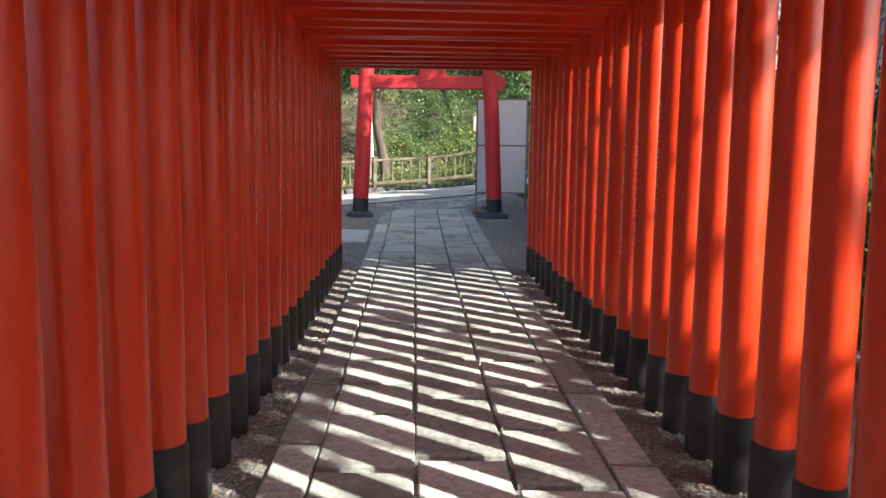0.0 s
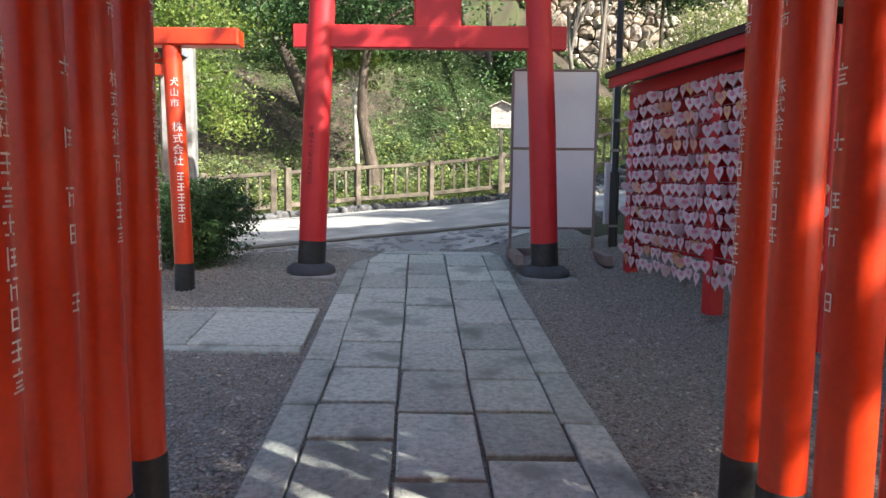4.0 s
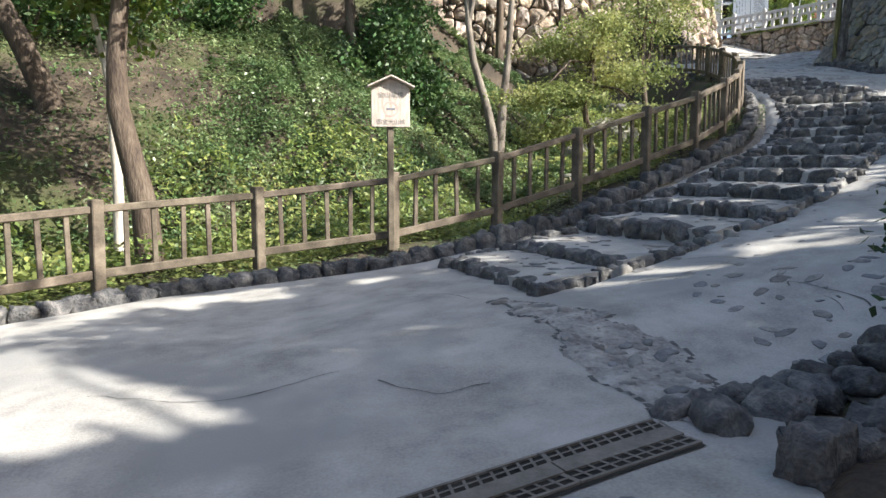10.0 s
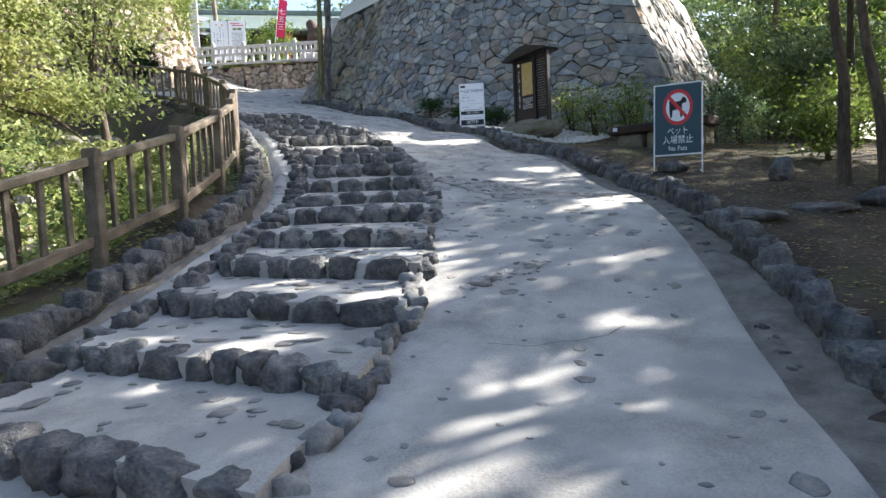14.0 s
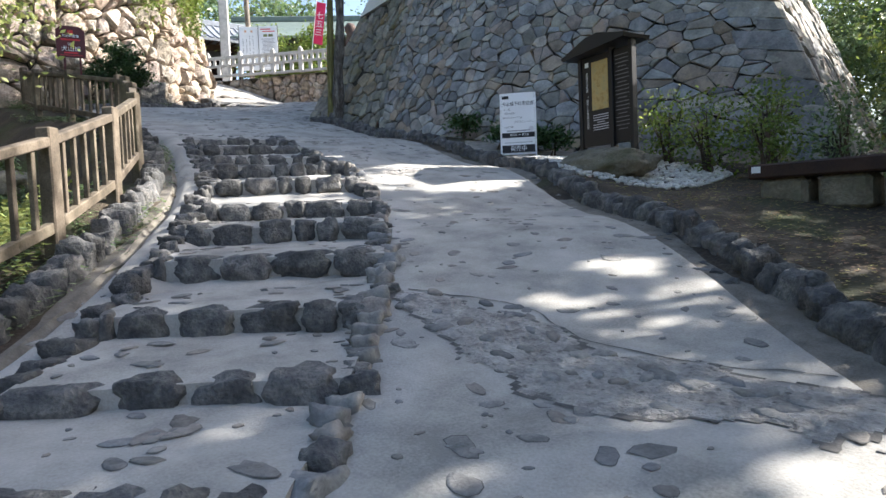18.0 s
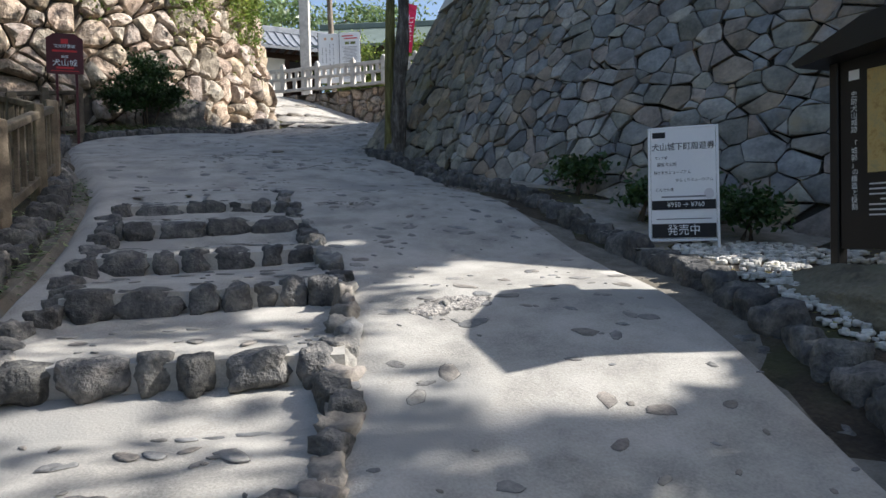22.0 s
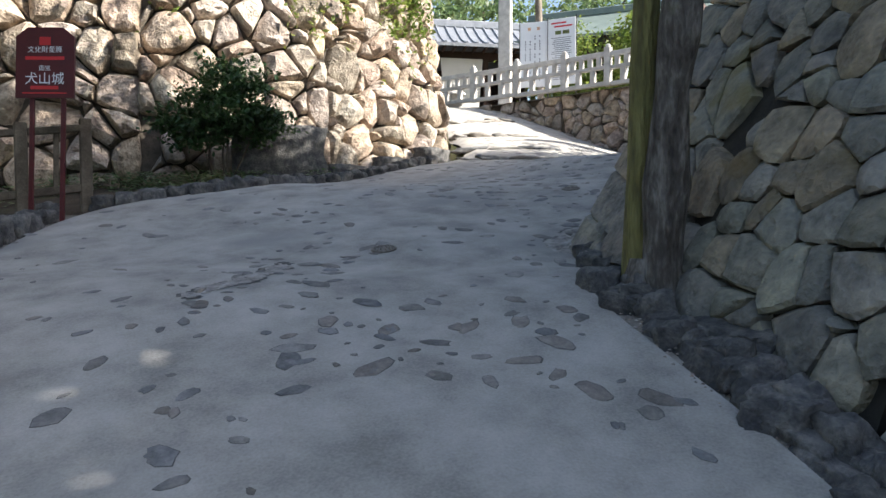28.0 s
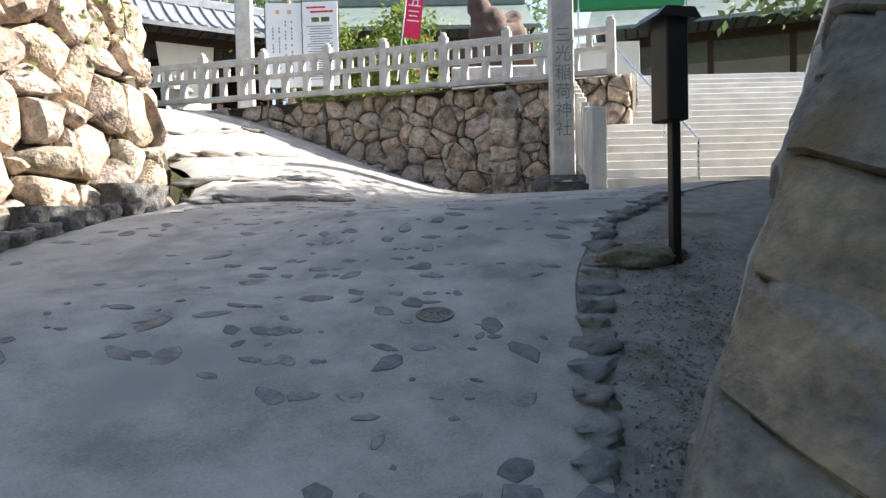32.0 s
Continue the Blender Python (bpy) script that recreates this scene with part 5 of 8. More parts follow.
words("treasure", 0.085, pose(0, -0.024, 1.68), M_SIGNWHITE, cs)
words("castle", 0.19, pose(0, -0.024, 1.52), M_SIGNWHITE, cs)
part("red_line", Geo().box(0, -0.024, 1.4, 0.4, 0.003, 0.05, c=0.001), M_SIGNRED, cs)
part("red_line", Geo().box(0, -0.024, 1.32, 0.64, 0.003, 0.016, c=0.001), M_SIGNRED, cs)


# ---- iron covers in the road ----
def cover(x, y):
    c = thing("manhole_cover", "round cast iron cover set in the concrete", "manhole cover", "iron covers", m=pose(x, y, lie(x, y) + swell(x, y) + 0.006, math.degrees(math.atan((lie(x, y + 0.3) - lie(x, y - 0.3)) / 0.6)), -math.degrees(math.atan((lie(x + 0.3, y) - lie(x - 0.3, y)) / 0.6)), 0))
    part("rim", Geo().lathe([(0.118, -0.03), (0.118, 0.006), (0.1, 0.008), (0.095, 0.0)], 28), M_IRON, c)
    part("plate", Geo().lathe([(0.094, -0.02), (0.094, 0.003), (0.02, 0.004)], 28), M_IRON, c)
    g = Geo()
    for r in (0.03, 0.055, 0.08):
        n = int(r * 150)
        for k in range(n):
            a = 2 * math.pi * k / n
            g.box(0, 0, 0.007, 0.014, 0.012, 0.006, pose(r * math.cos(a), r * math.sin(a), 0, 0, 0, math.degrees(a)), c=0.002)
    part("studs", g, M_IRON, c)


cover(16.56, 34.92)
cover(19.48, 36.46)

# ---- black box sign on a pole above the ramp ----
bp_ = thing("box_lamp", "black box lamp on a slim black pole", "lamp", m=pose(21.3, 35.85, lie(21.3, 35.85) - 0.02, 0, 0, -30))
part("pole", Geo().box(0, 0, 0.85, 0.07, 0.07, 1.75), M_DARKSIGN, bp_)
part("case", Geo().box(-0.05, -0.03, 1.38, 0.17, 0.22, 0.72, c=0.01), M_DARKSIGN, bp_)
part("roof", Geo().prism([(-0.24, 1.72), (0.1, 1.72), (0.05, 1.79), (-0.17, 1.79)], -0.2, 0.16), M_DARKSIGN, bp_)
boulder("boulder", pose(21.2, 36.05, lie(21.2, 36.05), 0, 0, -20), (0.36, 0.2, 0.11), M_BOULDER, "long low boulder round the pole's foot", "boulder", 12)

# ---- granite stair up to the shrine ----
SD, SW = Vector((0.68, 0.733, 0)), Vector((0.733, -0.68, 0))
S0 = Vector((26.35, 39.75, 8.32))
stair = thing("staircase", "wide pale stone staircase up to the shrine", "staircase", m=Matrix.Translation(S0))
for k in range(17):
    a = SD * (k * 0.31)
    m = Matrix.Translation(a) @ pose(0, 0, 0, 0, 0, math.degrees(math.atan2(SW.y, SW.x)))
    part("stair_tread", Geo().box(4.05, 0.3, k * 0.172 - 0.2, 8.1, 0.62, 0.74, m, c=0.01), M_STAIR, stair)
ang = math.degrees(math.atan2(SD.y, SD.x))
for side_, w in ((0, -0.12), (1, 8.2)):
    bal = thing("balustrade", "stair balustrade of closely set granite posts", "balustrade", m=Matrix.Translation(S0 + SW * w))
    part("end_post", Geo().box(0, 0, 0.62, 0.26, 0.26, 1.45, pose(0, 0, 0, 0, 0, ang), c=0.02), M_STAIR, bal)
    for k in range(24):
        p = SD * (0.32 + k * 0.215)
        part("baluster", Geo().box(0, 0, 0.45, 0.13, 0.15, 1.25, Matrix.Translation((p.x, p.y, 0.172 * (p.length / 0.31))) @ pose(0, 0, 0, 0, 0, ang), c=0.015), M_STAIR, bal)
    part("handrail", Geo().tube([SW * 0.14 + SD * 0.2 + Vector((0, 0, 0.62)), SW * 0.14 + SD * 5.2 + Vector((0, 0, 3.4))], 0.02, 10), M_CHROME, bal, "steel handrail")
hr = thing("handrail", "bright steel handrail in the middle of the stair", "handrail", m=Matrix.Translation(S0 + SW * 1.55))
part("rail", Geo().tube([(0, 0, 0.02), (0, 0, 0.8), SD * 0.1 + Vector((0, 0, 0.86)), SD * 5.0 + Vector((0, 0, 3.58)), SD * 5.1 + Vector((0, 0, 3.5)), SD * 5.1 + Vector((0, 0, 2.8))], 0.022, 12), M_CHROME, hr, smooth=True)
for f in (1.7, 3.4):
    part("stanchion", Geo().tube([SD * f + Vector((0, 0, f * 0.555)), SD * f + Vector((0, 0, 0.8 + f * 0.555))], 0.02, 10), M_CHROME, hr)

# ---- inscribed stone post ----
sp = thing("stone_post", "tall grey stone post with a carved inscription on a boulder", "stone post", m=pose(26.62, 40.82, 8.5, 0, 0, -42))
part("shaft", Geo().box(0, 0, 1.85, 0.4, 0.36, 3.9, c=0.02), M_GRANITE, sp)
words("shrine", 0.3, pose(0, -0.183, 1.75), M_CARVED, sp)
part("base_rock", Geo().box(0, 0, -0.1, 1.1, 0.75, 0.45, c=0.14), M_STONE_DARK, sp)

# ---- granite fence on the low wall ----
SF = [(22.95, 51.0), (25.6, 46.75), (27.7, 43.05), (28.75, 41.15)]
stone_fence = thing("stone_fence", "white granite fence of posts and rails with small openings", "fence", m=pose(*SF[0], 0))
o0 = Vector((*SF[0], 0))
wall_top = lambda y: 10.78 + max(0, y - 42) * 0.02
for a, b in zip(SF, SF[1:]):
    A, B = Vector((*a, 0)), Vector((*b, 0))
    l = (B - A).length
    d = (B - A) / l
    ang_f = math.degrees(math.atan2(d.y, d.x))
    n = max(1, round(l / 1.55))
    for k in range(n + 1):
        p = A + d * l * k / n
        m = Matrix.Translation((p.x - o0.x, p.y - o0.y, wall_top(p.y))) @ pose(0, 0, 0, 0, 0, ang_f)
        part("post", Geo().box(0, 0, 0.55, 0.19, 0.19, 1.12, m, c=0.015).box(0, 0, 1.15, 0.13, 0.13, 0.1, m, c=0.03), M_GRANITE, stone_fence)
        if k < n:
            s = l / n
            for z, h in ((0.9, 0.14), (0.52, 0.1), (0.05, 0.12)):
                part("rail", Geo().box(s / 2, 0, z, s - 0.19, 0.14, h, m, c=0.01), M_GRANITE, stone_fence)
            for q in range(4):
                part("strut", Geo().box(s * (q + 1) / 5, 0, 0.7, 0.13, 0.12, 0.28, m, c=0.01), M_GRANITE, stone_fence)
            for q in range(2):
                part("strut", Geo().box(s * (q + 1) / 3, 0, 0.29, 0.16, 0.13, 0.38, m, c=0.02), M_GRANITE, stone_fence)
solo("ground_terrace", Geo().add([(22.6, 51.5, 10.7), (25.2, 46.9, 10.7), (27.3, 43.1, 10.7), (28.6, 40.9, 10.7), (30.4, 43.9, 10.72), (33.4, 40.8, 10.72), (70, 60, 11.4), (40, 90, 11.6), (18, 80, 11.4)],
     [(0, 1, 2, 3, 4, 5, 6, 7, 8)]), M_GRAVEL, "gravel terrace of the shrine", "ground", kind="structure")


def notice_panel(m, heading):
    s = thing("notice_sign", "white notice panel with columns of small print", "notice", "white notice panels", m=m)
    part("panel", Geo().box(0, 0, 1.1, 0.92, 0.04, 2.15, c=0.004), M_SIGNWHITE, s)
    for x in (-0.47, 0.47):
        part("post", Geo().box(x, 0.02, 0.8, 0.04, 0.04, 2.9), M_DARKSIGN, s)
    g = Geo()
    r = random.Random(heading)
    if heading:
        for k in range(22):
            g.box(r.uniform(-0.02, 0.02), -0.022, 1.55 - k * 0.064, 0.7 * r.uniform(0.7, 1), 0.002, 0.022, c=0.0005)
        part("picture", Geo().box(-0.12, -0.022, 1.72, 0.2, 0.002, 0.12, c=0.0005).box(0.14, -0.022, 1.72, 0.22, 0.002, 0.12, c=0.0005), M_LEAF_MAPLE, s)
        part("title", Geo().box(-0.1, -0.022, 2.03, 0.5, 0.002, 0.05, c=0.0005).box(0.05, -0.022, 1.92, 0.6, 0.002, 0.05, c=0.0005), M_SIGNRED, s)
    else:
        for c in range(4):
            for k in range(18):
                if r.random() < 0.75:
                    g.box(-0.28 + c * 0.16, -0.022, 1.7 - k * 0.085, 0.035, 0.002, 0.055, c=0.0005)
        part("crest", Geo().box(-0.15, -0.022, 1.95, 0.1, 0.002, 0.1, c=0.0005).box(0.15, -0.022, 1.95, 0.1, 0.002, 0.1, c=0.0005), M_PINKWOOD, s)
    part("print", g, M_STEEL, s)
    return s


notice_panel(pose(25.75, 48.95, 11.42, 0, 0, -38), 0)
notice_panel(pose(26.4, 48.25, 11.42, 0, 0, -46), 1)

# ---- pillars, poles and lantern on the terrace ----
tp = thing("stone_torii", "tall pale granite torii seen beside the notice panels", "torii", m=pose(26.0, 51.6, 10.7, 0, 0, -35))
for x in (0.0, -4.4):
    part("pillar", Geo().box(x, 0, 2.9, 0.46, 0.46, 5.8, c=0.03), M_GRANITE, tp)
    part("pillar_base", Geo().box(x, 0, 0.25, 0.75, 0.75, 0.55, c=0.04), M_GRANITE, tp)
part("lintel", Geo().box(-2.2, 0, 6.0, 6.8, 0.5, 0.5, c=0.04), M_GRANITE, tp)
solo("timber_pole", Geo().tube([(27.3, 51.2, 10.6), (27.1, 51.3, 19)], 0.13, 12), M_BARK_PALE, "grey timber utility pole", "pole", smooth=True)
lan = thing("stone_lantern", "pale granite stone lantern", "lantern", m=pose(25.4, 55.2, 10.8))
part("shaft", Geo().lathe([(0.3, 0), (0.3, 0.15), (0.17, 0.2), (0.15, 0.9), (0.2, 1.0), (0.36, 1.12)], 12), M_GRANITE, lan)
part("light_box", Geo().box(0, 0, 1.32, 0.4, 0.4, 0.4, c=0.03), M_GRANITE, lan)
part("cap", Geo().lathe([(0.5, 1.5), (0.48, 1.58), (0.2, 1.75), (0.1, 1.8), (0.12, 1.95), (0.02, 2.05)], 12), M_GRANITE, lan)


# ---- shrine buildings ----
def hall(m, w, d, h, roof, roofmat, name, label, wallmat, rise=1.6, over=1.1, tiles=True):
    b = thing(name, label, "building", m=m)
    part("floor", Geo().box(0, 0, 0.15, w, d, 0.5), M_STAIR, b)
    for x in (-w / 2 + 0.15, -w / 6, w / 6, w / 2 - 0.15):
        for y in (-d / 2 + 0.15, d / 2 - 0.15):
            part("pillar", Geo().box(x, y, h / 2, 0.22, 0.22, h), M_DARKWOOD, b)
    part("wall", Geo().box(0, d / 2 - 0.3, h / 2, w - 0.3, 0.12, h), wallmat, b)
    for s in (-1, 1):
        part("wall", Geo().box(s * (w / 2 - 0.2), 0.4, h / 2, 0.12, d - 1.2, h), wallmat, b)
    part("beam", Geo().box(0, -d / 2 + 0.15, h - 0.15, w + 0.4, 0.25, 0.35), M_DARKWOOD, b)
    for s in (-1, 1):
        g = Geo()
        n = 10
        prof = []
        for k in range(n + 1):
            f = k / n
            prof.append((s * (d / 2 + over) * f, h + 0.1 + rise * (1 - f) ** 1.35))
        hw = w / 2 + over
        for y0, z0 in prof:
            g.v += [(-hw, y0, z0), (hw, y0, z0), (hw, y0, z0 - 0.14), (-hw, y0, z0 - 0.14)]
        for k in range(n):
            g.f += [(4 * k + q, 4 * k + (q + 1) % 4, 4 * k + 4 + (q + 1) % 4, 4 * k + 4 + q) for q in range(4)]
        g.f += [(0, 1, 2, 3), (4 * n + 3, 4 * n + 2, 4 * n + 1, 4 * n)]
        part("roof_slope", g, roofmat, b)
        for k in range(int((w + 2 * over) / 0.45)):
            x = -w / 2 - over + 0.2 + k * 0.45
            if tiles:
                part("tile_ridge", Geo().tube([(x, y, z + 0.02) for y, z in prof], 0.055, 6), roofmat, b)
            part("rafter", Geo().box(x, s * (d / 2 + over * 0.45), h + 0.0, 0.09, over * 0.9, 0.09), M_DARKWOOD, b)
    part("ridge", Geo().box(0, 0, h + rise + 0.2, w + 2 * over, 0.3, 0.35, c=0.04), roofmat, b)
    return b


rest_hall = hall(pose(26.6, 58.4, 10.9, 0, 0, -12), 7.0, 4.0, 3.6, 0, M_TILE, "rest_house", "timber rest house with a grey tiled roof", M_DARKWOOD)
part("curtain", Geo().prism([(-0.6, 0.9), (0.8, 0.6), (1.0, 3.3), (-0.9, 3.3)], -2.05, -2.0), M_PLASTER, rest_hall, "white hanging curtain")
part("poster", Geo().box(-1.9, -1.9, 1.5, 1.5, 0.03, 1.0), M_SCREEN, rest_hall, "pale blue poster")
red_hall = hall(pose(35.0, 55.5, 11.2, 0, 0, -42), 8.0, 5.0, 3.8, 0, M_GREENROOF, "shrine_hall", "dark red timber shrine hall under a pale green roof", M_DARKWOOD, 2.0, 1.4, False)
big_hall = hall(pose(46.5, 46.0, 11.4, 0, 0, -60), 9.0, 6.0, 3.9, 0, M_GREENROOF, "shrine_hall", "large shrine hall with a sweeping pale green roof", M_PLASTER, 2.6, 1.8, False)
awn = thing("awning", "green canvas awning on thin white poles", "awning", m=pose(34.6, 44.2, 11.2, 0, 0, -47))
part("canopy", Geo().prism([(-1.6, 2.9), (1.6, 2.9), (1.6, 3.4), (-1.6, 3.4)], -0.03, 0.0).box(0, 0.9, 3.42, 3.3, 1.9, 0.06), M_GREEN_AWN, awn, "green canvas valance")
for x in (-1.55, 1.55):
    for y in (0, 1.8):
        part("leg", Geo().tube([(x, y, 0), (x, y, 3.4)], 0.035, 8), M_SIGNWHITE, awn)
part("side_screen", Geo().box(-0.4, 1.7, 1.2, 2.0, 0.04, 2.3), M_PLASTER, awn, "white screen")


# ---- guardian statue on its pedestal ----
ped = thing("statue_pedestal", "stepped pedestal of weathered grey stone", "pedestal", m=pose(29.9, 45.3, 10.7, 0, 0, -45))
part("lower_block", Geo().box(0, 0, 0.5, 2.4, 1.9, 1.0, c=0.04), M_GRANITE, ped)
part("upper_block", Geo().box(0, 0, 1.3, 1.8, 1.4, 0.7, c=0.05), M_CLAY, ped)
lumps = [(Vector(c), r) for *c, r in ((0, 0, 0.25, 0.5), (0.35, 0, 0.35, 0.42), (-0.4, 0, 0.35, 0.4), (0.35, 0, 0.75, 0.36), (0.5, 0, 1.1, 0.3), (0.62, -0.05, 1.02, 0.18), (-0.45, 0, 0.8, 0.24), (0.15, 0.1, 0.7, 0.34), (-0.1, -0.1, 0.6, 0.3))]
mid_s = Vector((0.12, 0, 0.6))
bm = bmesh.new()
bmesh.ops.create_icosphere(bm, subdivisions=4, radius=1)
for v in bm.verts:
    n = v.co.normalized()
    far_ = 0.3
    for c, r in lumps:
        o = mid_s - c
        b_ = o.dot(n)
        disc = b_ * b_ - o.dot(o) + r * r
        if disc > 0:
            far_ = max(far_, -b_ + math.sqrt(disc))
    v.co = mid_s + n * far_ * (1 + 0.06 * noise.noise(n * 5))
stm = bpy.data.meshes.new("guardian_statue")
bm.to_mesh(stm)
bm.free()
stm.shade_smooth()
stm.materials.append(M_CLAY)
solo("guardian_statue", stm, M_CLAY, "reddish brown guardian beast statue on a pedestal", "statue", m=pose(29.9, 45.3, 12.33, 0, 0, 150))


# ---- pink banners ----
def banner(m, h=2.2):
    b = thing("banner", "crimson pink banner with white characters on a pole", "banner", "pink banners", m=m)
    part("pole", Geo().tube([(0, 0, 0), (0, 0, h + 1.4)], 0.02, 8), M_SIGNWHITE, b)
    g = Geo()
    n = 8
    for k in range(n + 1):
        z = h + 1.3 - k * h / n
        g.v += [(0.02, 0.05 * math.sin(k), z), (0.5, 0.06 * math.sin(k * 0.9 + 1), z - 0.05)]
    g.f = [(2 * k, 2 * k + 1, 2 * k + 3, 2 * k + 2) for k in range(n)]
    part("cloth", g.mesh("cloth", M_PINKFLAG, fix=False), M_PINKFLAG, b)
    words("flag", 0.4, pose(0.26, -0.08, 1.3 + h * 0.45), M_SIGNWHITE, b)


banner(pose(29.2, 48.6, 12.0, 0, 8, -45))
banner(pose(33.2, 52.6, 11.5, 0, 4, -40))

# ---- plants ----
rp = np.random.RandomState(3)


def leaf_mesh(name, pts, size, mat, droop=0.35, ratio=0.5, normals=None):
    """One mesh of many small folded leaves at the given points."""
    n = len(pts)
    pts = np.asarray(pts, dtype=float)
    nor = rp.normal(size=(n, 3)) * (1 - droop) + np.array([0, 0, 1]) * droop * 1.6
    if normals is not None:
        nor = nor * 0.55 + np.asarray(normals)
    nor /= np.linalg.norm(nor, axis=1, keepdims=True) + 1e-9
    d = rp.normal(size=(n, 3))
    d -= (d * nor).sum(1, keepdims=True) * nor
    d /= np.linalg.norm(d, axis=1, keepdims=True) + 1e-9
    w = np.cross(nor, d)
    s = (size * rp.uniform(0.55, 1.25, n))[:, None]
    a, b = pts - d * s * 0.5, pts + d * s * 0.5
    l, r = pts + w * s * ratio * 0.5 - nor * s * 0.08 - d * s * 0.05, pts - w * s * ratio * 0.5 - nor * s * 0.08 - d * s * 0.05
    v = np.empty((n * 4, 3))
    v[0::4], v[1::4], v[2::4], v[3::4] = a, l, b, r
    me = bpy.data.meshes.new(name)
    me.vertices.add(n * 4)
    me.vertices.foreach_set("co", v.ravel())
    me.loops.add(n * 4)
    me.loops.foreach_set("vertex_index", np.arange(n * 4, dtype=np.int32))
    me.polygons.add(n)
    me.polygons.foreach_set("loop_start", np.arange(0, n * 4, 4, dtype=np.int32))
    me.polygons.foreach_set("loop_total", np.full(n, 4, dtype=np.int32))
    me.update(calc_edges=True)
    me.validate()
    me.materials.append(mat)
    return me


def clumps(blobs, n_clump, per, spread):
    """Points in clumps near the outsides of ellipsoids (centre, radii)."""
    vol = np.array([b[1][0] * b[1][1] * b[1][2] for b in blobs]) ** 0.67
    out = []
    for (c, r), k in zip(blobs, np.maximum(1, (n_clump * vol / vol.sum()).astype(int))):
        u = rp.normal(size=(k, 3))
        u /= np.linalg.norm(u, axis=1, keepdims=True)
        cen = np.array(c) + u * np.array(r) * (rp.uniform(0.35, 1.05, k)[:, None])
        for q in cen:
            e = spread * rp.uniform(0.6, 1.4)
            out.append(q + rp.normal(size=(per, 3)) * np.array([e, e, e * 0.45]))
    return np.concatenate(out)


# where the canopy lets the sun through: outlines of the sunlit ground with their height, and how much of the leaf shade is open there
SUNNY = [(1.08, [(-8.5, 18.6), (-8.5, 16.0), (-3.9, 16.05), (-2.4, 16.3), (-0.9, 16.5), (-0.2, 16.6), (-1.2, 17.7), (-2.0, 18.7)], -2.0),
         (1.2, [(-4.0, 18.85), (-1.2, 19.55), (0.4, 20.1), (1.4, 20.2), (1.4, 20.7), (-1.2, 20.6), (-4.0, 19.7)], -0.1),
         (1.6, [(2.0, 18.5), (2.4, 18.0), (3.2, 17.85), (4.6, 18.3), (5.6, 18.9), (4.4, 18.8), (3.0, 18.55)], -0.25),
         (1.7, [(1.9, 18.8), (5.5, 19.6), (6.5, 21.2), (5.0, 21.6), (1.7, 20.5)], 0.1),
         (2.0, [(3.8, 17.4), (6.5, 18.0), (7.6, 19.0), (6.6, 19.6), (5.0, 18.6)], 0.22),
         (3.2, [(10.4, 21.9), (10.6, 21.3), (11.4, 20.9), (11.9, 21.5), (11.2, 22.2)], -0.15),
         (2.85, [(8.7, 19.9), (9.0, 19.4), (9.8, 19.3), (9.9, 19.9), (9.2, 20.3)], -0.15),
         (4.3, [(13.1, 24.95), (14.0, 24.3), (15.0, 24.9), (16.3, 26.9), (15.4, 27.5), (13.9, 27.5), (13.2, 26.2)], -2.0),
         (4.3, [(11.1, 26.4), (11.6, 25.75), (12.3, 25.6), (13.1, 24.95), (13.2, 26.2), (13.9, 27.5), (12.6, 27.3), (11.9, 26.9)], 0.3),
         (5.2, [(16.3, 25.6), (17.5, 25.6), (17.5, 26.9), (16.4, 26.9)], -2.0), (2.2, [(0.5, 13.2), (2.1, 13.2), (2.1, 14.0), (0.5, 14.0)], 0.3),
         (4.9, [(12.6, 28.5), (14.8, 27.6), (14.8, 28.0), (12.8, 28.8)], 0.1),
         (7.6, [(19.2, 21.8), (30.0, 22.8), (30.0, 25.2), (19.6, 24.4)], -0.6),
         (1.3, [(0.7, 4.7), (1.8, 4.7), (1.7, 7.4), (0.6, 7.4)], -0.35), (1.2, [(0.8, 0.4), (1.9, 0.4), (1.9, 2.9), (0.8, 2.9)], -0.3),
         (0.3, [(-2.0, -5.0), (1.0, -5.0), (0.8, 3.0), (-2.0, 3.0)], -0.4), (0.35, [(-2.2, 4.5), (0.8, 4.5), (0.7, 7.4), (-2.2, 7.4)], -0.4),
         (1.3, [(0.6, -5.0), (2.1, -5.0), (1.9, 7.4), (0.6, 7.4)], -0.45), (2.0, [(0.7, 3.5), (1.9, 3.5), (1.7, 7.2), (0.6, 7.2)], -0.5),
         (2.6, [(-9.0, 20.6), (-3.0, 20.6), (2.0, 22.4), (-2.4, 24.2), (-8.0, 23.0)], -0.25),
         (1.8, [(-9.0, 19.6), (-3.0, 20.4), (2.4, 21.4), (2.0, 22.6), (-3.0, 21.6), (-9.0, 21.0)], -0.7),
         (3.6, [(-2.6, 22.0), (6.0, 23.2), (9.0, 27.5), (5.0, 29.5), (-2.0, 28.0)], -0.12)]


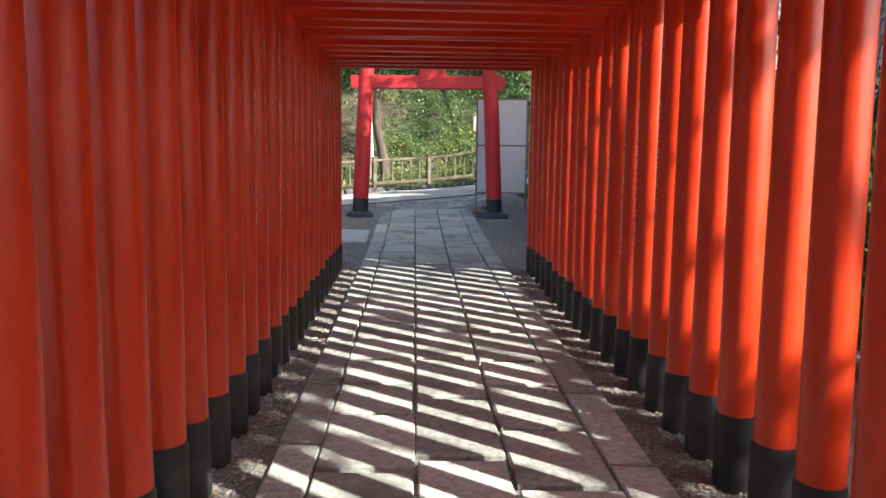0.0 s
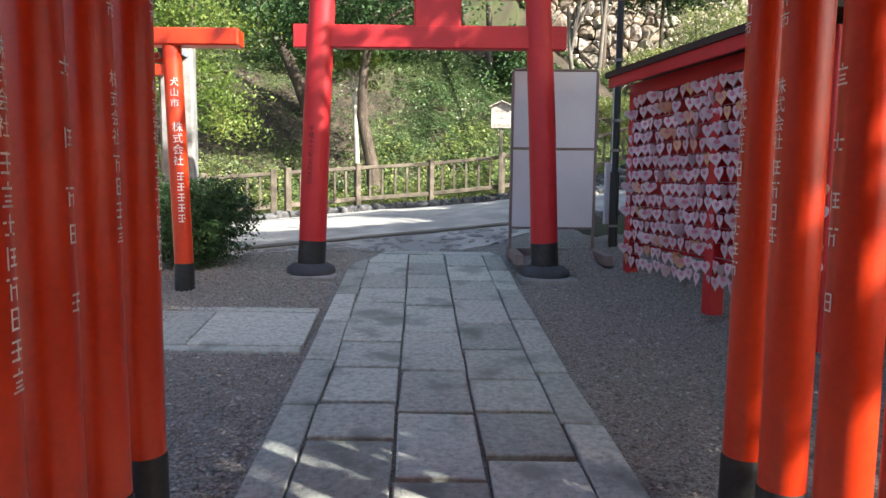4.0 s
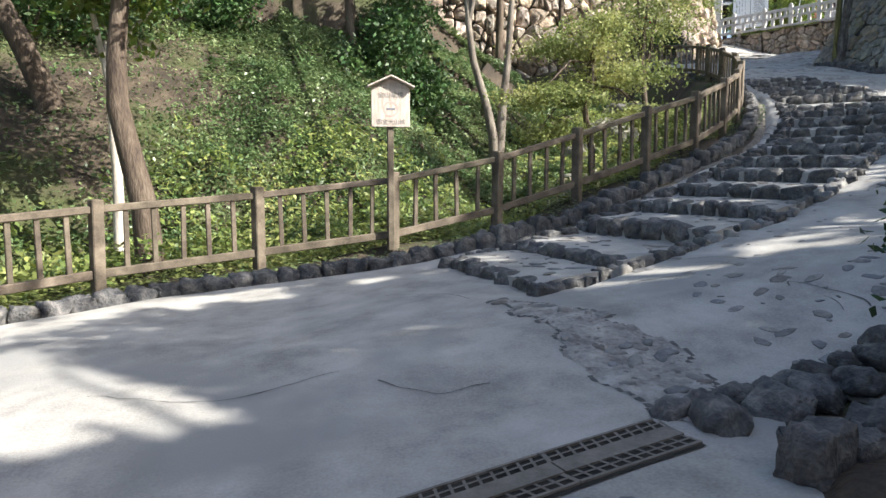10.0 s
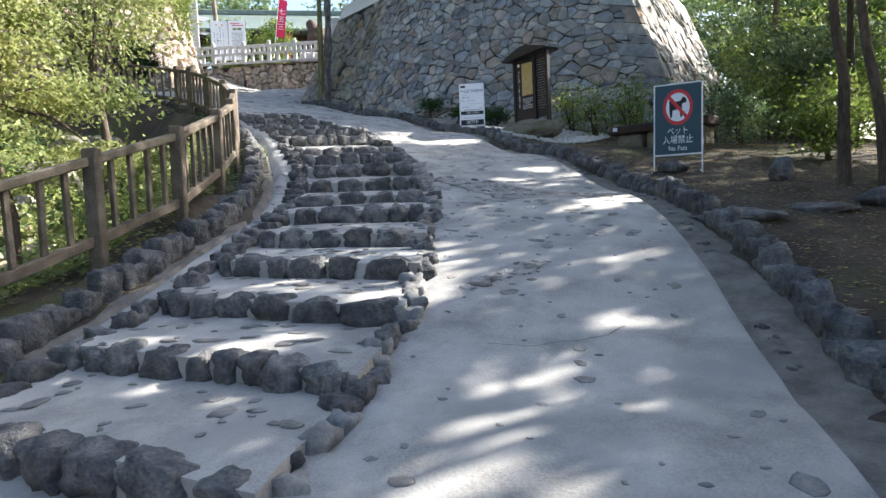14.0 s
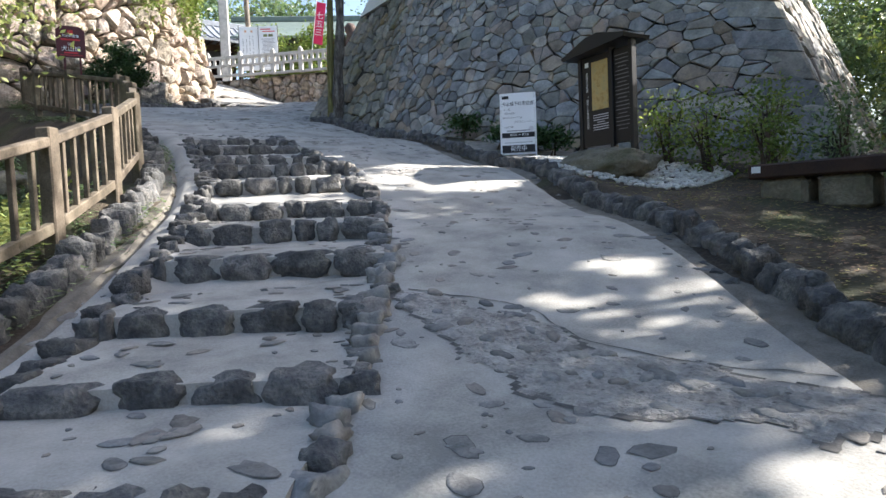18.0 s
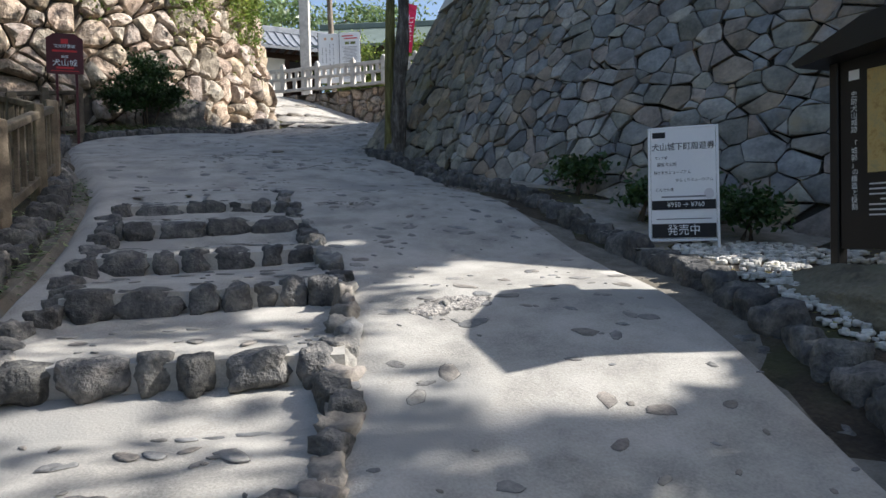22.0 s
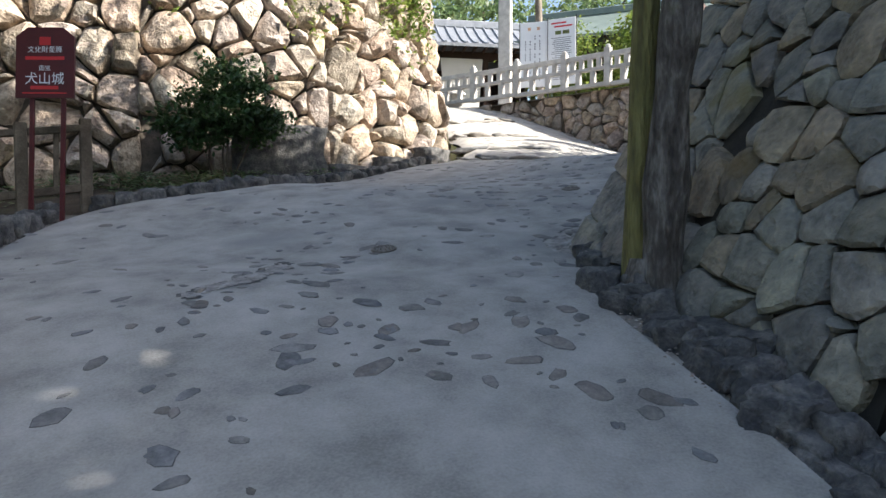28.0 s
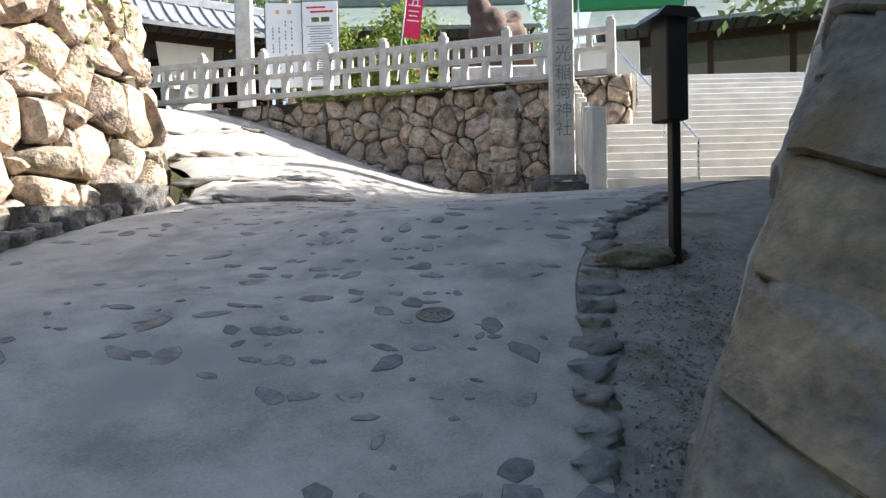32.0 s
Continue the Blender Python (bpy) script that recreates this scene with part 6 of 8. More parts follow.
def sunlit(pts):
    """Which leaf points would shade the sunlit ground."""
    hit = np.zeros(len(pts), bool)
    for z, poly, least in SUNNY:
        f = (pts[:, 2] - z) / SUN_TO.z
        x, y = pts[:, 0] - f * SUN_TO.x, pts[:, 1] - f * SUN_TO.y
        ins = np.zeros(len(pts), bool)
        for (ax, ay), (bx, by) in zip(poly, poly[1:] + poly[:1]):
            if ay != by:
                ins ^= ((ay > y) != (by > y)) & (x < (bx - ax) * (y - ay) / (by - ay) + ax)
        for i in np.nonzero(ins & ~hit)[0]:
            hit[i] = least < -1 or noise.noise((x[i] * 1.6, y[i] * 1.6, z)) + 0.5 * noise.noise((x[i] * 4, y[i] * 4, z)) > least
    return hit


def tree(base, stems, blobs, leaves, size, mat, bark, label, per=45, spread=0.35, name="tree", limbs=6, gaps=False):
    """A tree: tapered stems given as (points, first radius), limbs out to the crown, and a crown of leaf clumps."""
    t = thing(name, label, "tree", m=Matrix.Translation(base))
    for pts, r in stems:
        pp = spline(pts, 9)
        part("trunk", Geo().tube([p + Vector((0.03 * noise.noise(p * 3), 0.03 * noise.noise(p * 3 + Vector((5, 5, 5))), 0)) for p in pp], [r * (1.25 - 0.25 * min(1, k)) * (1 - 0.6 * k / 8) for k in range(9)], 12), bark, t, smooth=True)
    for k in range(limbs):
        c, r = blobs[k % len(blobs)]
        pts, rad = stems[k % len(stems)]
        a = Vector(pts[-1]).lerp(Vector(pts[max(0, len(pts) - 2)]), rng.uniform(0, 0.8))
        e = Vector(c) + Vector((rng.uniform(-0.7, 0.7) * r[0], rng.uniform(-0.7, 0.7) * r[1], rng.uniform(-0.3, 0.5) * r[2]))
        mid = a.lerp(e, 0.5) + Vector((0, 0, 0.15 * (e - a).length))
        part("limb", Geo().tube([a, mid, e], [rad * 0.4, rad * 0.26, rad * 0.08], 7), bark, t, smooth=True)
    pts = clumps(blobs, max(1, leaves // per), per, spread)
    if gaps:
        pts = pts[~sunlit(pts + np.array(base))]
    part("crown", leaf_mesh("crown", pts, size, mat), mat, t)
    return t


def shrub(base, blobs, leaves, size, mat, label, per=30, spread=0.14, name="shrub", stems=4, bark=None):
    t = thing(name, label, "shrub", m=Matrix.Translation(base))
    for k in range(stems):
        c, r = blobs[k % len(blobs)]
        part("stem", Geo().tube([(rng.uniform(-0.08, 0.08), rng.uniform(-0.08, 0.08), -0.1), (c[0] * 0.5, c[1] * 0.5, c[2] * 0.5), (c[0] + rng.uniform(-0.5, 0.5) * r[0], c[1] + rng.uniform(-0.5, 0.5) * r[1], c[2])], [0.025, 0.018, 0.008], 6), bark or M_BARK, t, smooth=True)
    part("foliage", leaf_mesh("foliage", clumps(blobs, max(1, leaves // per), per, spread), size, mat), mat, t)
    return t


def on(x, y, dz=0.0):
    return (x, y, land(x, y) + dz)


# trees beyond the fence
tree(on(-1.95, 22.7), [([(0, 0, -0.2), (-0.05, 0, 0.9), (-0.3, 0, 2.2), (-0.25, 0.1, 3.6), (0.1, 0.2, 5.2)], 0.2)], [((0.2, 0.3, 5.2), (2.6, 2.2, 1.0)), ((-1.2, 0.5, 4.5), (1.6, 1.5, 0.7)), ((1.2, 0, 4.3), (1.2, 1.0, 0.5)), ((-2.6, 0.6, 5.0), (1.8, 1.7, 0.9)), ((-0.6, 1.6, 5.8), (2.2, 1.8, 0.9))],
     22000, 0.13, M_LEAF_DARK, M_BARK, "dark slender tree leaning over the fence", gaps=True)
tree(on(-2.55, 23.6), [([(0, 0, -0.2), (0.02, 0, 1.4), (-0.05, 0, 3.2)], 0.1)], [((0.2, 0, 4.0), (0.9, 0.8, 0.9))], 900, 0.16, M_LEAF, M_BARK_SUNLIT, "thin pale dead-looking trunk with few leaves", limbs=4)
tree(on(-5.3, 27.0), [([(0.9, 0, -0.3), (0.3, 0, 1.3), (-0.9, 0, 3.6), (-2.2, 0, 6.4)], 0.24)], [((-2.4, 0.5, 7.6), (3.0, 2.5, 1.6)), ((0, 1, 7.8), (2.4, 2, 1.3))], 8000, 0.24, M_LEAF_DARK, M_BARK, "dark tree leaning on the bank")
tree(on(4.75, 29.0), [([(0, 0, -0.2), (-0.15, 0, 1.2), (-0.6, 0, 2.8), (-0.8, 0, 5.0)], 0.14), ([(0.05, 0, -0.2), (0.15, 0, 1.2), (0.3, 0, 2.8), (0.5, 0, 5.4)], 0.14)], [((-0.6, 0, 6.4), (1.9, 1.6, 1.1)), ((0.8, 0.3, 6.8), (1.7, 1.6, 1.0))],
     5000, 0.18, M_LEAF, M_BARK_PALE, "tree with two pale trunks on the bank")
tree(on(5.75, 25.9), [([(0, 0, -0.2), (0.1, 0, 1.0), (-0.1, 0, 2.2), (0.1, 0, 3.0)], 0.09)], [((-0.9, -0.3, 2.2), (1.1, 0.9, 0.22)), ((0.7, 0.1, 2.7), (1.2, 1.0, 0.22)), ((-0.3, 0, 3.2), (1.0, 0.9, 0.2)), ((1.0, -0.5, 1.8), (0.8, 0.7, 0.2)), ((0.1, -0.2, 3.6), (0.6, 0.6, 0.2)), ((-0.6, 0.3, 1.5), (0.9, 0.7, 0.2))],
     16000, 0.085, M_LEAF_MAPLE, M_BARK, "pale green maple reaching up from the gully", per=60, spread=0.19, limbs=9)
tree(on(8.2, 28.3), [([(0, 0, -0.2), (0.1, 0, 1.5), (-0.1, 0, 3.2)], 0.1)], [((0, 0, 3.4), (1.3, 1.2, 0.6)), ((0.5, 0.2, 4.3), (1.2, 1.1, 0.6))], 7000, 0.09, M_LEAF_MAPLE, M_BARK, "pale green maple in the gully", limbs=7)
tree(on(-6.9, 21.6), [([(0, 0, -0.2), (0.2, 0, 1.2), (0.6, -0.2, 2.6), (0.9, -0.3, 3.4)], 0.1)], [((1.2, -0.6, 3.0), (1.1, 0.9, 0.5)), ((0.2, -0.3, 3.6), (1.3, 1.1, 0.6)), ((1.7, -0.8, 2.3), (0.8, 0.6, 0.4)), ((-1.2, 0, 3.0), (1.2, 1.0, 0.6)), ((0.9, 0, 4.6), (1.6, 1.2, 0.7))],
     15000, 0.1, M_LEAF, M_BARK, "bright green leafy tree by the fence", per=40, spread=0.26, limbs=9)
hr_ = random.Random(21)
for x, y, h in ((-12, 24, 9), (-8.5, 28, 10), (-3, 32, 9), (1.5, 31.5, 9), (6.2, 33.5, 9), (-6, 36, 10), (2.5, 37.5, 10), (9.5, 36.8, 8), (-13, 33, 11), (-16, 20, 10), (-1, 42, 11), (-9, 43, 11), (6, 43, 10), (3.6, 33.6, 6.5), (-7, 30.5, 8)):
    lean = hr_.uniform(-0.8, 0.8)
    tree(on(x, y), [([(0, 0, -0.3), (lean * 0.3, 0, h * 0.3), (lean, 0.2, h * 0.65), (lean * 1.2, 0, h * 0.9)], hr_.uniform(0.13, 0.24))],
         [((lean, 0, h * 0.82), (2.6, 2.4, 1.7)), ((lean + 1.3, 0.5, h * 0.68), (1.8, 1.6, 1.0)), ((lean - 1.4, -0.4, h * 0.7), (1.8, 1.7, 1.0))],
         9000, 0.2, M_LEAF_DARK if hr_.random() < 0.55 else M_LEAF_IVY, M_BARK, "tall woodland tree on the bank", spread=0.45)

# tall trees on the side of the sun, most added out of view for shade
for x, y, h, n in ((12.4, 16.6, 8.5, 1700), (12.2, 13.6, 10, 2400), (4.6, 6.4, 8.0, 5500), (8.6, 4.2, 10, 6500), (9.4, 13.8, 8.5, 5500), (15.0, 11.6, 11, 2600), (10.2, 8.2, 9.5, 18000), (12.0, 11.0, 9.5, 4500), (9.0, 5.9, 9, 10000), (17.8, 16.9, 9.5, 5200), (18.8, 18.2, 8.5, 6500), (20.5, 14.2, 11, 3000), (18.2, 9.8, 11, 6000),
                   (12.3, 4.8, 11, 6000), (25, 17.2, 11, 5200), (23, 9, 12, 5200), (29, 13, 12, 5200), (32, 18, 12, 5200), (27, 5, 12, 5200), (6.7, 8.3, 8.6, 9000), (8.2, 10.6, 9.2, 6000), (7.4, -1.4, 8.4, 2200), (9.6, -4.6, 9.6, 1800), (6.2, 1.6, 7.6, 1500), (16.3, 12.8, 9.5, 4200), (25.4, 20.8, 9.0, 1800)):
    lean = hr_.uniform(-0.6, 0.6)
    tree(on(x, y), [([(0, 0, -0.3), (lean * 0.2, 0.1, h * 0.3), (lean, 0, h * 0.6), (lean * 1.2, 0.1, h * 0.85)], hr_.uniform(0.07, 0.13))],
         [((lean, 0, h * 0.85), (2.7, 2.6, 1.6)), ((lean + 1.5, -1.0, h * 0.7), (1.9, 1.8, 1.0)), ((lean - 1.5, 0.8, h * 0.68), (1.9, 1.8, 1.0)), ((lean + 0.3, 1.6, h * 0.6), (1.5, 1.5, 0.8))],
         n, 0.27, M_LEAF if hr_.random() < 0.5 else M_LEAF_IVY, M_BARK, "tall leafy tree beside the path, most added for shade", spread=0.45, gaps=True)

tree(on(10.75, 17.25), [([(0, 0, -0.2), (-0.02, 0.03, 0.7), (-0.08, 0.15, 1.5), (-0.15, 0.3, 2.8), (-0.2, 0.4, 5.0)], 0.07)], [((-0.3, 0.3, 5.4), (1.5, 1.3, 0.6)), ((0.6, -0.6, 5.0), (1.2, 1.1, 0.5))], 3000, 0.16, M_LEAF_IVY, M_BARK, "dark leaning tree with a bent trunk on the verge", gaps=True)
tree(on(10.95, 17.65), [([(0, 0, -0.2), (0.03, 0, 1.0), (-0.05, 0.1, 2.4), (0, 0.1, 5.0)], 0.075)], [((0, 0, 5.2), (1.4, 1.3, 0.6)), ((0.8, 0.5, 5.8), (1.3, 1.2, 0.6))], 3000, 0.16, M_LEAF_IVY, M_BARK, "slender tree wound with creepers on the verge", gaps=True)
for x, y, h in ((45, 20.5, 14), (44, 25, 14), (47, 29.5, 14), (39, 22.8, 11), (52, 24, 16), (49, 17, 15), (36, 18.4, 10)):
    tree(on(x, y), [([(0, 0, -0.3), (0.2, 0, h * 0.4), (0, 0, h * 0.8)], 0.22)], [((0, 0, h * 0.72), (3.4, 3.4, 2.6)), ((1.2, 1.5, h * 0.45), (2.4, 2.4, 1.7)), ((-1.0, -1.5, h * 0.5), (2.4, 2.4, 1.7))], 5200, 0.36, M_LEAF if hr_.random() < 0.6 else M_LEAF_IVY, M_BARK, "tall tree in the wood beyond the castle wall", spread=0.6)

# trees added on the castle terrace, behind the wall, to shade the road
for x, y, h in ((22.5, 29.3, 7.2), (24.8, 33.0, 4.8), (21.8, 25.6, 6.0), (25.5, 28.5, 6.0), (23.6, 31.2, 4.4), (27.6, 32.4, 5.0), (20.9, 31.8, 4.4), (24.8, 32.8, 8.2), (20.9, 32.9, 9.0), (21.2, 33.7, 8.6), (26.2, 35.3, 5.6), (28.3, 36.4, 5.8), (24.6, 34.8, 5.6), (21.0, 23.7, 3.7)):
    tree((x, y, 9.3), [([(0, 0, -0.3), (0.1, 0, h * 0.4), (0, 0, h * 0.8)], 0.16)], [((0, 0, h * 0.72), (2.0, 2.0, 1.3)), ((0.6, 0.8, h * 0.5), (1.5, 1.5, 0.9)), ((-0.6, -0.8, h * 0.5), (1.5, 1.5, 0.9))], 11000, 0.22, M_LEAF_IVY, M_BARK, "leafy tree added on the castle terrace for its shade", spread=0.4, gaps=True)

# double tree at the corner of the castle wall
dt = tree((17.72, 32.79, 6.08), [([(0.07, 0.13, -0.6), (0.08, 0.06, 1.0), (0.1, 0.0, 2.6), (0.2, 0.1, 4.0), (0.35, 0.5, 6.5)], 0.12)],
          [((0.4, 0, 7.6), (2.4, 2.2, 1.3)), ((-0.9, 0.8, 6.6), (1.4, 1.3, 0.7))], 5000, 0.2, M_LEAF_IVY, M_BARK_MOSS, "double-stemmed mossy tree against the castle wall", limbs=5)
pp = spline([(0.1, -0.08, -0.6), (0.13, -0.12, 0.5), (0.12, -0.2, 1.4), (0.16, -0.28, 2.4), (0.3, -0.2, 4.0), (0.5, -0.2, 7.0)], 15)
part("trunk", Geo().tube([p + Vector((0.05 * noise.noise(p * 2), 0.05 * noise.noise(p * 2 + Vector((5, 5, 5))), 0)) for p in pp], [0.155 - 0.005 * k + 0.02 * math.sin(k * 1.9) for k in range(15)], 14), M_BARK_GREY, dt, "dark grey lichen-covered trunk", smooth=True)
# shrubs
shrub(on(-3.05, 13.3), [((0, 0, 0.55), (0.72, 0.62, 0.5)), ((0.35, -0.1, 0.75), (0.45, 0.4, 0.35)), ((-0.35, 0.1, 0.7), (0.45, 0.4, 0.4)), ((0.1, -0.3, 0.35), (0.5, 0.4, 0.3))], 30000, 0.042, M_LEAF_DARK, "rounded dark green azalea bush", per=36, spread=0.06)
shrub((15.4, 39.7, 7.2), [((0, 0, 1.25), (0.8, 0.55, 0.5)), ((0.15, 0, 1.75), (0.5, 0.45, 0.4)), ((-0.4, 0, 1.0), (0.55, 0.45, 0.35)), ((0.55, 0, 1.1), (0.5, 0.4, 0.35))], 7000, 0.1, M_LEAF_DARK, "dark glossy evergreen shrub at the wall", per=30, spread=0.12)
def strap_plant(base, n, reach, label):
    """A clump of long arching leaves."""
    t = thing("lily_clump", label, "plant", m=Matrix.Translation(base))
    g = Geo()
    r = random.Random(int(base[0] * 100))
    for _ in range(n):
        a, l, up = r.uniform(0, 6.28), reach * r.uniform(0.6, 1.1), r.uniform(0.5, 1.1)
        w = r.uniform(0.022, 0.042)
        c, d = Vector((math.cos(a), math.sin(a), 0)), Vector((-math.sin(a), math.cos(a), 0))
        k0 = len(g.v)
        for i in range(7):
            f = i / 6
            q = c * (0.03 + l * (f ** 1.2)) + Vector((0, 0, l * (up * f * 1.5 - 1.25 * up * f * f)))
            ww = w * (1 - f ** 3) + 0.001
            g.v += [tuple(q - d * ww + Vector((0, 0, 0.006))), tuple(q), tuple(q + d * ww + Vector((0, 0, 0.006)))]
        for i in range(6):
            g.f += [(k0 + 3 * i, k0 + 3 * i + 1, k0 + 3 * i + 4, k0 + 3 * i + 3), (k0 + 3 * i + 1, k0 + 3 * i + 2, k0 + 3 * i + 5, k0 + 3 * i + 4)]
    part("foliage", g.mesh("foliage", M_LEAF_IVY, fix=False), M_LEAF_IVY, t)


for x, y, l in ((4.15, 15.95, 0.75), (3.75, 15.6, 0.8), (4.6, 16.15, 0.6), (5.2, 16.3, 0.5), (3.3, 15.45, 0.7), (4.4, 15.5, 0.8)):
    strap_plant((x, y, lie(x, y) + 0.05), 30, l * 0.8, "clump of long green arching leaves beside the gutter")
shrub((3.0, 15.2, lie(3.0, 15.2)), [((-0.1, 0.3, 0.8), (0.35, 0.25, 0.35)), ((0.2, 0.0, 0.8), (0.5, 0.35, 0.45)), ((0.85, 0.1, 1.0), (0.6, 0.4, 0.4)), ((0.6, -0.3, 0.3), (0.8, 0.4, 0.3)), ((1.5, 0.2, 0.6), (0.6, 0.4, 0.4))], 9000, 0.075, M_LEAF_DARK, "dark broad-leaved shrub at the road's edge", per=18, spread=0.1, stems=9)
# the first seven stand beside the tunnel, added to keep sky light out
for x, y, s in ((3.4, 6.6, 0.95), (3.5, 5.2, 1.1), (3.3, 3.9, 1.0), (3.5, 2.5, 1.1), (3.4, 1.1, 1.0), (3.6, -0.4, 1.1), (3.4, -1.9, 1.0), (4.4, 14.6, 1.1), (5.6, 15.2, 1.3), (4.1, 13.2, 1.3), (4.9, 12.2, 1.6), (4.4, 11.0, 1.4), (4.8, 9.6, 1.5), (4.6, 8.0, 1.5), (3.5, 14.3, 0.7)):
    shrub(on(x, y), [((0, 0, 0.6 * s), (0.8 * s, 0.75 * s, 0.55 * s)), ((0.3, 0.2, 1.1 * s), (0.6 * s, 0.6 * s, 0.5 * s))], 2600, 0.13, M_LEAF_DARK, "dark evergreen undergrowth behind the rack, some added to dim the tunnel", per=26, spread=0.2)
for x, y, s, mt in ((16.7, 23.0, 0.8, M_LEAF), (17.2, 23.8, 0.75, M_LEAF), (16.4, 22.1, 0.9, M_LEAF), (17.4, 22.3, 0.9, M_LEAF), (16.5, 21.2, 0.9, M_LEAF_IVY), (17.6, 20.7, 1.1, M_LEAF_IVY), (18.6, 19.8, 1.4, M_LEAF), (16.0, 19.8, 0.9, M_LEAF_IVY), (17.0, 18.4, 1.2, M_LEAF), (14.4, 18.2, 0.9, M_LEAF),
                   (19.6, 18.4, 1.5, M_LEAF), (21.2, 19.2, 1.6, M_LEAF), (13.0, 16.4, 1.0, M_LEAF), (15.4, 16.0, 1.3, M_LEAF), (19.0, 16.6, 1.5, M_LEAF), (11.6, 16.2, 0.8, M_LEAF_IVY), (22.6, 17.0, 1.8, M_LEAF)):
    airy = x > 16 and y > 20
    shrub(on(x, y), [((0, 0, 0.45 * s), (0.6 * s, 0.6 * s, 0.42 * s)), ((0.2, 0.1, (1.15 if airy else 0.85) * s), (0.4 * s, 0.4 * s, 0.45 * s)), ((-0.3, 0.1, 0.8 * s), (0.4 * s, 0.4 * s, 0.35 * s))], 1000 if airy else 2000, 0.075 if airy else 0.1, mt, "light green shrub at the foot of the wall" if x > 16 and y > 20 else "sunlit green shrub under the trees", per=9 if airy else 22, spread=0.16, stems=9 if airy else 4)
for x, y, w in ((20.2, 18.9, 1.7), (22.8, 19.4, 2.0), (25.4, 20.6, 2.3), (28.5, 21.0, 2.6), (24.0, 16.0, 2.2), (27.0, 17.6, 2.6), (31.5, 20.2, 3.0), (30.5, 15.5, 3.0), (35.0, 18.5, 3.4), (21.2, 15.4, 1.9), (26.0, 12.5, 2.6), (34.5, 23.5, 3.4), (38.5, 21.0, 3.8), (18.0, 14.2, 1.7), (33.5, 25.8, 4.0), (37.5, 27.4, 4.6), (42.0, 28.5, 5.0), (37.0, 23.5, 4.2)):
    shrub(on(x, y), [((0, 0, 0.6 * w), (0.9 * w, 0.85 * w, 0.6 * w)), ((0.4, 0.2, 1.2 * w), (0.7 * w, 0.7 * w, 0.5 * w)), ((-0.5, 0.3, 1.0 * w), (0.6 * w, 0.6 * w, 0.4 * w))], 4200, 0.17, M_LEAF if hr_.random() < 0.3 else (M_LEAF_IVY if hr_.random() < 0.5 else M_LEAF_DARK), "tall sunlit thicket beyond the castle wall", per=26, spread=0.26)
for x, y in ((17.1, 27.0), (17.45, 26.5), (17.2, 25.9), (17.45, 28.2)):
    shrub((x, y, lie(x, y) + 0.2), [((0, 0, 0.22), (0.3, 0.3, 0.2))], 800, 0.09, M_LEAF_DARK, "low fern at the foot of the castle wall", per=20, spread=0.1, stems=2)
for x, y in ((30.5, 50.3), (28.6, 52.3), (31.5, 55.5)):
    shrub((x, y, 11), [((0, 0, 1.8), (1.4, 1.4, 1.3)), ((0.5, 0, 3.0), (1.1, 1.1, 1.0))], 3500, 0.2, M_LEAF, "clipped garden tree on the shrine terrace", per=30, spread=0.3, name="garden_tree")
for x, y, h in ((24, 66, 12), (31, 68, 12), (38, 66, 12), (47, 60, 12), (54, 50, 12), (18, 62, 11), (13, 52, 10), (17.5, 50, 8), (8, 50, 10), (50, 36, 12), (60, 42, 12), (21, 60.5, 9), (26, 64.5, 10), (30, 62.5, 9), (37.5, 61.5, 10)):
    tree((x, y, 11.3), [([(0, 0, -0.3), (0.1, 0, h * 0.4), (0, 0, h * 0.8)], 0.25)], [((0, 0, h * 0.7), (3.6, 3.6, 2.6)), ((1.5, 0.5, h * 0.5), (2.4, 2.4, 1.6)), ((-1.5, -0.5, h * 0.5), (2.4, 2.4, 1.6))], 4200, 0.38, M_LEAF_IVY, M_BARK, "tree behind the shrine", spread=0.6)

# dark undergrowth high on the bank
for _ in range(26):
    x, y = hr_.uniform(-13, 3), hr_.uniform(29, 38)
    if dist_line(x, y, LEFT_WALL)[0] < 2:
        continue
    w = hr_.uniform(0.9, 1.7)
    shrub(on(x, y), [((0, 0, 0.6 * w), (1.0 * w, 0.9 * w, 0.6 * w)), ((0.4, 0.3, 1.1 * w), (0.7 * w, 0.7 * w, 0.5 * w))], 2600, 0.15, M_LEAF_DARK, "dark evergreen undergrowth on the bank", per=26, spread=0.22)

# mossy boulders in the gully beyond the fence
gr_ = random.Random(8)
for k in range(22):
    f = gr_.random()
    x, y = 6.2 + 5.4 * f + gr_.uniform(-0.4, 0.2), 24.6 + 7.6 * f + gr_.uniform(0.2, 2.0) * (1 - 0.5 * f)
    w = gr_.uniform(0.22, 0.5)
    boulder("boulder", pose(x - 0.9, y + 0.6, land(x - 0.9, y + 0.6) + 0.05, gr_.uniform(-15, 15), gr_.uniform(-15, 15), gr_.uniform(0, 180)), (w * gr_.uniform(1.0, 1.5), w, w * gr_.uniform(0.6, 0.9)), M_WALL_MOSS, "dark mossy boulder in the gully beyond the fence", "boulder", 30 + k)

# ivy and ground plants
def carpet(name, n, box, size, mat, label, cat, lift=(0.02, 0.18), keep=None, up=0.75, clump=0.0):
    pts, nr = [], []
    while len(pts) < n:
        x, y = rp.uniform(box[0], box[1]), rp.uniform(box[2], box[3])
        if keep and not keep(x, y):
            continue
        z = land(x, y) + clump * max(0.0, noise.noise((x * 1.1, y * 1.1, 9)) + 0.4 * noise.noise((x * 3, y * 3, 2)))
        pts.append((x, y, z + rp.uniform(*lift)))
    return tagged(new(name, leaf_mesh(name, pts, size, mat, droop=up)), label, cat, kind="stuff")


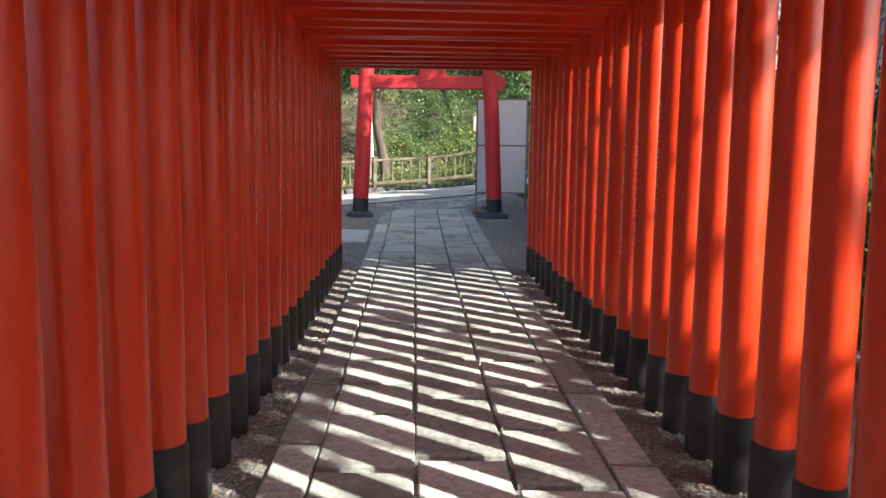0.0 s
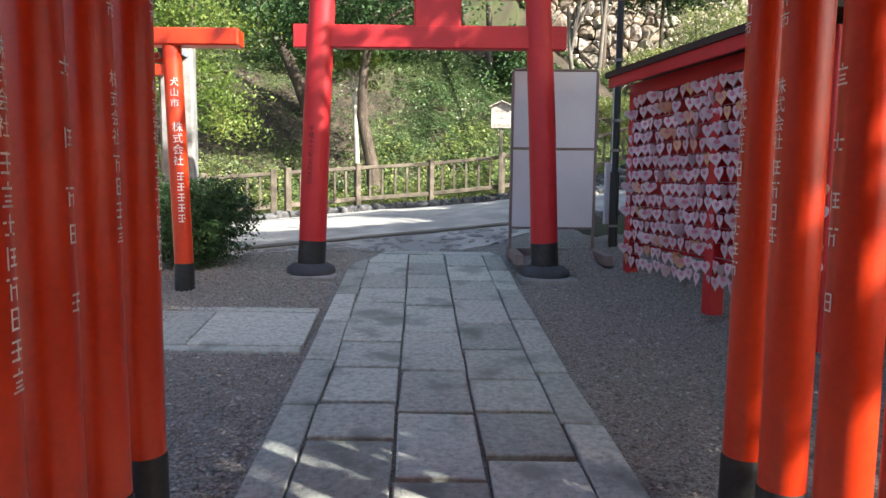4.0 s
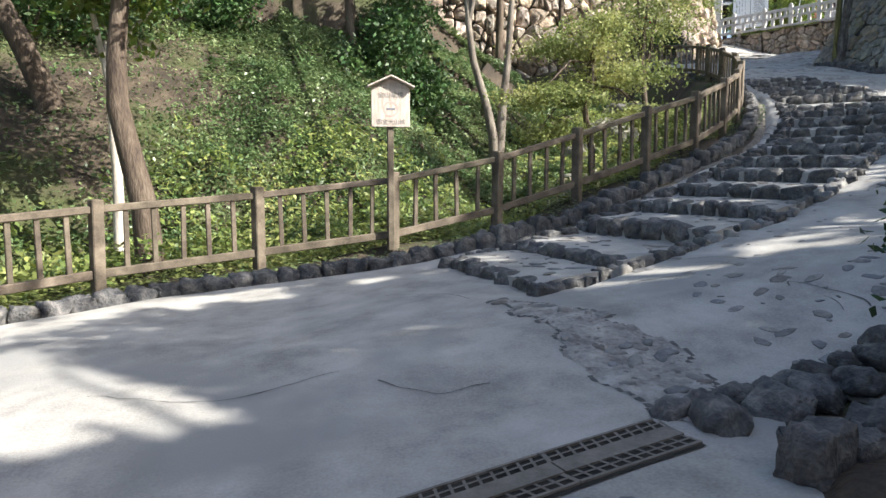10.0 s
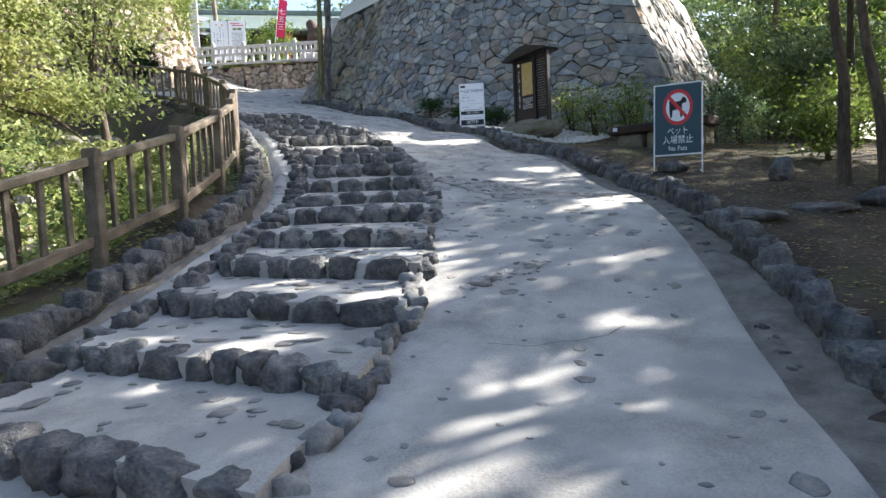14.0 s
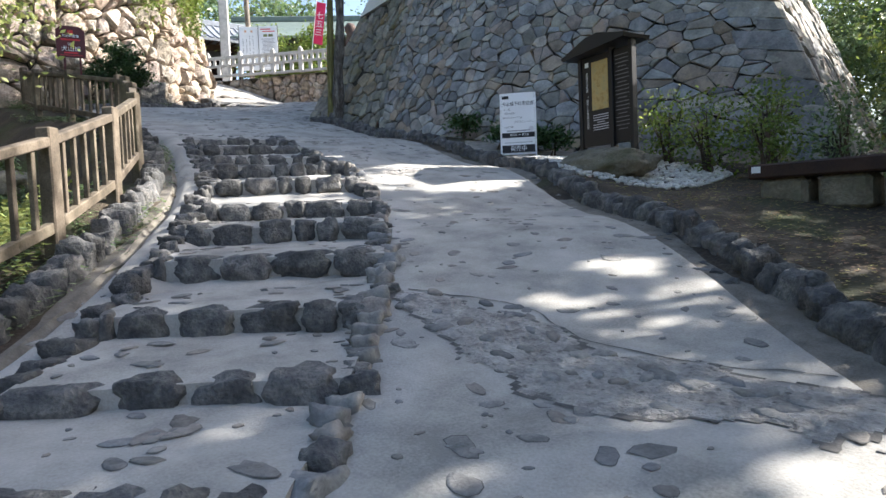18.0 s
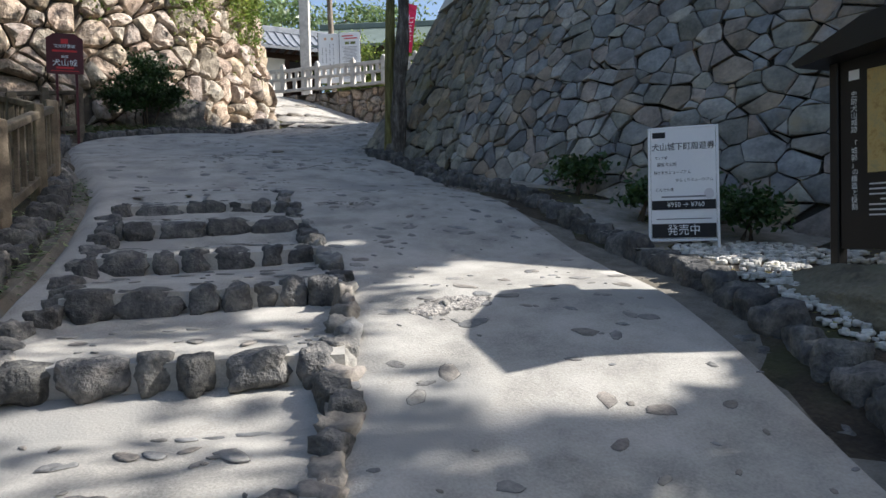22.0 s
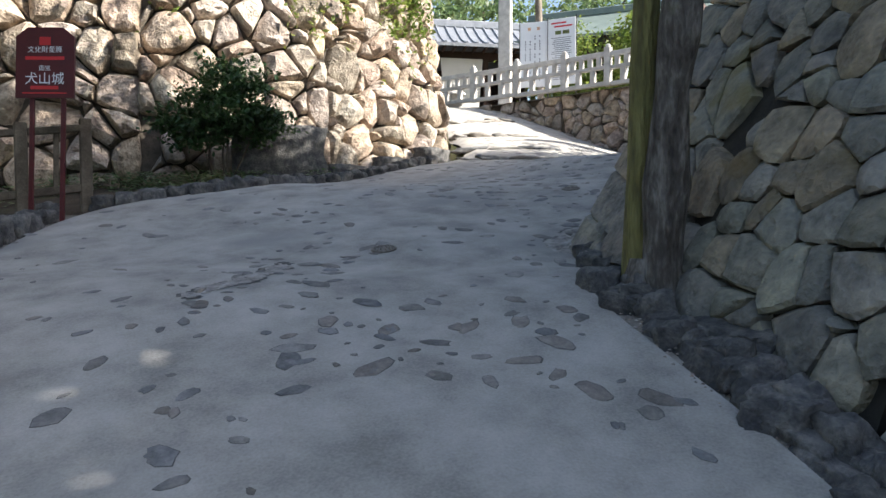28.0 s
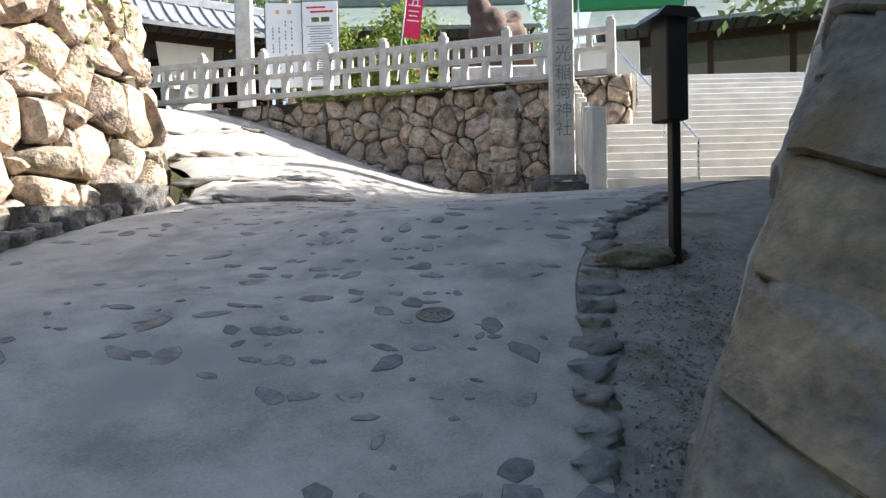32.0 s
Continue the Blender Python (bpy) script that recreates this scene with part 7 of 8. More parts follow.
def bank(x, y, lo, hi):
    d, s, _, _ = dist_line(x, y, HILLFOOT)
    return s > 0 and lo < d < hi


patch = lambda x, y, f, t, k: noise.noise((x * f, y * f, k)) > t
def shady(x, y):
    """The bare, dark part of the bank under the trees."""
    return smooth01((-2.2 - x + 0.35 * (y - 24)) / 1.6) * smooth01((y - 22.6 - 0.12 * (x + 6)) / 1.6)


carpet("leaf_litter", 9000, (5, 17, 15.5, 22.5), 0.05, M_LITTER, "dry fallen leaves on the bare verge", "leaves", (0.004, 0.02), keep=lambda x, y: not inside(x, y, ROAD_POLY) and dist_line(x, y, RAMP_RIGHT)[0] > 0.45 and noise.noise((x * 0.9, y * 0.9, 6)) > -0.25, up=0.95)
carpet("ivy", 150000, (-12, 11, 20, 34), 0.1, M_LEAF_IVY, "green ivy covering the bank", "ivy", keep=lambda x, y: bank(x, y, 1.6, 11) and patch(x, y, 0.28, -0.9, 2) and rp.uniform() > 0.88 * shady(x, y), up=0.5, clump=0.5)
carpet("ivy_far", 60000, (-16, 12, 20, 48), 0.16, M_LEAF_IVY, "green ivy high on the bank", "ivy", keep=lambda x, y: bank(x, y, 9, 24) and rp.uniform() > 0.8 * shady(x, y), up=0.6)
carpet("ivy_upper", 26000, (-2, 15, 29, 45), 0.17, M_LEAF_IVY, "green ivy on the upper bank", "ivy", keep=lambda x, y: dist_line(x, y, LEFT_WALL)[0] > 0.5 and (dist_line(x, y, LEFT_WALL)[1] < 0 or bank(x, y, 6.0, 24)))
carpet("ivy_light", 25000, (-12, 10, 20, 34), 0.12, M_HERB, "yellow-green plants on the bank", "plants", (0.02, 0.4), keep=lambda x, y: bank(x, y, 0.6, 4.4 + 2.5 * noise.noise((x * 0.7, y * 0.7, 1))) and patch(x, y, 0.9, -0.3, 8) and rp.uniform() > 0.95 * shady(x, y), up=0.5, clump=0.6)
carpet("undergrowth", 26000, (-15, 9, 16, 30), 0.09, M_LEAF_MAPLE, "yellow-green low plants along the fence", "plants", (0.0, 0.22), keep=lambda x, y: bank(x, y, -0.1, 2.6))
carpet("fence_weeds", 7000, (-13, 13, 16, 39), 0.07, M_LEAF_IVY, "small weeds under the fence", "weeds", (0.0, 0.12), keep=lambda x, y: dist_line(x, y, HILLFOOT)[0] < 0.55 and patch(x, y, 0.9, 0.0, 4))
carpet("fallen_leaves", 13000, (2, 20, 13, 29), 0.05, M_GRASS, "dry grass and fallen leaves on the verge", "leaves", (0.0, 0.03), keep=lambda x, y: dist_line(x, y, RAMP_RIGHT)[1] < 0 and dist_line(x, y, RAMP_RIGHT)[0] > 0.55 and not inside(x, y, CASTLE), up=0.9)
carpet("wall_plants", 3000, (12.6, 17.2, 38.2, 40.6), 0.08, M_LEAF_IVY, "green weeds at the foot of the wall", "weeds", (0.0, 0.25), keep=lambda x, y: dist_line(x, y, LEFT_WALL)[0] < 1.6 and dist_line(x, y, LEFT_WALL)[1] > 0 and patch(x, y, 1.0, -0.1, 4))
tops = []
for _ in range(9000):
    k = rp.choice(3, p=[0.45, 0.35, 0.2])
    a, b = LEFT_WALL[k], LEFT_WALL[k + 1]
    f = rp.uniform()
    x, y = a[0] + (b[0] - a[0]) * f, a[1] + (b[1] - a[1]) * f
    if not patch(x, y, 0.9, -0.1, 6):
        continue
    tops.append((x + rp.normal() * 0.1 - 0.05, y + 0.35 + rp.normal() * 0.15, 12.3 - abs(rp.normal()) * 0.9))
tagged(new("wall_creeper", leaf_mesh("wall_creeper", tops, 0.13, M_LEAF)), "bright creeper hanging over the wall's top", "creeper", kind="stuff")
# pebbles round the information board
peb = Geo()
for _ in range(2600):
    x, y = rp.uniform(14.9, 17.3), rp.uniform(22.6, 26.4)
    if dist_line(x, y, RAMP_RIGHT)[0] < 0.62 or dist_line(x, y, RAMP_RIGHT)[1] > 0 or math.hypot(x - 15.9, y - 24.4) > 1.9:
        continue
    me = rng.choice(BLOCKS)
    s = rp.uniform(0.03, 0.07)
    peb.add([v.co for v in me.vertices], [tuple(p.vertices) for p in me.polygons], pose(x, y, land(x, y) + 0.02, 0, 0, rp.uniform(0, 360)) @ Matrix.Diagonal((s, s * 0.8, s * 0.6, 1)))
pm = peb.mesh("white_pebbles", M_PEBBLE, fix=False)
pm.shade_smooth()
tagged(new("white_pebbles", pm), "white pebbles round the information board", "pebbles", kind="stuff")

# ---- castle wall ----
castle_wall = thing("castle_wall", "leaning castle wall of fitted grey polygonal stones", "wall", kind="structure")
CA, CB, CC = (18.15, 34.32), (17.85, 31.0), (19.12, 22.49)


def lowered(place, lo):
    return lambda u, v, e: place(u, v + lo, e)


pl1, wl1 = facing(CA, CB, 6.5, (0.62, 0.43), 1, (0.01, 0.0))
pl2, wl2 = facing(CB, CC, 6.5, 0.43, 1, (0.0, 0.42))
pls, wls = facing(CC, (30, 23.4), 6.5, 0.42, 1, (0.43, 0.0))
pln, wln = facing((28.0, 37.9), CA, 6.5, (0.2, 0.273), 1, (0.0, 0.557))
for q, l, lo in ((pl1, wl1, -1.2), (pl2, wl2, -3.4), (pls, wls, -3.4), (pln, wln, -1.0)):
    backing(castle_wall, q, l, 3.15, lo=lo)
stone_face(castle_wall, lowered(pl1, -1.0), 1.7, 4.15, 0.42, 13, M_WALL_MOSS, M_WALL_I, 0.011, 0.04, near=lambda c: True, squash=0.62, skew=0.4, edge=0.05, vary=0.3, tilt=0.1)
stone_face(castle_wall, lambda u, v, e: pl1(u + 1.7, v - 1.0, e), wl1 - 1.7, 4.15, 0.26, 15, M_WALL_MOSS, M_WALL_I, 0.006, 0.045, near=lambda c: True, squash=0.9, skew=0.08, edge=0.12, vary=0.4, tilt=0.14)
SPREAD = wl2 / 1.28   # the stones widen towards the outer corner
stone_face(castle_wall, lambda u, v, e: pl2(u * (0.8 + 0.48 * u / SPREAD), v - 3.0, e), SPREAD, 6.15, 0.175, 11, M_WALL, M_WALL_I, 0.005, 0.026, near=lambda c: c[1] > 27.6 and 5.2 < c[2] < 7.2, edge=0.035, tilt=0.22, vary=0.75, jitter=0.48, chip=0.012, blunt=0.015, skew=-0.12)
stone_face(castle_wall, lowered(pls, -3.0), wls, 6.15, 0.5, 12, M_WALL, M_WALL_I, 0.01, 0.07)
stone_face(castle_wall, lowered(pln, -0.8), wln, 3.95, 0.45, 14, M_WALL_MOSS, M_WALL_I, 0.008, 0.05, squash=0.7)


def quoins(pa, la, at_a, pb, lb, at_b, lo, hi, rise, seed, mat, slope):
    """Long corner stones, laid by turns along either face."""
    r = random.Random(seed)
    v, k = lo, 0
    while v < hi:
        h = min(rise * r.uniform(0.65, 1.5), hi - v)
        w1, w2 = (r.uniform(0.75, 1.05), r.uniform(0.35, 0.5)) if k % 2 else (r.uniform(0.38, 0.5), r.uniform(0.75, 1.0))
        pr = r.uniform(0.03, 0.05)
        fa = lambda w, e, vv: Vector(pa(w if at_a == 0 else la - w, vv - slope * w, e))
        fb = lambda w, e, vv: Vector(pb(w if at_b == 0 else lb - w, vv, e))
        pts = []
        for vv, ins in ((v + 0.004, 0.035), (v + 0.026, 0), (v + h - 0.026, 0), (v + h - 0.004, 0.035)):
            c = (fa(0.0, pr - ins, vv) + fb(0.0, pr - ins, vv)) / 2
            pts += [fa(w1, -0.2, vv), fa(w1, pr - ins - 0.02, vv), fa(w1 - 0.04, pr - ins, vv), fa(w1 * 0.5, pr - ins + r.uniform(-0.012, 0.02), vv), fa(0.02, pr - ins, vv), fb(0.02, pr - ins, vv), fb(w2 * 0.5, pr - ins, vv), fb(w2, pr - ins - 0.02, vv), fb(w2, -0.2, vv)]
        g = Geo()
        g.v = [tuple(p) for p in pts]
        n = 9
        g.f = [(a * n + i, a * n + i + 1, (a + 1) * n + i + 1, (a + 1) * n + i) for a in range(3) for i in range(n - 1)] + [tuple(range(3 * n, 4 * n)), tuple(range(n))[::-1]]
        me = g.mesh("corner_stone", mat)
        me.shade_smooth()
        me.set_sharp_from_angle(angle=radians(24))
        part("corner_stone", me, mat, castle_wall)
        v += h
        k += 1


quoins(pl1, wl1, 0, pln, wln, 1, -1.0, 3.1, 0.28, 3, M_WALL_MOSS, 0.36)
quoins(pl2, wl2, 1, pls, wls, 0, -2.6, 3.1, 0.36, 4, M_WALL, -0.25)
for q, l in ((pl1, wl1), (pl2, wl2), (pls, wls), (pln, wln)):
    cap = Geo()
    cap.add([q(0, 3.1, 0.06), q(l, 3.1, 0.06), q(l, 3.1, -0.5), q(0, 3.1, -0.5), q(0, 3.7, 0.06), q(l, 3.7, 0.06), q(l, 3.7, -0.5), q(0, 3.7, -0.5)],
            [(0, 1, 5, 4), (1, 2, 6, 5), (2, 3, 7, 6), (3, 0, 4, 7), (4, 5, 6, 7), (3, 2, 1, 0)])
    part("coping", cap, M_PLASTER, castle_wall, "pale plaster parapet on the wall")

# ---- rough sunlit wall on the other side ----
bank_wall = thing("wall_west", "sunlit retaining wall of rough warm stones", "wall", kind="structure")
for k, (a, b) in enumerate(zip(LEFT_WALL, LEFT_WALL[1:])):
    q, l = facing(a, b, 7.0, 0.13, -1, (0.1 if k == 0 else 0.0, 0.0))
    backing(bank_wall, q, l, 5.3, lo=-1, mat=M_WALL_CORE)
    stone_face(bank_wall, lowered(q, -0.4), l, 5.7, (0.4, 0.42, 0.48, 0.5)[k], 20 + k, M_WALL_WARM, M_WALL_WARM_I, 0.024, 0.18, near=lambda c: 14.0 < c[0] and c[2] < 11.0, jitter=0.49, squash=0.85, vary=1.0, edge=0.16, tilt=0.3, chip=0.042)
q, l = facing((21.2, 46.5), LEFT_WALL[0], 7.0, 0.13, -1, (0.0, 0.1))
backing(bank_wall, q, l, 5.3, lo=-1)
stone_face(bank_wall, lowered(q, -0.4), l, 5.7, 0.36, 29, M_WALL_WARM, M_WALL_WARM_I, 0.01, 0.12, vary=0.8, edge=0.2, tilt=0.3, chip=0.035)

bigm = block_mesh("stone", M_STONE_DARK, 77, 0.85, 0.07, 5)
for x, y, z, sx, sy, sz, a in ((16.35, 40.42, 7.85, 1.5, 0.5, 1.1, 4), (17.5, 40.75, 7.6, 0.7, 0.45, 0.45, 30), (18.6, 41.35, 7.85, 0.9, 0.4, 0.4, 33), (19.6, 42.0, 8.15, 0.8, 0.4, 0.4, 34)):
    ob = new("stone", bigm)
    ob.parent = bank_wall
    ob.matrix_basis = pose(x, y, z, 0, 0, a) @ Matrix.Diagonal((sx, sy, sz, 1))

# ---- low wall under the shrine fence ----
far_wall = thing("wall_far", "low retaining wall of rough stones", "wall", kind="structure")
FW = [(22.9, 50.5), (25.3, 46.6), (27.4, 42.9), (28.6, 40.6)]
for k, (a, b) in enumerate(zip(FW, FW[1:])):
    q, l = facing(a, b, 8.0, 0.1, 1)
    backing(far_wall, q, l, 2.75, lo=-0.5, thick=1.2, mat=M_WALL_CORE)
    stone_face(far_wall, q, l, 2.75, 0.3, 40 + k, M_WALL_WARM, M_WALL_WARM_I, 0.005, 0.1, near=lambda c: c[1] < 46.0, jitter=0.49, squash=0.85, vary=1.0, edge=0.18, tilt=0.25, chip=0.025)

PALE_BLOCKS = [block_mesh("stone", M_EMBED, 60 + k, 0.5, 0.2, 5) for k in range(8)]
WARM_BLOCKS = [block_mesh("stone", M_WALL_WARM, 80 + k, 0.75, 0.12, 5) for k in range(6)]
for k in range(9):
    stone(far_wall, 27.36 + 0.028 * k, 42.88 + 0.015 * k, 8.1 + k * 0.29, rng.uniform(0.42, 0.6), rng.uniform(0.35, 0.5), rng.uniform(0.3, 0.36), -60 + rng.uniform(-12, 12), 8, meshes=WARM_BLOCKS)

# ---- stone steps ----
STEP_BLOCKS = [block_mesh("stone", M_STONE_DARK, 120 + k, 0.42, 0.15, 6) for k in range(12)]
for k in range(STEPS):
    a, b = sr[k], sl[k]
    a2, b2 = sr[k + 1], sl[k + 1]
    mid = (a + b) / 2
    z0 = lie(*mid)
    st = thing("stone_step", "low step of dark rounded stones with a concrete tread", "step", "steps beside the ramp", m=pose(mid.x, mid.y, z0))
    ahead = ((a2 + b2) / 2 - mid).normalized()
    wide = (b - a)
    l = wide.length
    rise = 0.1 if k < 15 else (0.085, 0.06, 0.03)[k - 15]
    vs, fs = [], []
    nu, nw = 6, 12
    for i in range(nu + 1):
        for j in range(nw + 1):
            f = i / nu
            p = (a.lerp(b, j / nw)).lerp(a2.lerp(b2, j / nw), f)
            if i == 0:
                p = p - ahead * 0.03
            if i == nu:
                p = p + ahead * 0.06
            zf = (lie(*a.lerp(b, j / nw)) * 0.5 + 0.5 * z0) + rise + 0.05 * f + 0.02 * noise.noise((p.x * 1.7, p.y * 1.7, 4)) - (0.025 if i == 0 else 0)
            vs.append((p.x - mid.x, p.y - mid.y, zf - z0))
    W = nw + 1
    fs = [(i * W + j, i * W + j + 1, (i + 1) * W + j + 1, (i + 1) * W + j) for i in range(nu) for j in range(nw)]
    low = len(vs)
    vs += [(x, y, z - 0.3) for x, y, z in vs[:W]] + [(vs[i * W][0], vs[i * W][1], vs[i * W][2] - 0.3) for i in range(nu + 1)]
    fs += [(j + 1, j, low + j, low + j + 1) for j in range(nw)]
    fs += [(i * W, (i + 1) * W, low + W + i + 1, low + W + i) for i in range(nu)]
    me = bpy.data.meshes.new("tread")
    me.from_pydata(vs, [], fs)
    me.shade_smooth()
    me.set_sharp_from_angle(angle=radians(50))
    me.materials.append(M_CONC)
    part("tread", me, M_CONC, st)
    u = 0.04
    while u < l - 0.05:
        w = min(rng.choice((0.2, 0.26, 0.3, 0.36, 0.44)) * rng.uniform(0.9, 1.1), l - u)
        p = a + wide * ((u + w / 2) / l) - mid + ahead * rng.uniform(-0.01, 0.045)
        zt = lie(*(a + wide * ((u + w / 2) / l))) * 0.5 + 0.5 * z0 + rise - z0
        h = rng.uniform(0.19, 0.24)
        stone(st, p.x, p.y, zt - h / 2 + rng.uniform(-0.012, 0.02), w * rng.uniform(0.86, 0.98), rng.uniform(0.18, 0.24), h, math.degrees(math.atan2(wide.y, wide.x)) + rng.uniform(-9, 9), 8, meshes=STEP_BLOCKS)
        u += w + rng.choice((0.0, 0.01, 0.03))

# ---- stones along the edge between steps and ramp, and the kerbs ----
edge = thing("kerb_middle", "row of small dark stones bedded between the steps and the ramp", "kerb", kind="structure")
EDGE_BLOCKS = BLOCKS + PALE_BLOCKS + PALE_BLOCKS
for p, d in along([(*q, 0) for q in sr[:STEPS + 2]], 0.17):
    top = min(1.0, max(0.0, (31.0 - p.y) / 4.0))
    side_ = Vector((d.y, -d.x, 0)) * rng.uniform(-0.06, 0.05)
    stone(edge, p.x + side_.x, p.y + side_.y, lie(p.x, p.y) - 0.075 + 0.05 * top, rng.uniform(0.14, 0.27), rng.uniform(0.11, 0.2), rng.uniform(0.13, 0.2), math.degrees(math.atan2(d.y, d.x)) + rng.uniform(-25, 25), 12, meshes=EDGE_BLOCKS)
edge_l = thing("kerb_steps", "uneven row of dark stones at the ends of the steps", "kerb", kind="structure")
for p, d in along([(*q, 0) for q in sl[:STEPS]], 0.24):
    n_ = Vector((-d.y, d.x, 0)).normalized()
    q_ = p + n_ * rng.choice((0.02, 0.06, 0.1))
    top = min(1.0, max(0.0, (30.5 - p.y) / 3.0))
    stone(edge_l, q_.x, q_.y, lie(q_.x, q_.y) - 0.06 + 0.05 * top, rng.uniform(0.16, 0.3), rng.uniform(0.14, 0.24), rng.uniform(0.12, 0.2), math.degrees(math.atan2(d.y, d.x)) + rng.uniform(-20, 20), 12)


def offset(line, w):
    out = []
    for i, p in enumerate(line):
        a, b = Vector(line[max(i - 1, 0)]), Vector(line[min(i + 1, len(line) - 1)])
        d = (b - a).normalized()
        out.append((p[0] - d.y * w, p[1] + d.x * w))
    return out


kerb_l = thing("kerb_left", "low kerb of dark river stones along the road", "kerb", kind="structure")
LEFT_EDGE = [tuple(p.to_2d()) for p in spline([(*p, 0) for p in ROAD_L[:15]], 90)]
LK = offset(LEFT_EDGE, 0.26)
for p, d in along([(*q, 0) for q in LK], 0.27):
    h = rng.uniform(0.24, 0.4) if p.x > 2 else rng.uniform(0.24, 0.32)
    stone(kerb_l, p.x, p.y, lie(p.x, p.y) - 0.02, rng.uniform(0.24, 0.34), rng.uniform(0.2, 0.28), h, math.degrees(math.atan2(d.y, d.x)) + rng.uniform(-10, 10), 10)
kerb_r = thing("kerb_right", "kerb of dark river stones beside the gutter", "kerb", kind="structure")
RK = offset([tuple(p.to_2d()) for p in spline([(*p, 0) for p in RAMP_RIGHT], 70)], -0.42)
for p, d in along([(*q, 0) for q in RK[:64]], 0.25):
    stone(kerb_r, p.x, p.y, lie(p.x, p.y) - 0.0 + rng.uniform(-0.03, 0.03), rng.uniform(0.2, 0.36), rng.uniform(0.18, 0.28), rng.uniform(0.22, 0.36), math.degrees(math.atan2(d.y, d.x)) + rng.uniform(-8, 8), 8)
gut = Geo()
for L, s_ in (([tuple(p.to_2d()) for p in spline([(*p, 0) for p in RAMP_RIGHT], 70)][2:62], -1), (LEFT_EDGE[34:], 1)):
    rows_ = [offset(L, s_ * w) for w in ((-0.12, 0.06, 0.2, 0.32, 0.42) if s_ < 0 else (-0.06, 0.03, 0.14, 0.3, 0.4))]
    k0 = len(gut.v)
    for i in range(len(L)):
        z = lie(*L[i])
        gut.v += [(*rows_[j][i], z + h + 0.008 * noise.noise((*rows_[j][i], 3))) for j, h in enumerate((-0.04, -0.03, -0.027, -0.022, 0.05) if s_ < 0 else (-0.16, -0.05, -0.055, -0.045, 0.03))]
    gut.f += [(k0 + 5 * i + q_, k0 + 5 * i + q_ + 1, k0 + 5 * i + q_ + 6, k0 + 5 * i + q_ + 5) for i in range(len(L) - 1) for q_ in range(4)]
solo("gutter", gut, M_GUTTER, "shallow gritty gutter beside the road", "gutter", kind="structure", smooth=True)
rim = thing("kerb_gutter", "broken dark stones along the gutter's edge", "kerb", kind="structure")
for p, d in along([q for q in rr if q.x > 2.0 and q.y < 29], 0.2):
    if rng.random() < 0.75:
        stone(rim, p.x, p.y, lie(p.x, p.y) - (0.09 if p.x < 4.2 else 0.11) + rng.uniform(-0.02, 0.015), rng.uniform(0.1, 0.22), rng.uniform(0.08, 0.16), 0.14, math.degrees(math.atan2(d.y, d.x)) + rng.uniform(-25, 25), 10)
root = Geo().lathe([(0.3, -0.25), (0.27, 0.0), (0.22, 0.12), (0.17, 0.26), (0.13, 0.42)], 16)
root.v = [(x * (1 + 0.3 * noise.noise((x * 6, y * 6, z * 3))) + 0.1, y * (1.1 + 0.35 * noise.noise((x * 6 + 4, y * 6, z * 3))) - 0.0, z) for x, y, z in root.v]
part("root_flare", root, M_BARK_GREY, dt, smooth=True)
foot_row = thing("kerb_wall", "irregular stones along the foot of the castle wall", "kerb", kind="structure")
for p, d in along([(17.28, 30.4, 0), (17.45, 31.6, 0), (17.75, 32.9, 0), (18.2, 34.1, 0)], 0.19):
    stone(foot_row, p.x + rng.uniform(-0.1, 0.1), p.y, lie(p.x, p.y) + rng.uniform(-0.06, 0.03), rng.uniform(0.16, 0.36), rng.uniform(0.14, 0.26), rng.uniform(0.12, 0.24), math.degrees(math.atan2(d.y, d.x)) + rng.uniform(-30, 30), 14)
for x, y, z, sx, sy, sz, a in ((17.62, 33.08, 6.27, 0.34, 0.26, 0.3, 70), (17.52, 32.66, 6.16, 0.24, 0.26, 0.3, 40), (17.5, 32.18, 6.04, 0.36, 0.26, 0.26, 75), (17.5, 31.8, 5.94, 0.42, 0.28, 0.28, 80), (17.8, 31.95, 6.06, 0.7, 0.34, 0.2, 84), (17.46, 31.3, 5.84, 0.4, 0.26, 0.24, 85)):
    stone(foot_row, x, y, z, sx, sy, sz, a, 8)
kerb_u = thing("kerb_upper", "row of rounded stones edging the upper road", "kerb", kind="structure")
for p, d in along([(18.6, 34.75, 0), (19.3, 35.2, 0), (20.1, 35.75, 0), (20.85, 36.2, 0), (21.7, 36.7, 0), (23.6, 37.05, 0)], 0.26):
    stone(kerb_u, p.x, p.y, lie(p.x, p.y) - 0.045, rng.uniform(0.24, 0.36), rng.uniform(0.18, 0.28), 0.11, math.degrees(math.atan2(d.y, d.x)) + rng.uniform(-20, 20), 4, meshes=PALE_BLOCKS)
for p, d in along([(13.9, 38.25, 0), (15.2, 38.6, 0), (17.4, 40.05, 0), (19.6, 41.6, 0)], 0.3):
    stone(kerb_u, p.x, p.y, lie(p.x, p.y) - 0.0, rng.uniform(0.26, 0.36), rng.uniform(0.2, 0.28), 0.24, math.degrees(math.atan2(d.y, d.x)) + rng.uniform(-10, 10), 8)

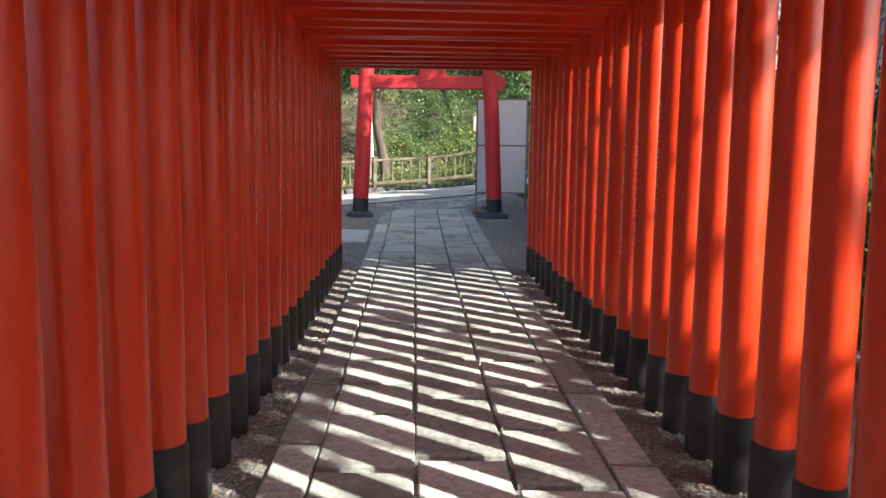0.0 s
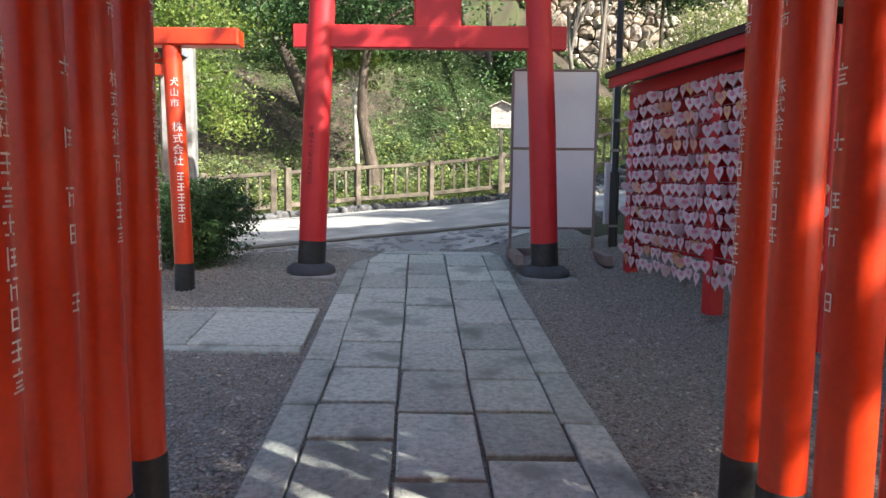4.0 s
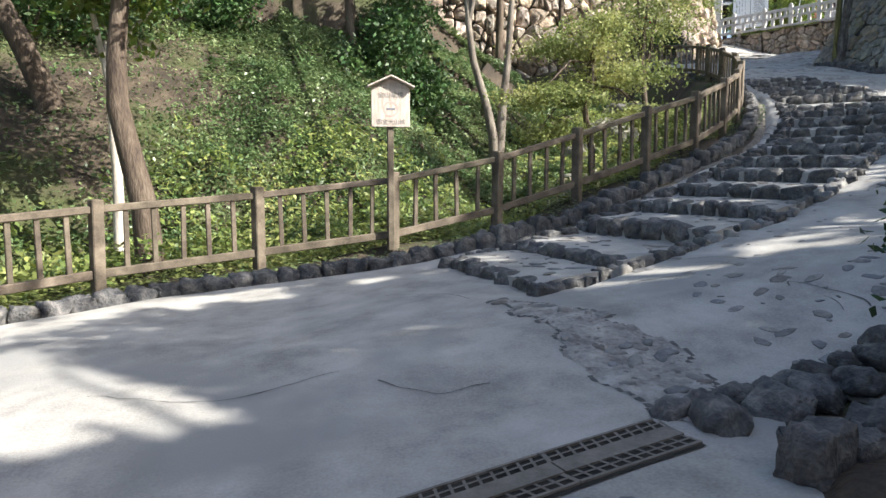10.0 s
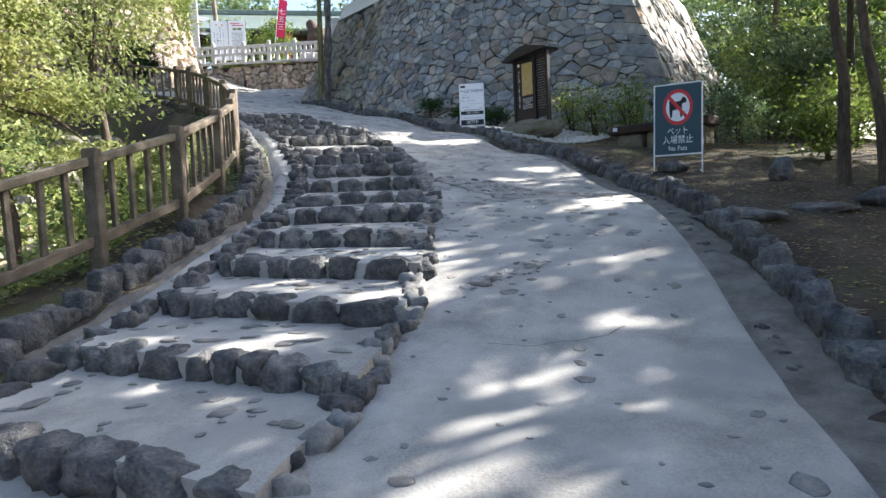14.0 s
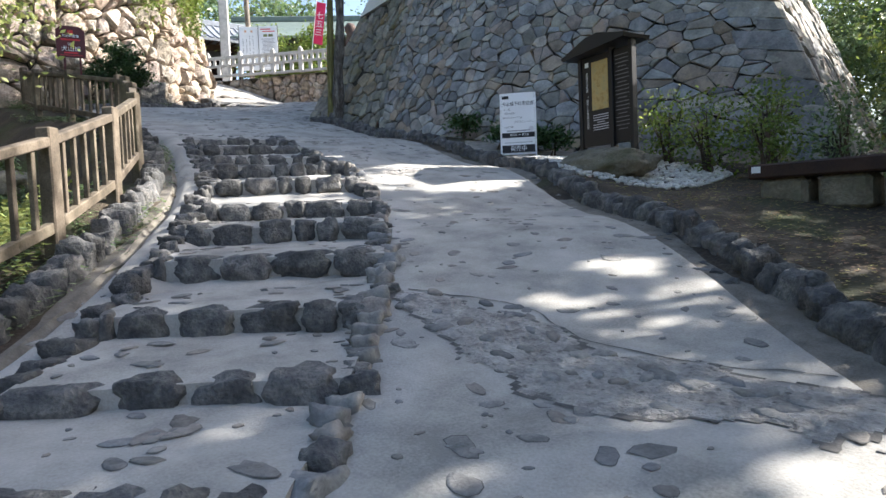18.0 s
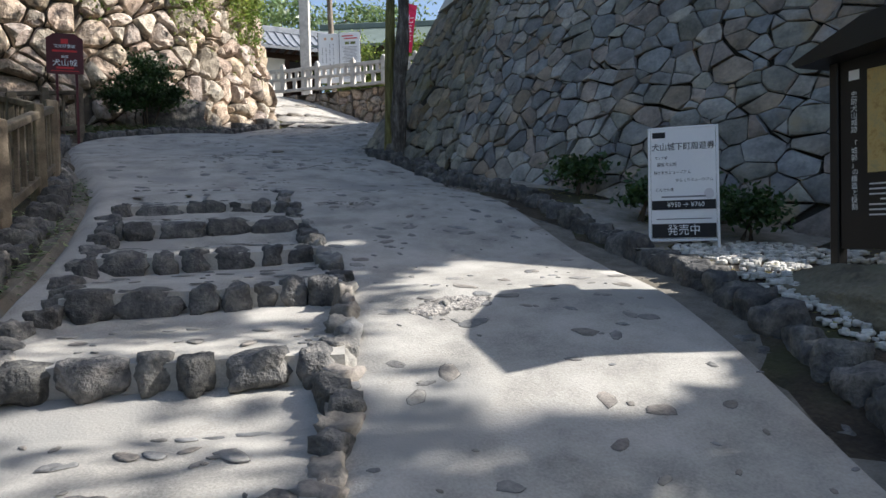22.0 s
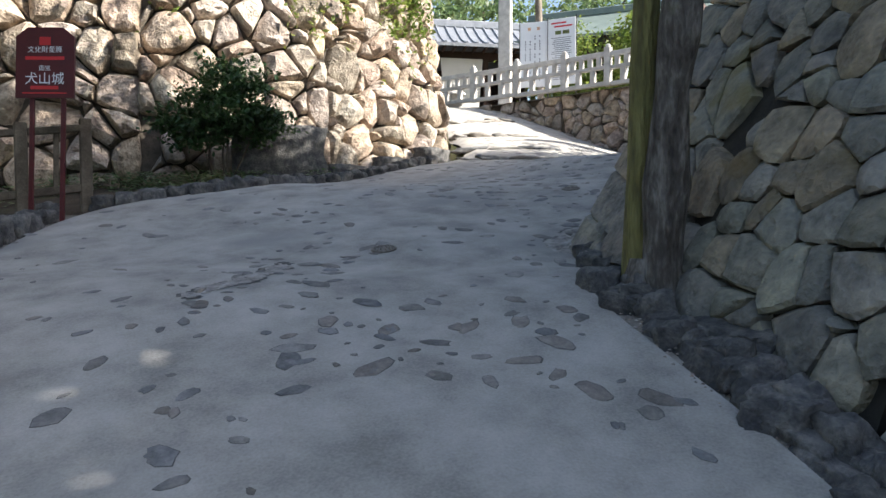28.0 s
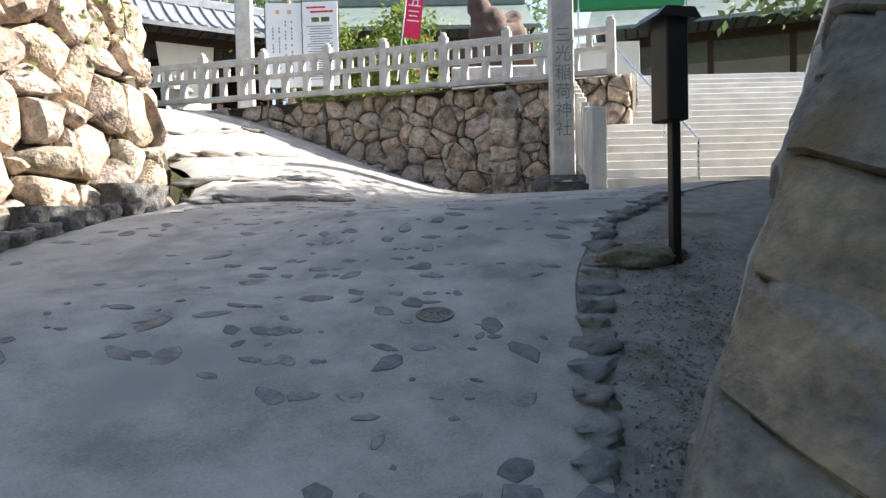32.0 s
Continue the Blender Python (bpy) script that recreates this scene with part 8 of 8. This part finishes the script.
# ---- low steps where the road climbs beside the wall's corner ----
for (ax, ay), (bx, by) in (((20.15, 41.75), (22.3, 41.45)), ((20.6, 43.1), (22.7, 42.5)), ((21.2, 44.9), (23.9, 45.3)), ((21.3, 46.6), (24.2, 47.3))):
    a, b = Vector((ax, ay)), Vector((bx, by))
    mid = (a + b) / 2
    st = thing("stone_step", "low worn step of flat stones across the road", "step", "low steps in the upper road", m=pose(mid.x, mid.y, lie(*mid)))
    l = (b - a).length
    u = 0.0
    while u < l - 0.1:
        w = min(rng.uniform(0.35, 0.8), l - u)
        p = a.lerp(b, (u + w / 2) / l)
        stone(st, p.x - mid.x, p.y - mid.y, lie(p.x, p.y) - lie(*mid) - 0.07 + rng.uniform(-0.01, 0.02), w * 1.05, rng.uniform(0.35, 0.55), 0.15, math.degrees(math.atan2(by - ay, bx - ax)) + rng.uniform(-9, 9), 5, meshes=PALE_BLOCKS)
        u += w

# ---- paving slabs of the straight path ----
path = thing("pavement", "straight path of pale granite slabs with edging strips", "path", kind="structure")


def slab(parent, x0, x1, y0, y1, lift=0.035, mat=None, name="slab", gap=0.008):
    g = Geo()
    j = lambda: rng.uniform(-0.009, 0.009) if gap else 0.0
    dx = lambda y: -0.0425 * (y - 5.7)
    gy = gap * 2.6
    cs_ = [(x0 + gap + j(), y0 + gy + j()), (x1 - gap + j(), y0 + gy + j()), (x1 - gap + j(), y1 - gy + j()), (x0 + gap + j(), y1 - gy + j())]
    cx, cy = (x0 + x1) / 2 + dx((y0 + y1) / 2), (y0 + y1) / 2
    zc_ = lie(0, cy)
    t = rng.uniform(-0.003, 0.003)
    top, mid_, bot = [], [], []
    for x, y in cs_:
        X = x + dx(y)
        z = lie(0, y) + lift + t
        mx, my = (x - (x0 + x1) / 2), (y - cy)
        top.append((X - cx - math.copysign(0.008, mx), y - cy - math.copysign(0.008, my), z - zc_))
        mid_.append((X - cx, y - cy, z - 0.007 - zc_))
        bot.append((X - cx, y - cy, z - 0.07 - zc_))
    g.v = top + mid_ + bot
    g.f = [(0, 1, 2, 3)] + [(4 + i, 4 + (i + 1) % 4, (i + 1) % 4, i) for i in range(4)] + [(8 + i, 8 + (i + 1) % 4, 4 + (i + 1) % 4, 4 + i) for i in range(4)]
    part(name, g.mesh(name, mat or M_SLAB, fix=False), mat or M_SLAB, parent, m=Matrix.Translation((cx, cy, zc_)))


cols = [(-0.93, -0.71, 0.95), (-0.71, -0.235, 0.62), (-0.235, 0.215, 0.72), (0.215, 0.685, 0.66), (0.685, 0.92, 1.05)]
for ci, (x0, x1, ln) in enumerate(cols):
    y = -5.0 + 0.33 * ci
    while y < 13.85:
        y1 = min(13.9, y + ln * rng.uniform(0.75, 1.2))
        if 13.9 - y1 < 0.3:
            y1 = 13.9
        slab(path, x0, x1, y, y1, gap=0.006 if ci in (0, 4) else 0.009)
        y = y1
for x0, x1 in ((-0.9, 0.0), (0.0, 0.9)):
    slab(path, x0, x1, 13.9, 14.12)
bed = Geo()
for i in range(40):
    y = -5 + i * 19.1 / 39
    bed.v += [(-0.93 - 0.0425 * (y - 5.7), y, lie(0, y) - 0.012), (0.92 - 0.0425 * (y - 5.7), y, lie(0, y) - 0.012)]
bed.f = [(2 * i, 2 * i + 1, 2 * i + 3, 2 * i + 2) for i in range(39)]
part("joint_bed", bed, M_JOINT, path)

side_path = thing("pavement_side", "side path of smooth grey slabs", "path", kind="structure")
for r_, (y0, y1) in enumerate(((10.38, 10.52), (10.52, 11.38), (11.38, 11.52))):
    x = -1.0
    while x > -6.4:
        w = 0.9 if r_ == 1 else 1.6
        slab(side_path, x - w, x, y0, y1, 0.03)
        x -= w

# ---- stones set in the concrete ----


def flat_stone(seed):
    """The worn top of a stone that shows in the concrete in a thin dark seam, one metre wide and one high."""
    r = random.Random(seed)
    n = 9
    out = [(0.5 * r.uniform(0.74, 1.1) * math.cos(2 * math.pi * (k + r.uniform(-0.3, 0.3)) / n), 0.5 * r.uniform(0.74, 1.1) * math.sin(2 * math.pi * (k + r.uniform(-0.3, 0.3)) / n)) for k in range(n)]
    vs = []
    for f, z in ((1.06, 0.0), (1.0, 0.3), (0.96, 0.75), (0.7, 1.0)):
        vs += [(x * f * (r.uniform(0.97, 1.06) if z == 0 else 1), y * f * (r.uniform(0.97, 1.06) if z == 0 else 1), z + (r.uniform(-0.3, 0.2) if z > 0.4 else 0)) for x, y in out]
    vs.append((0, 0, 1.0))
    fs = [(a * n + i, a * n + (i + 1) % n, (a + 1) * n + (i + 1) % n, (a + 1) * n + i) for a in (0, 1, 2) for i in range(n)] + [(3 * n + i, 3 * n + (i + 1) % n, 4 * n) for i in range(n)]
    me = bpy.data.meshes.new("embedded_stone")
    me.from_pydata(vs, [], fs)
    me.materials.append(M_EMBED)
    me.materials.append(M_CRACK)
    for k in range(n):
        me.polygons[k].material_index = 1
    me.shade_smooth()
    return me


EMB = [flat_stone(50 + k) for k in range(16)]
rest = Geo()
seams = Geo()
r2 = random.Random(5)
spots = []
broken = thing("broken_patches", "patches where the concrete has broken down to rubble", "patches", kind="structure")


def patch_of(line, n):
    """Broken ground along a line of (x, y, half width): rubble pieces and the dark crack round them."""
    g, dark = Geo(), Geo()
    xs, ys = [p[0] for p in line], [p[1] for p in line]
    x0, x1, y0, y1 = min(xs) - 0.7, max(xs) + 0.7, min(ys) - 0.7, max(ys) + 0.7

    def inner(x, y):
        best = -9
        for a, b in zip(line, line[1:]):
            dx, dy = b[0] - a[0], b[1] - a[1]
            u = min(1, max(0, ((x - a[0]) * dx + (y - a[1]) * dy) / (dx * dx + dy * dy)))
            best = max(best, a[2] + u * (b[2] - a[2]) - math.hypot(x - a[0] - u * dx, y - a[1] - u * dy))
        return best + 0.16 * noise.noise((x * 2.3, y * 2.3, n)) + 0.07 * noise.noise((x * 7, y * 7, n + 3))
    st_ = 0.032
    nx_, ny_ = int((x1 - x0) / st_), int((y1 - y0) / st_)
    ids = {}

    def corner(i, j, geo_, e):
        if (i, j, e) not in ids:
            x, y = x0 + i * st_, y0 + j * st_
            x, y = x + 0.014 * noise.noise((x * 31, y * 31, 1)), y + 0.014 * noise.noise((x * 31, y * 31, 5))
            k = max(0.0, min(1.0, inner(x, y) / 0.06))
            lump = 0.5 - abs(noise.noise((x * 8, y * 8, 4))) * 1.6 + 0.5 * noise.noise((x * 19, y * 19, 6))
            ids[i, j, e] = len(geo_.v)
            geo_.v.append((x, y, lie(x, y) + swell(x, y) + (0.004 + k * (0.006 + 0.012 * lump) if e else 0.004)))
        return ids[i, j, e]
    for i in range(nx_):
        for j in range(ny_):
            k = inner(x0 + (i + 0.5) * st_, y0 + (j + 0.5) * st_)
            if k > 0:
                g.f.append(tuple(corner(i + a, j + b, g, 1) for a, b in ((0, 0), (1, 0), (1, 1), (0, 1))))
            elif k > -0.028 and noise.noise((i * 0.11, j * 0.11, n)) > -0.12:
                dark.f.append(tuple(corner(i + a, j + b, dark, 0) for a, b in ((0, 0), (1, 0), (1, 1), (0, 1))))
    part("rubble", g.mesh("rubble", M_RUBBLE, fix=False), M_RUBBLE, broken)
    if dark.f:
        part("crack", dark.mesh("crack", M_CRACK, fix=False), M_CRACK, broken, "dark broken edge")["kind"] = "stuff"


for n, line in enumerate((((1.5, 18.1, 0.1), (1.76, 17.46, 0.2), (1.9, 16.8, 0.3), (1.9, 16.36, 0.28), (1.85, 16.0, 0.2)),
                          ((10.05, 22.5, 0.1), (9.96, 21.86, 0.3), (9.84, 21.35, 0.3), (9.8, 20.87, 0.32), (9.9, 20.5, 0.34), (9.95, 20.1, 0.36)),
                          ((14.65, 29.8, 0.03), (15.1, 29.55, 0.06)), ((13.5, 26.3, 0.06), (13.9, 26.2, 0.1)),
                          ((6.4, 19.6, 0.03), (6.9, 19.5, 0.12), (7.2, 19.3, 0.04)), ((18.2, 34.3, 0.15), (18.5, 34.7, 0.2)), ((14.9, 33.9, 0.05), (15.4, 34.4, 0.1), (15.7, 35.0, 0.05)))):
    patch_of(line, n)
    for a_, b_ in zip(line, line[1:]):
        for _ in range(int(26 * max(a_[2], b_[2]))):
            f, w = r2.random(), max(a_[2], b_[2]) * r2.uniform(-0.8, 0.8)
            d_ = Vector((b_[0] - a_[0], b_[1] - a_[1])).normalized()
            spots.append((a_[0] + (b_[0] - a_[0]) * f - d_.y * w, a_[1] + (b_[1] - a_[1]) * f + d_.x * w, r2.uniform(0.05, 0.11), 0.022))


def crack(pts, w):
    line_ = spline([(*p, 0) for p in pts], 14 * len(pts))
    k0 = len(seams.v)
    for i, p in enumerate(line_):
        d = (line_[min(i + 1, len(line_) - 1)] - line_[max(i - 1, 0)]).normalized()
        o = Vector((-d.y, d.x, 0))
        q_ = p + o * 0.05 * noise.noise((p.x * 5, p.y * 5, 2))
        ww = w * 0.55 * (0.35 + 1.1 * abs(noise.noise((p.x * 6, p.y * 6, 8))))
        for s_ in (-1, 1):
            v_ = q_ + o * ww * s_
            seams.v.append((v_.x, v_.y, lie(v_.x, v_.y) + swell(v_.x, v_.y) + 0.005))
    seams.f += [(k0 + 2 * i, k0 + 2 * i + 2, k0 + 2 * i + 3, k0 + 2 * i + 1) for i in range(len(line_) - 1)]


for pts, w in ((((0.75, 19.2), (1.2, 18.8), (1.35, 18.4)), 0.012), (((2.6, 18.1), (3.0, 18.0), (3.5, 18.05)), 0.014),
               (((-1.2, 17.2), (-0.5, 16.9), (0.2, 17.1)), 0.01), (((3.36, 17.22), (3.42, 17.28), (3.52, 17.05), (3.58, 16.85), (3.54, 16.7)), 0.014), (((3.44, 16.97), (3.42, 16.85), (3.4, 16.74)), 0.01),
               (((3.95, 16.86), (4.08, 16.82), (4.2, 16.6)), 0.012), (((0.4, 16.85), (0.7, 16.62), (1.0, 16.62)), 0.012), (((3.1, 18.65), (3.3, 18.4), (3.5, 18.3), (3.6, 18.0)), 0.016), (((3.25, 18.3), (3.4, 18.15), (3.45, 17.95)), 0.01), (((5.6, 18.9), (5.9, 18.5), (6.3, 18.35)), 0.01), (((10.1, 22.6), (10.35, 21.9), (10.2, 21.3), (10.3, 20.7), (10.45, 20.1)), 0.02)):
    crack(pts, w)
for _ in range(3200):
    i = r2.randrange(90, NS - 2)
    k = r2.uniform(0.03, 0.97)
    p = rr[i].lerp(rl[i], k)
    if p.x < 7.5 and r2.random() < 0.45:
        continue
    if p.y <= 31 and (r2.random() < 0.25 or p.y > 26 and k > 0.5 and r2.random() < 0.8) or p.y > 31 and (noise.noise((p.x * 0.6, p.y * 0.6, 3)) < -0.2 or k > 0.6 and p.y < 40 and r2.random() < 0.75):
        continue
    spots.append((p.x, p.y, 0.022 + 0.1 * r2.random() ** 2.4 if p.y < 31 else 0.03 + 0.12 * r2.random() ** 2, 0.004))
for _ in range(170):
    f, w = r2.uniform(0.02, 0.98), r2.uniform(0.25, 1.15)
    spots.append((-3.6 + 5.1 * f, 14.45 + 1.23 * f - w, r2.uniform(0.05, 0.12), 0.004))
for k in range(STEPS, len(sr) - 1):
    for w in range(9):
        p = sr[k].lerp(sl[k], (w + r2.uniform(0.2, 0.8)) / 9)
        spots.append((p.x, p.y, r2.uniform(0.05, 0.08), 0.012))
for k in range(STEPS):
    for _ in range(22):
        f, w = r2.uniform(0.15, 0.85), r2.uniform(0.05, 0.95)
        p = sr[k].lerp(sl[k], w).lerp(sr[k + 1].lerp(sl[k + 1], w), f)
        spots.append((p.x, p.y, 0.03 + 0.1 * r2.random() ** 2, (k, f, w)))
stones_set = thing("embedded_stones", "dark stones set flush in the worn concrete", "stones", kind="structure")
for n, (x, y, s, h) in enumerate(spots):
    on_step = isinstance(h, tuple)
    if inside(x, y, step_zone) and not on_step:
        continue
    if on_step:
        k, f, w = h
        z0 = lie(*((sr[k] + sl[k]) / 2))
        z = lie(*sr[k].lerp(sl[k], w)) * 0.5 + 0.5 * z0 + (0.1 if k < 15 else (0.085, 0.06, 0.03)[k - 15]) + 0.05 * f + 0.02 * noise.noise((x * 1.7, y * 1.7, 4)) + 0.001
        h = 0.007
    else:
        z = lie(x, y) + swell(x, y) + 0.001
    sl_ = math.degrees(math.atan(lie(x, y + 0.5) - lie(x, y - 0.5))), -math.degrees(math.atan(lie(x + 0.5, y) - lie(x - 0.5, y)))
    m = Matrix.Translation((x, y, z)) @ (Matrix.Identity(4) if on_step else pose(0, 0, 0, sl_[0], sl_[1], 0)) @ pose(0, 0, 0, r2.uniform(-1.5, 1.5), r2.uniform(-1.5, 1.5), r2.uniform(0, 360)) @ Matrix.Diagonal((s * r2.uniform(1.2, 2.2), s, h, 1))
    if n % 8 == 0 and n < 2400:
        ob = new("stone", r2.choice(EMB))
        ob.parent = stones_set
        ob.matrix_basis = m
    else:
        me = r2.choice(EMB)
        rest.add([v.co for v in me.vertices], [tuple(p.vertices) for p in me.polygons if p.material_index == 0], m)
        seams.add([v.co for v in me.vertices], [tuple(p.vertices) for p in me.polygons if p.material_index == 1], m)
me = rest.mesh("stones_rest", M_EMBED_I, fix=False)
me.shade_smooth()
part("stones_rest", me, M_EMBED_I, stones_set)["kind"] = "stuff"
part("seams", seams.mesh("seams", M_CRACK, fix=False), M_CRACK, stones_set, "dark cracks and seams round the stones")["kind"] = "stuff"

# ---- pebbles on the bare dirt under the castle wall ----
grit = Geo()
for _ in range(4200):
    f = r2.random()
    if r2.random() < 0.6:
        x, y = 18.5 + 3.2 * f + r2.uniform(-0.1, 0.5), 34.6 + 2.0 * f - r2.uniform(0.0, 0.8)
    else:
        x, y = 17.0 + 0.9 * f + r2.uniform(-0.2, 0.3), 29.5 + 4.4 * f
    if inside(x, y, ROAD_POLY):
        continue
    c = r2.uniform(0.005, 0.017)
    k0 = len(grit.v)
    z = lie(x, y) - 0.012
    for px, py, pz in ((1, 0, 0.2), (0.2, 0.8, 0.1), (-1, 0.1, 0.2), (-0.1, -0.8, 0.15), (0.1, 0.1, 0.8)):
        grit.v.append((x + px * c, y + py * c, z + pz * c))
    grit.f += [(k0 + q, k0 + (q + 1) % 4, k0 + 4) for q in range(4)]
tagged(new("loose_grit", grit.mesh("loose_grit", M_PEBBLE_MIX, fix=False)), "loose grit on the dirt below the wall", "grit", kind="stuff")
